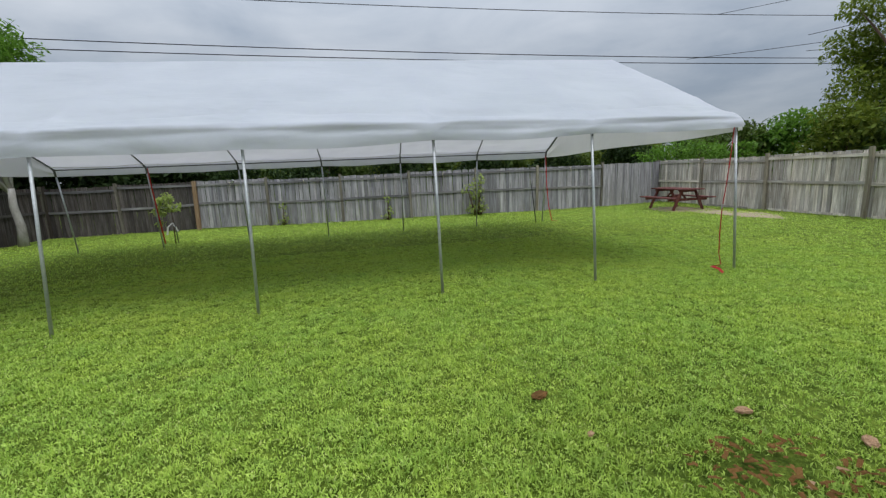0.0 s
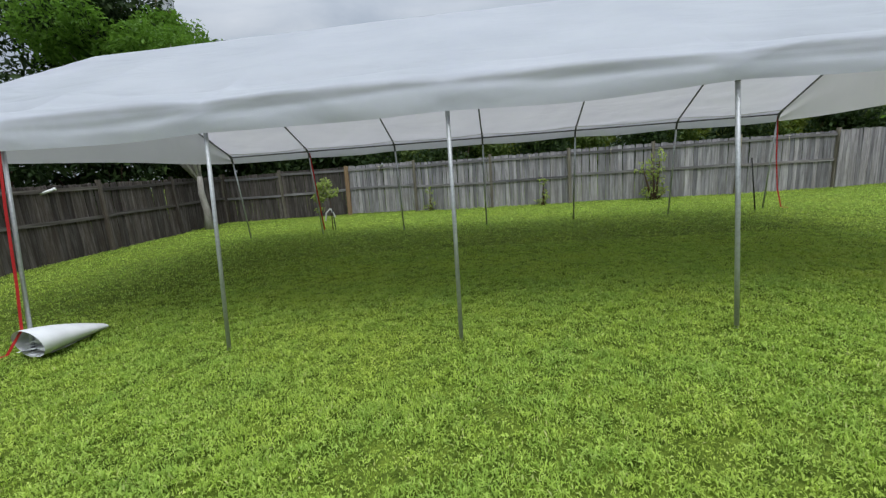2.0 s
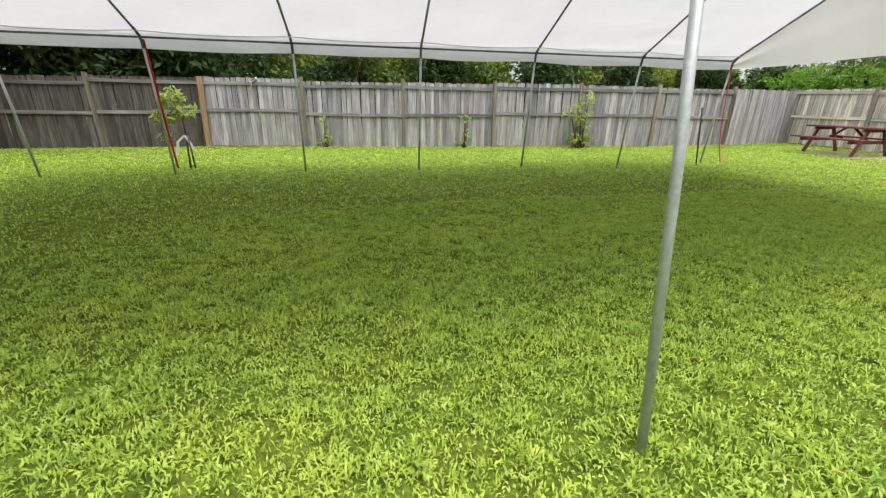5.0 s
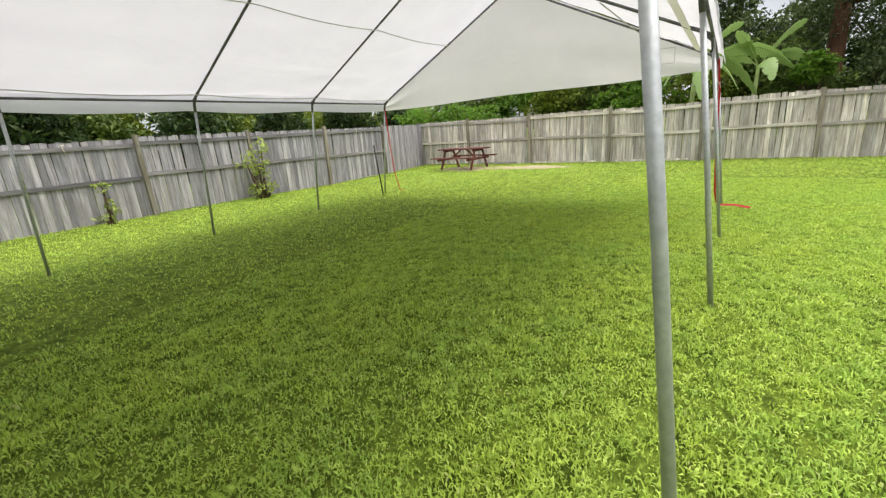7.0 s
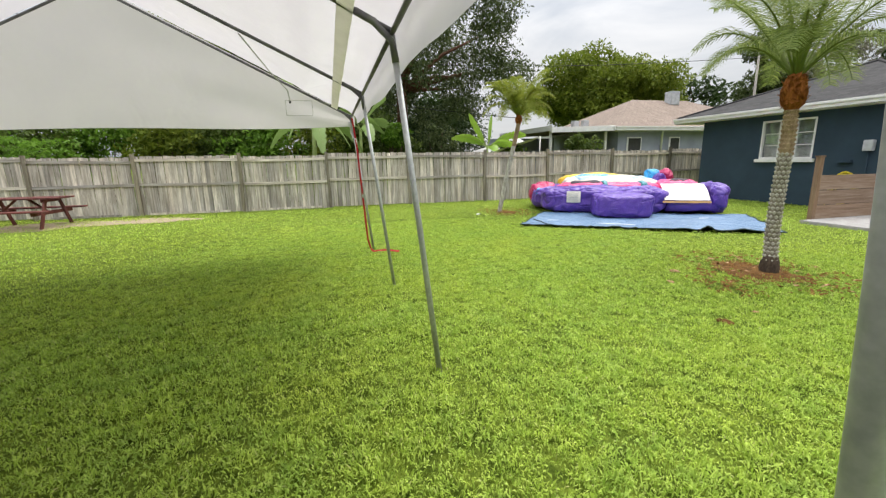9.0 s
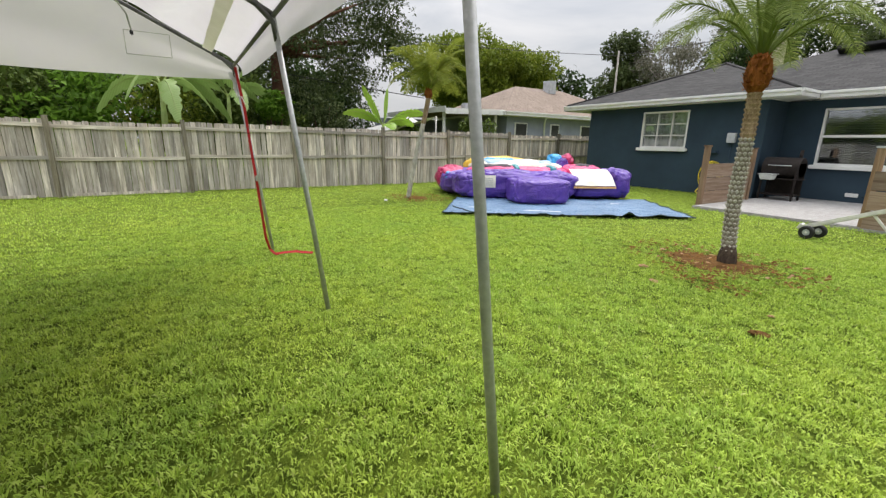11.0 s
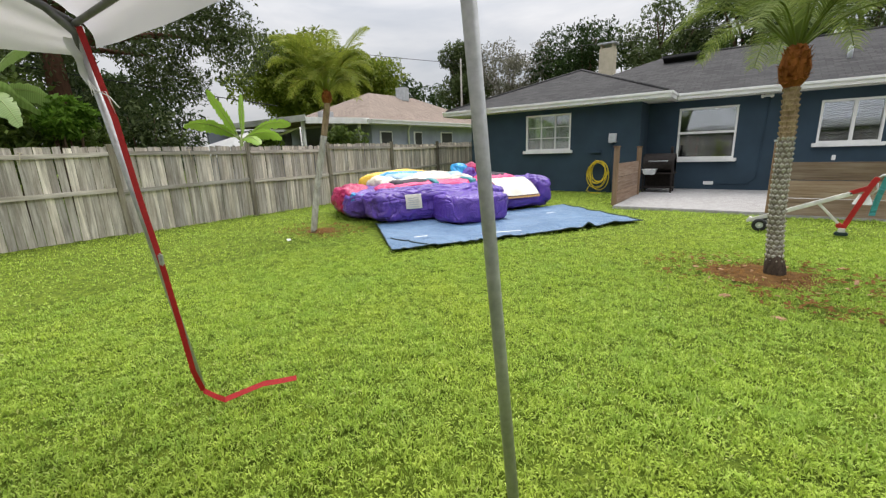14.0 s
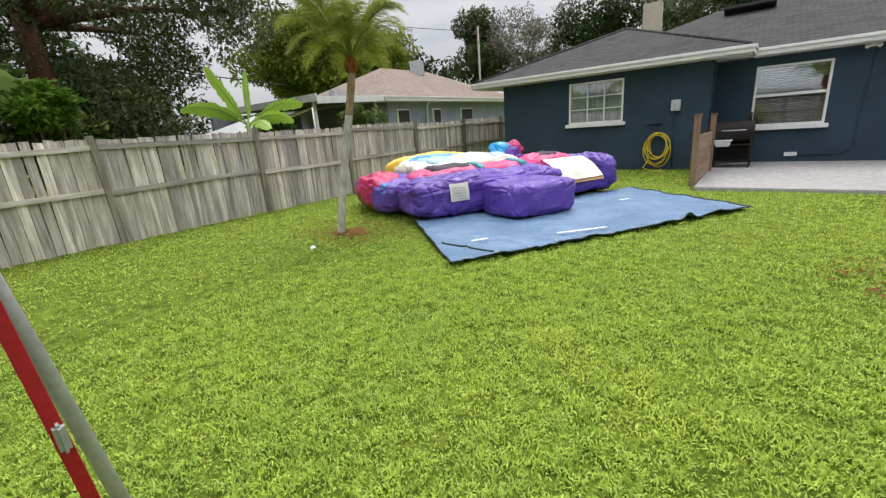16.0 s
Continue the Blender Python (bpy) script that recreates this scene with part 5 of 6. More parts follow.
# ---- plants ----
def leaf_mesh(name, blobs, count, size, mat, seed, flat=0.5, shell=0.55):
    """A crown of many small folded leaves. blobs: (x, y, z, rx, ry, rz) clumps, filled unevenly."""
    rng = np.random.default_rng(seed)
    bl = np.array(blobs, float)
    vol = bl[:, 3] * bl[:, 4] * bl[:, 5]
    which = rng.choice(len(bl), size=count, p=vol ** 0.75 / (vol ** 0.75).sum())
    d = rng.normal(size=(count, 3))
    d /= np.linalg.norm(d, axis=1)[:, None]
    rad = shell + (1.04 - shell) * rng.random(count) ** 0.6
    c = bl[which]
    lump = 1 + 0.22 * np.sin(d[:, 0] * 5.1 + which * 1.7) * np.sin(d[:, 1] * 4.3 + which) + 0.16 * np.sin(d[:, 2] * 7.3 + which * 2.1)
    pos = c[:, :3] + d * c[:, 3:] * (rad * lump)[:, None]
    ax = rng.normal(size=(count, 3)) + d * 0.8
    ax[:, 2] -= 0.25
    ax /= np.linalg.norm(ax, axis=1)[:, None]
    up = rng.normal(size=(count, 3)) * flat
    up[:, 2] += 1.0
    side = np.cross(ax, up)
    side /= np.maximum(1e-6, np.linalg.norm(side, axis=1))[:, None]
    nrm = np.cross(side, ax)
    s = size * rng.uniform(0.6, 1.35, count)[:, None]
    tip, root = pos + ax * s, pos - ax * s
    l, r = pos + side * s * 0.42 + nrm * s * 0.16, pos - side * s * 0.42 + nrm * s * 0.16
    verts = np.stack([root, l, tip, r], 1).reshape(-1, 3)
    idx = np.arange(count)[:, None] * 4
    faces = np.concatenate([idx + np.array([0, 1, 2]), idx + np.array([0, 2, 3])], 1).reshape(-1, 3)
    return raw_mesh(name, verts, faces, mat)


def raw_mesh(name, verts, tris, mat):
    me = bpy.data.meshes.new(name)
    n, k = len(verts), len(tris)
    me.vertices.add(n)
    me.vertices.foreach_set("co", np.asarray(verts, np.float32).ravel())
    me.loops.add(3 * k)
    me.loops.foreach_set("vertex_index", np.asarray(tris, np.int32).ravel())
    me.polygons.add(k)
    me.polygons.foreach_set("loop_start", np.arange(0, 3 * k, 3, dtype=np.int32))
    me.update(calc_edges=True)
    me.materials.append(mat)
    return me


def build_tree(label, at, height, trunk_r, blobs, count, size, leaf, barkm, seed, fork=0.45, name="tree", category="tree", lean=(0, 0)):
    """blobs are given from the tree's foot."""
    rnd = random.Random(seed)
    e = thing(name, label, category, at)
    top = Vector((lean[0], lean[1], height * fork))
    pts = [(0, 0, -0.2), (top.x * 0.3 + 0.05, top.y * 0.3, top.z * 0.35), (top.x * 0.7 - 0.04, top.y * 0.7, top.z * 0.7), tuple(top)]
    verts, faces = tube_data(pts, [trunk_r * 1.35, trunk_r, trunk_r * 0.88, trunk_r * 0.75], 12)
    for b in blobs[:14]:
        c = Vector(b[:3])
        mid = top.lerp(c, 0.5) + Vector((rnd.uniform(-0.3, 0.3), rnd.uniform(-0.3, 0.3), rnd.uniform(-0.1, 0.4)))
        v, f = tube_data([top - Vector((0, 0, 0.2)), mid, c], [trunk_r * 0.5, trunk_r * 0.28, trunk_r * 0.08], 7)
        n = len(verts)
        verts += v
        faces += [tuple(i + n for i in q) for q in f]
    part("trunk", mesh_from("trunk", verts, faces, barkm, True), barkm, e)
    part("crown", leaf_mesh("crown", blobs, count, size, leaf, seed), leaf, e)
    return e


def cloud_blobs(centre, radii, n, r, seed, flat=0.75):
    """n clumps of about r spread through an ellipsoid."""
    rnd = random.Random(seed)
    out = []
    for _ in range(n):
        while True:
            d = Vector((rnd.uniform(-1, 1), rnd.uniform(-1, 1), rnd.uniform(-1, 1)))
            if d.length < 1:
                break
        q = rnd.uniform(0.65, 1.25) * r
        out.append((centre[0] + d.x * radii[0], centre[1] + d.y * radii[1], centre[2] + d.z * radii[2], q, q, q * flat))
    return out


def bush(label, at, blobs, count, size, leaf, seed, name="bush"):
    e = thing(name, label, "bush", at)
    verts, faces = [], []
    for b in blobs[:8]:
        v, f = tube_data([(0.2 * b[0], 0.2 * b[1], -0.1), (0.6 * b[0], 0.6 * b[1], b[2] * 0.5), b[:3]], [0.04, 0.03, 0.01], 6)
        n = len(verts)
        verts += v
        faces += [tuple(i + n for i in q) for q in f]
    part("stem", mesh_from("stem", verts, faces, M_BARK, True), M_BARK, e)
    part("foliage", leaf_mesh("foliage", blobs, count, size, leaf, seed), leaf, e)


def frond(e, base, yaw, rise, length, droop, leaf, seed, leaflets=78, lw=0.0085, ll=0.34):
    """A feather palm leaf: an arching stem with two rows of leaflets."""
    rnd = random.Random(seed)
    c, s = math.cos(yaw), math.sin(yaw)
    stem = []
    for i in range(13):
        t = i / 12
        out = length * (t - 0.12 * t * t)
        z = length * (rise * t - droop * t * t)
        stem.append(Vector(base) + Vector((c * out, s * out, z)))
    verts, faces = tube_data(stem, [0.016 * (1 - 0.8 * i / 12) for i in range(13)], 5)
    for k in range(leaflets):
        t = 0.16 + 0.84 * k / leaflets
        i = min(11, int(t * 12))
        p = stem[i].lerp(stem[i + 1], t * 12 - i)
        d = (stem[i + 1] - stem[i]).normalized()
        L = ll * (0.35 + 0.65 * math.sin(math.pi * min(1, 0.12 + 0.9 * t))) * rnd.uniform(0.85, 1.1)
        for sg in (-1, 1):
            sd = Vector((-s, c, 0)) * sg
            w = (sd * 0.8 + d * 0.62 + Vector((0, 0, rnd.uniform(0.0, 0.25)))).normalized()
            q1 = p + w * L * 0.55
            q2 = p + w * L + Vector((0, 0, -0.28 * L))
            n = len(verts)
            ww = d * lw
            verts += [p - ww * 0.5, p + ww * 0.5, q1 + ww * 0.6, q1 - ww * 0.6, q2]
            faces += [(n, n + 1, n + 2, n + 3), (n + 3, n + 2, n + 4)]
    part("frond", mesh_from("frond", verts, faces, leaf), leaf, e)


def build_palm(label, foot, top, r0, r1, boot_r, boot_h, fronds, length, seed, leaf, grey_to=0.7, scars=True):
    e = thing("palm_tree", label, "palm tree", (foot[0], foot[1], 0))
    rnd = random.Random(seed)
    t = Vector(top) - Vector((foot[0], foot[1], 0))

    def spine(f):
        return Vector((t.x * f, t.y * f, t.z * f)) + Vector((0.02 * math.sin(5 * f), 0.015 * math.sin(4 * f + 1), 0))

    def trunk_piece(name, f0, f1, mat, lab=""):
        n = 26
        pts = [spine(f0 + (f1 - f0) * i / n) for i in range(n + 1)]
        rad = [(r0 + (r1 - r0) * (f0 + (f1 - f0) * i / n)) * (1 + 0.04 * math.sin(i * 2.4)) for i in range(n + 1)]
        v, f = tube_data(pts, rad, 16)
        part(name, mesh_from(name, v, f, mat, True), mat, e, lab)
    trunk_piece("trunk", 0.0, grey_to, M_PALM_CORE if scars else M_PALM_TRUNK)
    trunk_piece("upper_trunk", grey_to, 1.0, M_PALM_BROWN, "brown fibrous upper trunk")
    if scars:
        verts, faces = [], []
        rows = int(t.z / 0.055)
        for j in range(3, rows):
            f = j / rows
            p, r = spine(f), r0 + (r1 - r0) * f
            for k in range(9):
                a = 2 * math.pi * (k + 0.5 * (j % 2)) / 9 + rnd.uniform(-0.05, 0.05)
                o, tg = Vector((math.cos(a), math.sin(a), 0)), Vector((-math.sin(a), math.cos(a), 0))
                b = p + o * r * 0.97
                h, w = 0.029, r * 0.37
                n = len(verts)
                verts += [b - tg * w, b + Vector((0, 0, -h)) + o * 0.004, b + tg * w, b + Vector((0, 0, h * 0.8)) + o * 0.002, b + o * 0.020 + Vector((0, 0, 0.008))]
                faces += [(n, n + 1, n + 4), (n + 1, n + 2, n + 4), (n + 2, n + 3, n + 4), (n + 3, n, n + 4)]
        cut = int(len(faces) * grey_to * 1.0)
        part("leaf_scar_band", mesh_from("leaf_scar_band", verts, faces[:cut], M_PALM_TRUNK), M_PALM_TRUNK, e, "diamond leaf scars up the trunk")["kind"] = "stuff"
        part("upper_scar_band", mesh_from("upper_scar_band", verts, faces[cut:], M_PALM_BROWN), M_PALM_BROWN, e)["kind"] = "stuff"
        pts = [spine(f) for f in (-0.03, 0.03, 0.07, 0.11)]
        v, f = tube_data(pts, [r0 * 1.5, r0 * 1.42, r0 * 1.2, r0 * 1.0], 14)
        v = [p + Vector((wob(p.x * 9, p.y * 9, p.z * 9), wob(p.y * 9, p.z * 9, p.x * 9), 0)) * 0.03 for p in v]
        part("root_collar", mesh_from("root_collar", v, f, M_PALM_ROOT, True), M_PALM_ROOT, e, "dark knotted root collar")
    # the boot: ragged fibre below the crown
    n, verts, faces = 130 if scars else 60, [], []
    pts = [spine(1.0) + Vector((0, 0, boot_h * f)) for f in (-0.12, 0.1, 0.4, 0.75, 1.0)]
    verts, faces = tube_data(pts, [r1 * 0.9, boot_r * 0.85, boot_r, boot_r * 0.8, boot_r * 0.45], 14)
    for k in range(n):
        a, f = rnd.uniform(0, 6.283), rnd.uniform(0, 0.95)
        rr = boot_r * (0.75 + 0.3 * math.sin(math.pi * min(1, f + 0.15)))
        o, tg = Vector((math.cos(a), math.sin(a), 0)), Vector((-math.sin(a), math.cos(a), 0))
        b = spine(1.0) + Vector((0, 0, boot_h * f)) + o * rr * 0.85
        m = len(verts)
        verts += [b - tg * 0.022, b + tg * 0.022, b + o * rr * 0.35 + Vector((0, 0, rnd.uniform(-0.03, 0.09)))]
        faces += [(m, m + 1, m + 2)]
    part("boot", mesh_from("boot", verts, faces, M_PALM_FIBRE), M_PALM_FIBRE, e, "orange-brown fibrous boot")
    crown = spine(1.0) + Vector((0, 0, boot_h * 0.85))
    v, f = tube_data([crown - Vector((0, 0, 0.1)), crown + Vector((0, 0, 0.35)), crown + Vector((0, 0, 0.8))], [boot_r * 0.5, boot_r * 0.38, 0.01], 10)
    part("spear", mesh_from("spear", v, f, leaf, True), leaf, e, "green unopened spear leaf")
    for k in range(fronds):
        ring = k % 3
        yaw = 2.39996 * k + rnd.uniform(-0.2, 0.2)
        rise = (1.95, 1.55, 1.15)[ring] + rnd.uniform(-0.1, 0.1)
        droop = (0.95, 1.05, 1.10)[ring] + rnd.uniform(-0.06, 0.08)
        frond(e, crown + Vector((0.03 * math.cos(yaw), 0.03 * math.sin(yaw), 0)), yaw, rise, length * (0.85, 1.0, 0.98)[ring] * rnd.uniform(0.9, 1.08), droop, leaf, seed * 100 + k)
    return e


def build_banana(label, at, stem_h, stem_r, leaves, width, mat, seed):
    """leaves: (bearing in degrees, length, reach, rise, droop, tilt of the blade in degrees)."""
    e = thing("banana_plant", label, "banana plant", at)
    rnd = random.Random(seed)
    v, f = tube_data([(0, 0, -0.1), (0.03, 0.04, stem_h * 0.6), (0, 0, stem_h)], [stem_r, stem_r * 0.85, stem_r * 0.55], 10)
    part("stem", mesh_from("stem", v, f, M_BANANA_STEM, True), M_BANANA_STEM, e, "pale green leaf-sheath stem")
    for k, (bearing, L, reach, rise, droop, tilt) in enumerate(leaves):
        c, s = math.cos(radians(bearing)), math.sin(radians(bearing))
        W = width * rnd.uniform(0.88, 1.12)
        wide = Vector((-s * math.cos(radians(tilt)), c * math.cos(radians(tilt)), math.sin(radians(tilt))))
        verts, faces, uvs, rib = [], [], [], []
        n = 34
        for i in range(n + 1):
            t = i / n
            p = Vector((c * L * reach * t, s * L * reach * t, stem_h - 0.1 + L * (rise * t - droop * t * t)))
            rib.append(p)
            w = 0.02 if t < 0.16 else W * 0.5 * math.sin(math.pi * min(1.0, (t - 0.14) / 0.88)) ** 0.55
            for q in (-1, -0.5, 0, 0.5, 1):
                tear = 1.0 if abs(q) < 1 else rnd.choice((1.0, 0.97, 0.93, 0.72)) * (0.94 + 0.06 * math.sin(i * 2.3 + q * 3 + k))
                hang = Vector((0, 0, -0.20 * w * q * q + 0.010 * math.sin(i * 2.1) * abs(q)))
                verts.append(p + wide * w * q * tear + hang)
                uvs.append((q * 0.5 + 0.5, t))
            if i:
                a0, a1 = 5 * (i - 1), 5 * i
                faces += [(a0 + j, a0 + j + 1, a1 + j + 1, a1 + j) for j in range(4)]
        me = mesh_from("leaf", verts, faces, mat, True)
        uv = me.uv_layers.new(name="UVMap")
        for lp in me.loops:
            uv.data[lp.index].uv = uvs[lp.vertex_index]
        leaf = part("leaf", me, mat, e)
        tube("midrib", [p + Vector((0, 0, 0.004)) for p in rib[::2]], [0.022 * (1 - 0.85 * i / 17) for i in range(18)], M_BANANA_STEM, leaf, 6)
    return e


# palms in the lawn
build_palm("pygmy date palm with grey scarred trunk in a mulch ring", (2.03, 0.82), (2.14, 0.76, 2.06), 0.076, 0.067, 0.140, 0.40, 24, 1.30, 3, M_LEAF_PALM, 0.72)
build_palm("slender leaning young palm beside the wooden fence", (9.36, 1.53), (9.12, 1.12, 2.48), 0.062, 0.06, 0.10, 0.22, 28, 1.08, 4, M_LEAF_PALM_OLIVE, 0.75, False)

# plants along the far fence
for x, y, h, s in ((-3.3, 17.3, 0.85, 1), (0.72, 16.85, 0.95, 2)):
    bush("spindly yellow-topped shrub against the fence", (x, y, 0), [(0, 0, h * 0.85, 0.16, 0.14, 0.13), (0.05, 0, h * 0.3, 0.14, 0.14, 0.22), (-0.1, 0.05, 0.12, 0.22, 0.2, 0.1)], 110, 0.06, M_LEAF_YELLOW, 50 + s)
bush("yellow-green leggy shrub growing by the fence", (4.25, 16.4, 0), [(0.15, 0, 1.4, 0.22, 0.2, 0.2), (-0.05, 0, 1.0, 0.3, 0.25, 0.3), (-0.4, 0, 1.05, 0.2, 0.2, 0.22), (0.1, 0.1, 0.5, 0.3, 0.25, 0.35), (-0.1, 0, 0.2, 0.4, 0.3, 0.2), (0.32, 0, 0.28, 0.16, 0.16, 0.12)], 360, 0.075, M_LEAF_YELLOW, 54)


def build_sapling():
    e = thing("sapling", "young sapling tied to a tent pole with white ribbon", "sapling", (-5.72, 13.6, 0))
    v, f = tube_data([(0, 0, -0.05), (0.02, 0, 0.7), (-0.02, 0.03, 1.25)], [0.018, 0.014, 0.006], 8)
    part("stem", mesh_from("stem", v, f, M_BARK, True), M_BARK, e)
    part("foliage", leaf_mesh("foliage", [(-0.1, 0, 1.25, 0.22, 0.2, 0.2), (-0.28, 0, 0.95, 0.2, 0.18, 0.14), (0.08, 0, 1.05, 0.2, 0.18, 0.12), (-0.3, 0, 0.6, 0.12, 0.12, 0.08)], 330, 0.07, M_LEAF_YELLOW, 61), M_LEAF_YELLOW, e)
    ribbon("ribbon", [(0.0, -0.02, 0.62), (-0.12, -0.06, 0.50), (-0.16, -0.06, 0.28)], 0.05, M_WHITE, e)
    ribbon("ribbon", [(0.0, -0.02, 0.62), (0.08, -0.06, 0.50), (0.13, -0.06, 0.36)], 0.05, M_WHITE, e)


build_sapling()

# the pale tree in the yard's corner and foliage beyond the side fence
build_tree("pale-barked tree with bright green crown in the yard corner", (-11.0, 15.75, 0), 6.5, 0.115,
           cloud_blobs((-2.2, 0.8, 5.9), (2.9, 2.4, 1.5), 36, 0.85, 71), 26000, 0.095, M_LEAF_LIT, M_BARK_PALE, 71, 0.28)
build_tree("tall dark leafy tree behind the side fence", (-15.5, 17.5, 0), 9, 0.25,
           cloud_blobs((0, 0.5, 6.4), (3.6, 3.0, 2.6), 32, 1.2, 72), 26000, 0.12, M_LEAF_DARK, M_BARK, 72, 0.4)
for k, (x, y) in enumerate(((-14.2, 5.5), (-14.4, 9.0), (-14.3, 12.0), (-14.0, 15.2), (-13.6, 19.8), (-10.6, 20.4), (-7.8, 20.8))):
    bush("dense dark shrubs behind the fence", (x, y, 0), cloud_blobs((0, 0, 2.5), (1.6, 2.0, 2.0), 28, 0.9, 80 + k), 7500, 0.13, M_LEAF_DARK, 80 + k)

# woods beyond the far fence
for k in range(17):
    rnd = random.Random(300 + k)
    x, y = -26 + 4.3 * k + rnd.uniform(-1, 1), rnd.uniform(32, 44)
    h = rnd.uniform(5.2, 7.6) * (0.8 if x > 14 else 1.0)
    build_tree("distant woodland tree beyond the back fence", (x, y, 0), h, 0.2,
               cloud_blobs((0, 0, h * 0.55), (2.6, 2.2, h * 0.36), 24, 1.15, 300 + k, 0.8), 5200, 0.20, (M_LEAF_MID, M_LEAF_OAK, M_LEAF_OLIVE)[k % 3], M_BARK, 300 + k, 0.35, category="tree")
for k in range(24):
    x = -13 + 1.7 * k
    bush("low leafy scrub beyond the back fence", (x, 26.5 + 1.5 * (k % 3), 0), cloud_blobs((0, 0, 2.0), (1.5, 1.2, 1.7), 16, 0.9, 340 + k), 3400, 0.15, (M_LEAF_DARK, M_LEAF_MID, M_LEAF_OLIVE)[k % 3], 340 + k)

# foliage beyond the right-hand fence
bush("bright leafy vine spilling over the fence corner", (14.1, 17.7, 0), [(-0.6, 0.2, 2.05, 0.9, 0.6, 0.42), (0.6, 0.3, 2.2, 1.0, 0.7, 0.55), (1.9, -0.2, 2.1, 0.9, 0.7, 0.5), (0.1, -1.6, 2.15, 0.7, 0.9, 0.45), (-0.4, -2.9, 1.95, 0.35, 0.6, 0.35), (0.8, -2.6, 2.0, 0.7, 0.9, 0.5), (0.5, 0.2, 1.2, 1.2, 0.8, 0.8)], 4200, 0.09, M_LEAF_LIT, 90, "vine")
build_tree("leafy tree overhanging from behind the side fence", (19.9, 12.4, 0), 9, 0.22,
           cloud_blobs((0.4, 0.3, 5.2), (2.5, 2.6, 3.7), 50, 0.9, 91), 34000, 0.09, M_LEAF_OLIVE, M_BARK, 91, 0.35)
for k in range(7):
    y = 16.5 - 2.0 * k
    bush("dense green garden shrubs behind the fence", (16.3 + 0.7 * (k % 2), y, 0), cloud_blobs((0, 0, 2.15), (1.1, 1.4, 1.1), 16, 0.75, 400 + k), 3400, 0.11, (M_LEAF_MID, M_LEAF_LIT, M_LEAF_OLIVE)[k % 3], 400 + k)
for k, (x, y, z, r) in enumerate(((16.0, 3.1, 1.9, 0.8), (16.3, 1.7, 2.15, 0.95), (15.0, 3.75, 2.5, 0.45), (16.8, -2.0, 1.6, 0.8), (16.0, -5.6, 2.0, 0.8))):
    bush("rounded green shrub behind the fence", (x, y, 0), cloud_blobs((0, 0, z), (r, r, r * 0.8), 10, r * 0.6, 420 + k), 2200, 0.09, (M_LEAF_MID, M_LEAF_OAK, M_LEAF_LIT, M_LEAF_MID, M_LEAF_MID)[k], 420 + k)
for k, (x, y) in enumerate(((24, 5), (24.5, 1.5), (25, -2.0), (23, 13), (21.0, 12.0))):
    bush("tall shadowy thicket behind the gardens", (x, y, 0), cloud_blobs((0, 0, 2.6), (1.8, 2.0, 2.0), 20, 1.1, 430 + k), 5200, 0.11, M_LEAF_DARK, 430 + k, "thicket")
build_banana("large banana plant with arching torn leaves behind the fence", (14.4, 6.7, 0), 2.9, 0.10,
             [(92, 1.80, 0.85, 0.70, 1.12, 55), (-90, 2.0, 0.85, 0.82, 1.26, -55), (-84, 3.0, 0.87, 0.78, 0.86, -50), (104, 2.0, 0.5, 1.3, 0.45, 40), (-62, 2.2, 0.6, 1.2, 0.62, -45),
              (196, 1.6, 0.7, 0.7, 1.3, 25), (150, 1.9, 0.8, 0.8, 1.05, 45), (-120, 1.8, 0.8, 0.75, 1.2, -40), (20, 2.0, 0.7, 1.0, 0.8, 20)], 0.56, M_BANANA, 31)
build_banana("smaller banana plant with broad drooping leaves behind the fence", (14.7, 5.0, 0), 2.75, 0.085,
             [(-85, 1.7, 0.85, 0.95, 1.0, -50), (80, 1.5, 0.8, 1.1, 1.0, 50), (-70, 1.9, 0.6, 1.25, 0.6, -40), (200, 1.4, 0.75, 0.8, 1.1, 30), (120, 1.6, 0.5, 1.2, 0.5, 40)], 0.52, M_BANANA, 32)
build_banana("young banana plant with upright bright leaves behind the fence", (14.1, 0.1, 0), 2.05, 0.08,
             [(90, 1.5, 0.52, 0.98, 0.12, 60), (-80, 1.3, 0.16, 1.1, 0.12, 65), (95, 1.65, 0.93, 0.75, 0.52, 50), (-90, 1.75, 0.95, 0.82, 0.54, -55), (-112, 1.3, 0.85, 0.65, 0.6, -45), (62, 1.2, 0.8, 0.95, 0.62, 40), (185, 1.0, 0.8, 0.5, 0.62, 20)], 0.46, M_BANANA_LIT, 35)
build_tree("huge old oak with dark spreading crown behind the fence", (19.2, 2.6, 0), 12, 0.30,
           cloud_blobs((0.8, -0.9, 7.5), (4.8, 6.4, 4.9), 110, 0.88, 92), 56000, 0.082, M_LEAF_OAK, M_BARK_RED, 92, 0.42)
build_tree("tall dark oak behind the garden shrubs", (22, 9.5, 0), 11, 0.35,
           cloud_blobs((0, 0, 6.0), (3.6, 4.2, 3.8), 44, 1.3, 93), 26000, 0.1, M_LEAF_OAK, M_BARK, 93, 0.4)
build_tree("rounded full-crowned green tree behind the neighbouring house", (30.5, -17.2, 0), 11, 0.4,
           cloud_blobs((0, 0, 7.0), (5.2, 6.9, 2.9), 70, 1.5, 94, 0.75), 46000, 0.165, M_LEAF_OLIVE, M_BARK, 94, 0.4)
build_tree("slim upright dark green tree beyond the roofs", (22.5, -25, 0), 10.5, 0.25,
           cloud_blobs((0, 0, 6.6), (2.0, 2.0, 3.4), 26, 0.95, 95, 1.0), 12000, 0.14, M_LEAF_OAK, M_BARK, 95, 0.4)
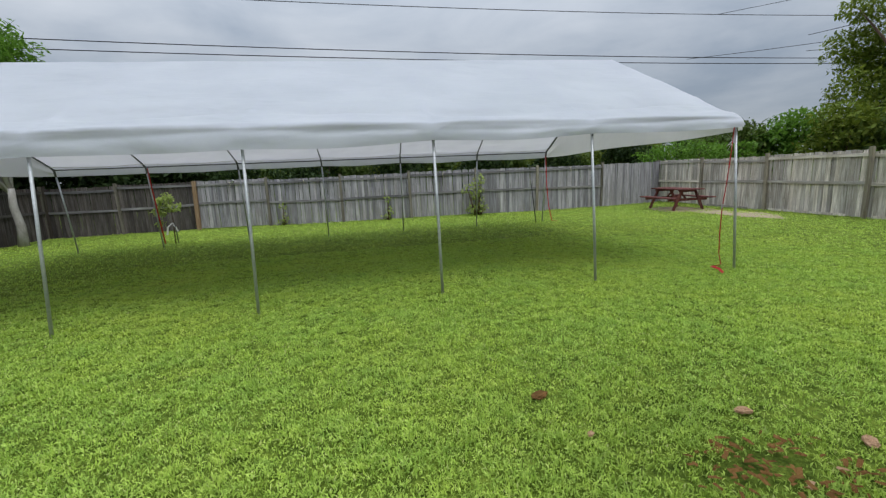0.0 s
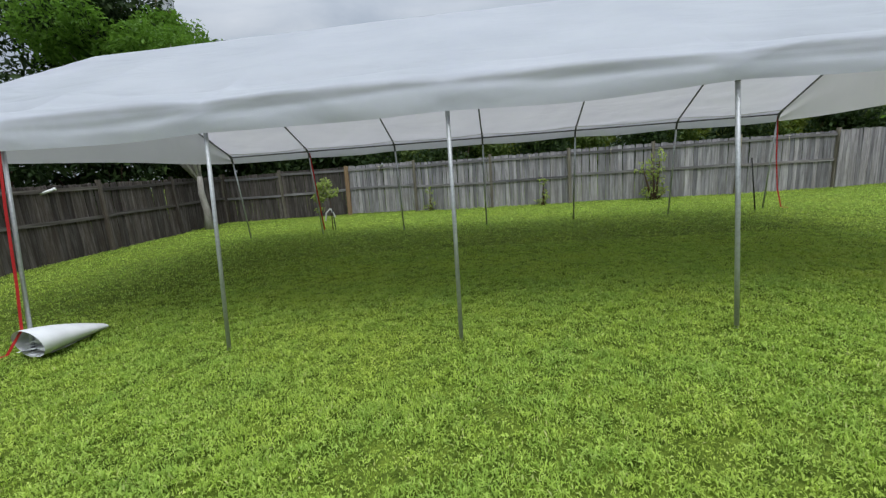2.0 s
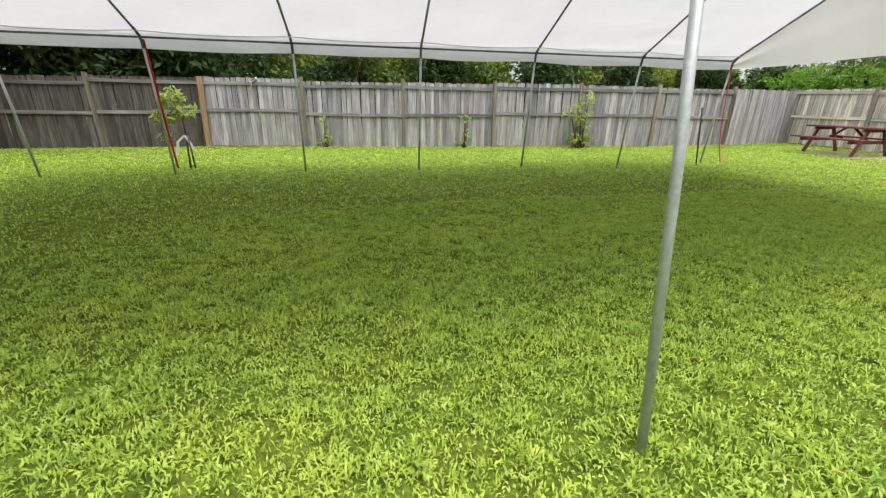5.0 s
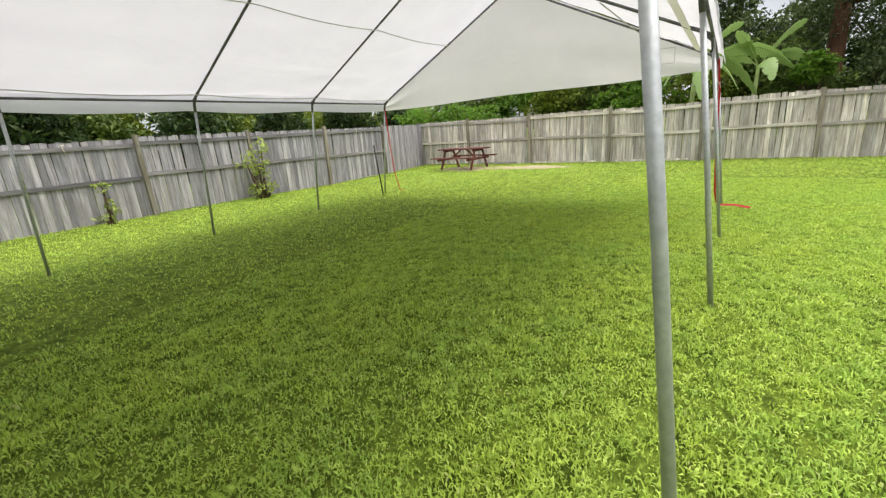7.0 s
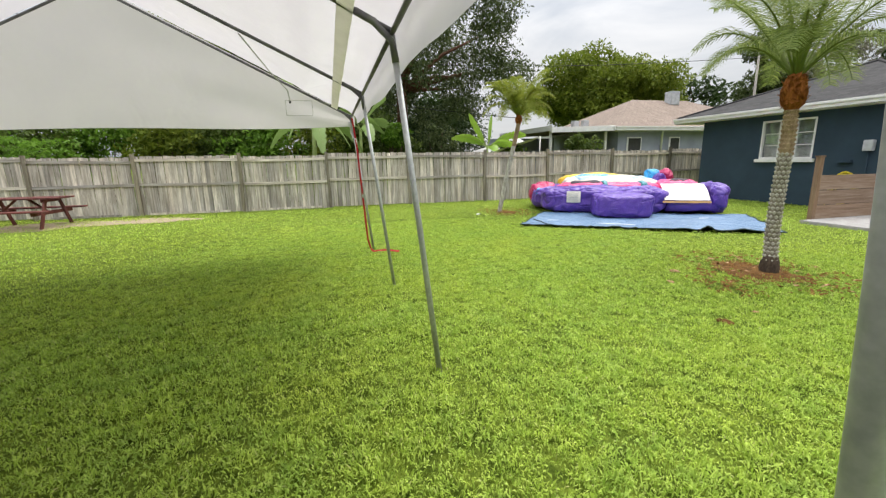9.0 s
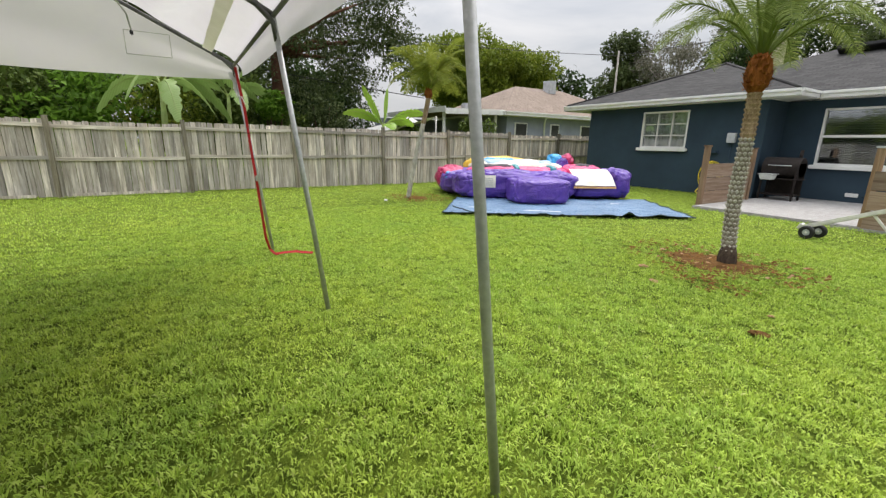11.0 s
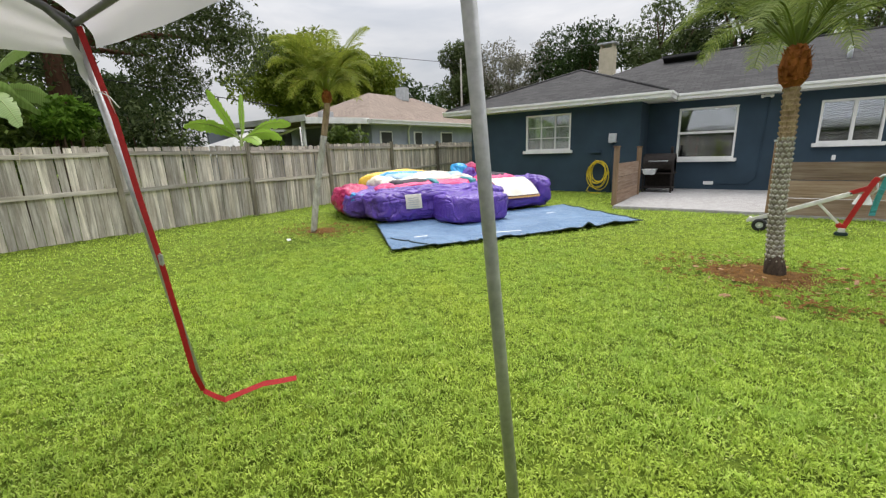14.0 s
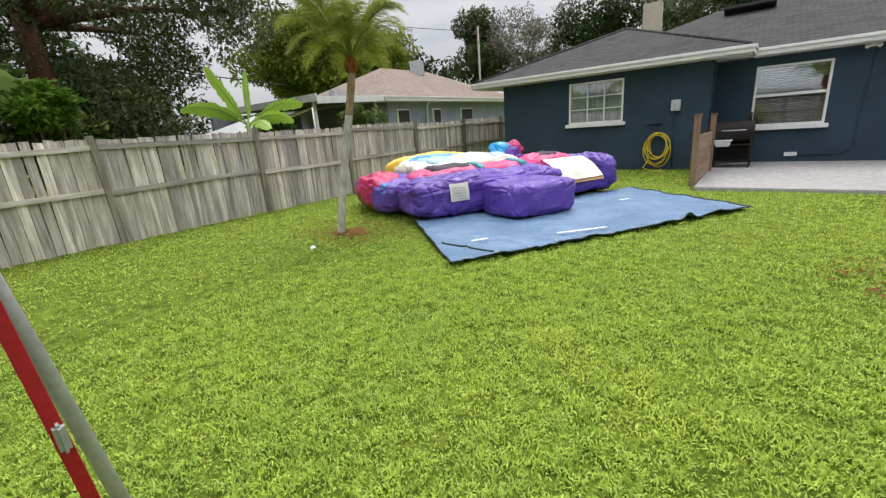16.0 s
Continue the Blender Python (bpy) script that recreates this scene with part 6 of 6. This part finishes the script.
build_tree("bare pale-twigged tree beyond the roofs", (19.0, -27, 0), 10.5, 0.3,
           cloud_blobs((0, 0, 7.0), (3.6, 3.6, 2.9), 40, 1.1, 96), 13000, 0.11, M_LEAF_PALE, M_BARK_PALE, 96, 0.4)
for k, (x, y, h) in enumerate(((14.0, -29, 12.0), (8.5, -31, 12.5), (3.0, -30, 13.5), (-3.0, -31, 13.0), (-9.0, -29, 12.0), (-15, -26, 12))):
    build_tree("tall leafy tree rising behind the house", (x, y, 0), h, 0.35,
               cloud_blobs((0, 0, h * 0.6), (3.4, 3.2, h * 0.30), 34, 1.35, 440 + k), 14000, 0.15, M_LEAF_OAK if k % 2 else M_LEAF_DARK, M_BARK, 440 + k, 0.4)
for k, (x, y) in enumerate(((36, 4), (38, 14), (31, 14.5), (42, -4), (40, -24), (33, -30), (-22, -2), (-22, 8), (-24, -14))):
    build_tree("distant broad tree beyond the gardens", (x, y, 0), 9, 0.3,
               cloud_blobs((0, 0, 5.2), (4.2, 4.4, 2.9), 30, 1.5, 470 + k), 4200, 0.28, (M_LEAF_OAK, M_LEAF_DARK)[k % 2], M_BARK, 470 + k, 0.35)


# ---- neighbouring house ----
def build_neighbour():
    e = thing("house", "pale grey neighbouring bungalow with tan shingle roof and flat carport", "house")
    x0, x1, y0, y1, ez = 17.0, 25.2, -20.3, -8.0, 3.05
    rx, rz = (x0 + x1) / 2, 4.95
    part("wall", box_bm(x1 - x0 - 1.2, y1 - y0 - 1.2, 3.0, pose((x0 + x1) / 2, (y0 + y1) / 2, 1.5)), M_WALL_GREY, e)
    a, b = (rx, y1 - 4.1, rz), (rx, y0 + 4.1, rz)
    roof_slab(e, [(x0, y0, ez), (x0, y1, ez), a, b], M_SHINGLE_TAN)
    roof_slab(e, [(x1, y1, ez), (x1, y0, ez), b, a], M_SHINGLE_TAN)
    roof_slab(e, [(x0, y1, ez), (x1, y1, ez), a], M_SHINGLE_TAN)
    roof_slab(e, [(x1, y0, ez), (x0, y0, ez), b], M_SHINGLE_TAN)
    fascia(e, (x0 - 0.02, y1, ez), (x0 - 0.02, y0, ez), 0.2)
    fascia(e, (x1, y1 + 0.02, ez), (x0, y1 + 0.02, ez), 0.2)
    part("soffit", box_bm(0.7, y1 - y0, 0.02, pose(x0 + 0.36, (y0 + y1) / 2, ez - 0.2)), M_SOFFIT, e)
    part("carport_roof", box_bm(6.6, 3.6, 0.12, pose(20.5, -6.3, 2.98, -1.5, 0, 0), 0.02), M_SHINGLE_TAN, e, "low flat carport roof")
    part("carport_fascia", box_bm(0.05, 3.7, 0.26, pose(17.18, -6.3, 2.93, -1.5, 0, 0), 0.008), M_WHITE, e)
    part("carport_fascia", box_bm(6.6, 0.05, 0.26, pose(20.5, -4.48, 2.98), 0.008), M_WHITE, e)
    for y in (-4.7, -6.3, -7.9):
        part("carport_post", box_bm(0.12, 0.12, 2.9, pose(17.7, y, 1.45), 0.01), M_WHITE, e)
    part("carport_wall", box_bm(0.15, 4.6, 2.8, pose(23.6, -5.9, 1.4)), M_WALL_GREY, e)
    for y, w in ((-9.6, 0.9), (-12.2, 0.7), (-15.0, 1.2)):
        win = new("window")
        win.parent = e
        part("window_frame", box_bm(0.08, w, 1.0, pose(x0 + 0.58, y, 2.05), 0.01), M_WHITE, win)
        part("pane", box_bm(0.02, w - 0.14, 0.86, pose(x0 + 0.53, y, 2.05)), M_ROOM, win)
    tube("downpipe", [(x0 + 0.02, -11.0, 2.95), (x0 + 0.2, -11.05, 2.75), (x0 + 0.5, -11.3, 2.6), (x0 + 0.52, -11.3, 0.3)], 0.05, M_WHITE, e, 8)
    part("chimney", box_bm(0.6, 0.6, 0.8, pose(20.6, -14.6, 5.0), 0.02), M_GREYBOX, e, "squat metal chimney box")
    part("roof_vent", box_bm(0.35, 0.35, 0.5, pose(19.2, -7.0, 3.25), 0.03), M_GREYBOX, e)
    part("roof_vent", box_bm(0.35, 0.35, 0.5, pose(20.4, -8.4, 3.4), 0.03), M_GREYBOX, e)


build_neighbour()
aw = thing("shade_sail", "white cloth shade stretched in the neighbouring garden", "shade sail")


def sail(u, v):
    return (15.6 + 2.4 * u, -0.4 - 2.6 * v, 1.75 + 0.75 * v - 0.25 * math.sin(math.pi * u) + 0.1 * u)


part("sail", grid_mesh("sail", 16, 16, sail, M_WHITE), M_WHITE, aw)
for u, v in ((0, 0), (1, 0), (0, 1), (1, 1)):
    p = sail(u, v)
    tube("pole", [(p[0], p[1], -0.05), p], 0.025, M_WHITEPAINT, aw, 8)


# ---- wires and pole ----
def build_lines():
    pole = thing("utility_pole", "tall wooden utility pole with grey transformer behind the fence", "utility pole", (-17.4, 24.0, 0))
    tube("shaft", [(0, 0, -0.3), (0, 0, 6), (0.05, 0, 12.3)], [0.16, 0.14, 0.11], M_BARK, pole, 12)
    bm = bmesh.new()
    bmesh.ops.create_cone(bm, cap_ends=True, segments=18, radius1=0.28, radius2=0.28, depth=0.95, matrix=pose(0.62, -0.1, 10.7))
    bmesh.ops.bevel(bm, geom=bm.edges[:], offset=0.03, segments=2, affect="EDGES")
    part("transformer", bm, M_GREYBOX, pole, "grey cylindrical transformer")
    part("crossarm", box_bm(0.1, 2.0, 0.12, pose(0, 0, 11.6), 0.01), M_BARK, pole)
    part("bracket", box_bm(0.5, 0.08, 0.3, pose(0.3, -0.05, 10.7), 0.01), M_STEEL, pole)
    tube("lead", [(0.62, -0.1, 11.2), (0.9, -0.1, 11.3), (1.0, -0.1, 10.6), (0.9, -0.05, 10.2)], 0.012, M_WIRE, pole, 6)
    far = thing("utility_pole", "distant wooden utility pole carrying the wires", "utility pole", (48.0, 24.0, 0))
    tube("shaft", [(0, 0, -0.3), (0, 0, 12.3)], [0.16, 0.11], M_BARK, far, 12)
    far2 = thing("utility_pole", "thin distant utility pole above the roofs", "utility pole", (19.3, -19.5, 0))
    tube("shaft", [(0, 0, -0.3), (0, 0, 7.6)], [0.08, 0.06], M_BARK_PALE, far2, 10)
    for z0, z1, sag, r in ((10.85, 11.3, 0.55, 0.02), (8.75, 8.4, 0.45, 0.024), (8.3, 8.05, 0.4, 0.024)):
        pts = []
        for i in range(41):
            f = i / 40
            pts.append((-17.4 + 65.4 * f, 24.0, z0 + (z1 - z0) * f - sag * 4 * f * (1 - f)))
        ob = tube("overhead_wire", pts, r, M_WIRE, None, 5)
        tagged(ob, "black overhead power cable strung between poles", "cable", "overhead wires")
        pts = [(-17.4 - 60 * i / 20, 24 - 4 * i / 20, z0 - 0.4 * math.sin(math.pi * i / 20)) for i in range(21)]
        ob = tube("overhead_wire", pts, r, M_WIRE, None, 5)
        tagged(ob, "black overhead power cable strung between poles", "cable", "overhead wires")
    for a, b, sag in (((22.0, 24.0, 10.6), (40.0, 12.0, 12.4), 0.3), ((20.0, 24.0, 8.0), (40, 16, 9.6), 0.3), ((19.3, -19.5, 7.3), (24.0, 20.0, 8.2), 1.1), ((19.3, -19.5, 7.3), (-30.0, -26.0, 9.2), 0.6), ((17.5, -3.5, 3.4), (24.0, 20.0, 7.4), 0.4)):
        pts = [Vector(a).lerp(Vector(b), i / 24) - Vector((0, 0, sag * math.sin(math.pi * i / 24))) for i in range(25)]
        ob = tube("overhead_wire", pts, 0.016, M_WIRE, None, 5)
        tagged(ob, "thin black service cable running to a house", "cable", "overhead wires")


build_lines()


# ---- soil, chips and small litter ----
def soil_patch(name, label, x, y, rx, ry, mat, seed, h=0.02):
    rnd = random.Random(seed)

    def fn(u, v):
        a = 2 * math.pi * u
        k = 1 + 0.50 * wob(math.cos(a) * 1.5 + seed, math.sin(a) * 1.5, seed) + 0.12 * wob(math.cos(a) * 5, math.sin(a) * 5 + seed, seed)
        px, py = x + rx * k * v * math.cos(a), y + ry * k * v * math.sin(a)
        return (px, py, lawn_height(px, py) - 0.012 + h * (1 - v ** 3) + 0.012 * wob(px, py, seed, 9) * (1 - v ** 2))
    ob = part(name, grid_mesh(name, 56, 14, fn, mat), mat)
    tagged(ob, label, "soil", kind="structure")


def scatter_chips(name, label, x, y, rx, ry, count, size, mat, seed):
    rng = np.random.default_rng(seed)
    verts, tris = [], []
    for k in range(count):
        a, q = rng.uniform(0, 6.283), rng.random() ** 0.6
        px, py = x + rx * q * math.cos(a), y + ry * q * math.sin(a)
        s = size * rng.uniform(0.4, 1.3)
        m = pose(px, py, lawn_height(px, py) + 0.012 + 0.01 * rng.random(), rng.uniform(-25, 25), rng.uniform(-25, 25), rng.uniform(0, 360))
        n = len(verts)
        for c in ((-1, -0.4, 0), (1, -0.3, 0.1), (0.8, 0.4, 0), (-0.9, 0.35, 0.1), (0, 0, 0.35)):
            verts.append(m @ Vector((c[0] * s, c[1] * s, c[2] * s)))
        tris += [(n, n + 1, n + 4), (n + 1, n + 2, n + 4), (n + 2, n + 3, n + 4), (n + 3, n, n + 4)]
    ob = part(name, raw_mesh(name, [tuple(v) for v in verts], tris, mat), mat)
    tagged(ob, label, "bark chips", kind="stuff")


soil_patch("mulch_ring", "red-brown mulch ring round the palm", 2.16, 0.88, 0.60, 0.46, M_MULCH, 1, 0.03)
soil_patch("mulch_ring", "thin brown soil round the slender palm", 9.35, 1.36, 0.36, 0.28, M_MULCH, 2, 0.012)
soil_patch("bare_soil", "bare sandy soil beside the picnic table", 11.5, 11.6, 0.75, 1.6, M_SAND, 3)
soil_patch("bare_soil", "worn soil beneath the picnic table", 11.4, 13.8, 0.9, 1.3, M_SAND, 4)
scatter_chips("bark_chips", "scattered red-brown bark chips round the palm", 2.15, 0.85, 1.25, 0.88, 380, 0.032, M_CHIP, 5)
scatter_chips("bark_chips", "scattered red-brown bark chips on grass", 1.75, 1.9, 0.5, 0.26, 80, 0.03, M_CHIP, 6)
scatter_chips("dry_leaves", "pale dry leaf litter near the palm", 2.2, 0.9, 1.2, 0.9, 40, 0.035, M_CHIP_TAN, 7)
scatter_chips("bark_chips", "brown chips round the slender palm", 9.38, 1.35, 1.1, 0.8, 220, 0.035, M_CHIP, 8)


def clod(x, y, r, mat, label, seed):
    rnd = random.Random(seed)
    bm = bmesh.new()
    bmesh.ops.create_icosphere(bm, subdivisions=3, radius=1)
    for v in bm.verts:
        k = 1 + 0.35 * noise.noise(v.co * 2.2 + Vector((seed, 0, 0))) + 0.18 * noise.noise(v.co * 6 + Vector((0, seed, 0)))
        v.co = Vector((v.co.x * r * 1.3 * k, v.co.y * r * 0.8 * k, max(-0.01, v.co.z * r * 0.42 * k)))
    ob = part("soil_clod", bm, mat)
    ob.matrix_basis = pose(x, y, lawn_height(x, y) + 0.005, 0, 0, rnd.uniform(0, 180))
    tagged(ob, label, "clod")


clod(0.87, 2.88, 0.053, M_MULCH, "brown soil clod lying on the lawn", 1)
clod(2.06, 2.36, 0.043, M_CHIP_TAN, "tan dry palm boot lying on the lawn", 2)
clod(2.46, 1.92, 0.046, M_CHIP_TAN, "pinkish tan clod lying on the lawn", 3)
clod(0.98, 2.38, 0.022, M_CHIP_TAN, "small tan clod on the lawn", 4)
clod(1.62, 2.12, 0.037, M_CHIP, "brown bark lump lying on the lawn", 5)
clod(9.1, 2.3, 0.05, M_WHITE, "small white scrap lying on the lawn", 6)


# ---- grass ----
def cell_noise(x, y, cell, seed):
    """Smooth value noise on a lattice of that cell size, from 0 to 1, for arrays."""
    table = np.random.default_rng(seed).random((128, 128))
    gx, gy = x / cell + 640.0, y / cell + 640.0
    ix, iy = np.floor(gx).astype(int), np.floor(gy).astype(int)
    fx, fy = gx - ix, gy - iy
    fx, fy = fx * fx * (3 - 2 * fx), fy * fy * (3 - 2 * fy)
    x0, x1, y0, y1 = ix % 128, (ix + 1) % 128, iy % 128, (iy + 1) % 128
    return (table[x0, y0] * (1 - fx) + table[x1, y0] * fx) * (1 - fy) + (table[x0, y1] * (1 - fx) + table[x1, y1] * fx) * fy


def build_grass(name, label, x0, x1, y0, y1, count, length, width, seed, keep=None):
    """Lawn blades: each a leaning tapered leaf, thick or thin on the ground in uneven tufts."""
    rng = np.random.default_rng(seed)
    x, y = rng.uniform(x0, x1, count), rng.uniform(y0, y1, count)
    clump = cell_noise(x, y, 0.45, 1)
    lump = 0.6 * cell_noise(x + 0.3 * y, y - 0.3 * x, 0.10, 2) + 0.4 * cell_noise(x - 0.6 * y, y + 0.6 * x, 0.052, 3)
    ok = rng.random(count) < np.clip(0.28 + 0.95 * (lump - 0.2) + 0.25 * (clump - 0.5), 0.12, 1.0)
    if keep is not None:
        ok &= keep(x, y)
    for cx, cy, rx, ry in ((2.16, 0.86, 0.82, 0.60), (9.35, 1.32, 0.75, 0.55), (1.75, 1.9, 0.34, 0.18)):
        d = ((x - cx) / rx) ** 2 + ((y - cy) / ry) ** 2
        ok &= d > rng.uniform(0.12, 1.7, count)
    # the tarp and the block on it
    c00, ax, ay = np.array([6.78, 2.06]), np.array([-2.9, -4.28]), np.array([2.42, -1.31])
    det = ax[0] * ay[1] - ax[1] * ay[0]
    px, py = x - c00[0], y - c00[1]
    u, v = (px * ay[1] - py * ay[0]) / det, (ax[0] * py - ax[1] * px) / det
    ok &= ~((u > 0.01) & (u < 0.99) & (v > 0.02) & (v < 0.98))
    ok &= ~((x > -3.2) & (x < 4.95) & (y < -4.0))
    ok &= ~(y < -7.5)
    x, y, clump, lump = x[ok], y[ok], clump[ok], lump[ok]
    n = len(x)
    yaw = rng.uniform(0, 2 * np.pi, n)
    L = length * rng.uniform(0.6, 1.15, n) * (0.85 + 0.3 * clump) * (0.55 + 0.9 * lump)
    W = width * rng.uniform(0.6, 1.4, n)
    lean = rng.uniform(0.15, 1.5, n)
    c, s = np.cos(yaw), np.sin(yaw)
    root = np.stack([x, y, -0.024 + 0.022 * lump + mound(x, y)], 1)
    d = np.stack([c, s, np.zeros(n)], 1)
    turn = yaw + rng.uniform(0.9, 2.2, n)
    w = np.stack([np.cos(turn), np.sin(turn), rng.uniform(-0.5, 0.5, n)], 1) * (W * 0.5)[:, None]
    upv = np.array([0, 0, 1.0])
    mid = root + d * (L * 0.45 * np.sin(lean * 0.6))[:, None] + upv * (L * 0.5 * np.cos(lean * 0.6))[:, None]
    tip = mid + d * (L * 0.55 * np.sin(lean * 1.4))[:, None] + upv * (L * 0.5 * np.cos(lean * 1.4))[:, None]
    verts = np.stack([root, mid + w, mid - w, tip], 1).reshape(-1, 3)
    i = np.arange(n)[:, None] * 4
    tris = np.concatenate([i + np.array([0, 1, 2]), i + np.array([2, 1, 3])], 1).reshape(-1, 3)
    ob = part(name, raw_mesh(name, verts, tris, M_GRASS), M_GRASS)
    tagged(ob, label, "grass", kind="stuff")


def near_walk(x, y):
    """The strip of lawn along which one walks."""
    d = np.full(len(x), 1e9)
    for (ax, ay), (bx, by) in (((-0.2, 1.2), (-2.9, 5.2)), ((-2.9, 5.2), (-2.3, 6.2)), ((-2.3, 6.2), (2.0, 6.7)), ((2.0, 6.7), (5.2, 4.2))):
        vx, vy = bx - ax, by - ay
        f = np.clip(((x - ax) * vx + (y - ay) * vy) / (vx * vx + vy * vy), 0, 1)
        d = np.minimum(d, np.hypot(x - ax - f * vx, y - ay - f * vy))
    return d < 1.9 + 2.6 * np.modf(np.abs(np.sin(x * 127.1 + y * 311.7)) * 4375.85)[0]


build_grass("grass", "short green lawn grass", -7.0, 8.5, -2.0, 10.0, 2050000, 0.042, 0.0088, 7, near_walk)
build_grass("grass", "short green lawn grass", -11.4, 13.0, -8.0, 17.6, 520000, 0.046, 0.0150, 8, lambda x, y: ~near_walk(x, y))

# ---- fences last: many alike pickets ----
build_fence("fence_right", "tall weathered grey-brown picket fence with posts and rails", RIGHT_POSTS, (-1, 0, 0), M_PICKET, 11)
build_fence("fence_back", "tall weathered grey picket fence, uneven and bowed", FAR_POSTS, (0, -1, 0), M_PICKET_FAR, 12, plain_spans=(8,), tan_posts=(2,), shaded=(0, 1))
build_fence("fence_left", "weathered picket fence with posts and rails, coloured dark for tree shade", LEFT_POSTS, (1, 0, 0), M_PICKET_LEFT, 13, post_mat=M_POST_SHADED)
build_rail_bits()


# ---- small things on the fences ----
def cord_scrap(x, y, z, drop, side, seed):
    rnd = random.Random(seed)
    e = thing("twine_scrap", "short pale twine scrap hanging from the fence rail", "twine", (x, y, z))
    s = Vector(side)
    a = Vector((-s.y, s.x, 0))
    pts = [s * 0.03, s * 0.04 + a * rnd.uniform(-0.03, 0.03) - Vector((0, 0, drop * 0.5)), s * 0.035 + a * rnd.uniform(-0.06, 0.06) - Vector((0, 0, drop))]
    tube("twine", pts, 0.008, M_CREAM, e, 6)
    tube("twine", [s * 0.03 - a * 0.03, s * 0.05, s * 0.03 + a * 0.04], 0.009, M_CREAM, e, 6)


for k in range(1, 10):
    (ax, ay), (bx, by) = RIGHT_POSTS[k], RIGHT_POSTS[k + 1]
    cord_scrap((ax + bx) / 2 - 0.06, (ay + by) / 2, 1.72, 0.22, (-1, 0, 0), k)
for k in (2, 3, 4, 5, 7):
    (ax, ay), (bx, by) = FAR_POSTS[k], FAR_POSTS[k + 1]
    cord_scrap((ax + bx) / 2, (ay + by) / 2 - 0.06, 1.72, 0.2, (0, -1, 0), 20 + k)


def pipe_offcut(label, a, b, r, mat):
    e = thing("pipe_offcut", label, "pipe", a)
    d = Vector(b) - Vector(a)
    tube("pipe", [(0, 0, 0), tuple(d)], r, mat, e, 12)
    tube("collar", [tuple(d * 0.86), tuple(d * 1.02)], r * 1.3, mat, e, 12)


pipe_offcut("short white plastic pipe end sticking out over the fence rail", (-11.46, 10.78, 1.60), (-11.24, 10.98, 1.70), 0.03, M_WHITE)
pipe_offcut("short grey metal pipe end on the fence top", (-5.12, 17.62, 1.70), (-4.98, 17.36, 1.80), 0.025, M_STEEL)
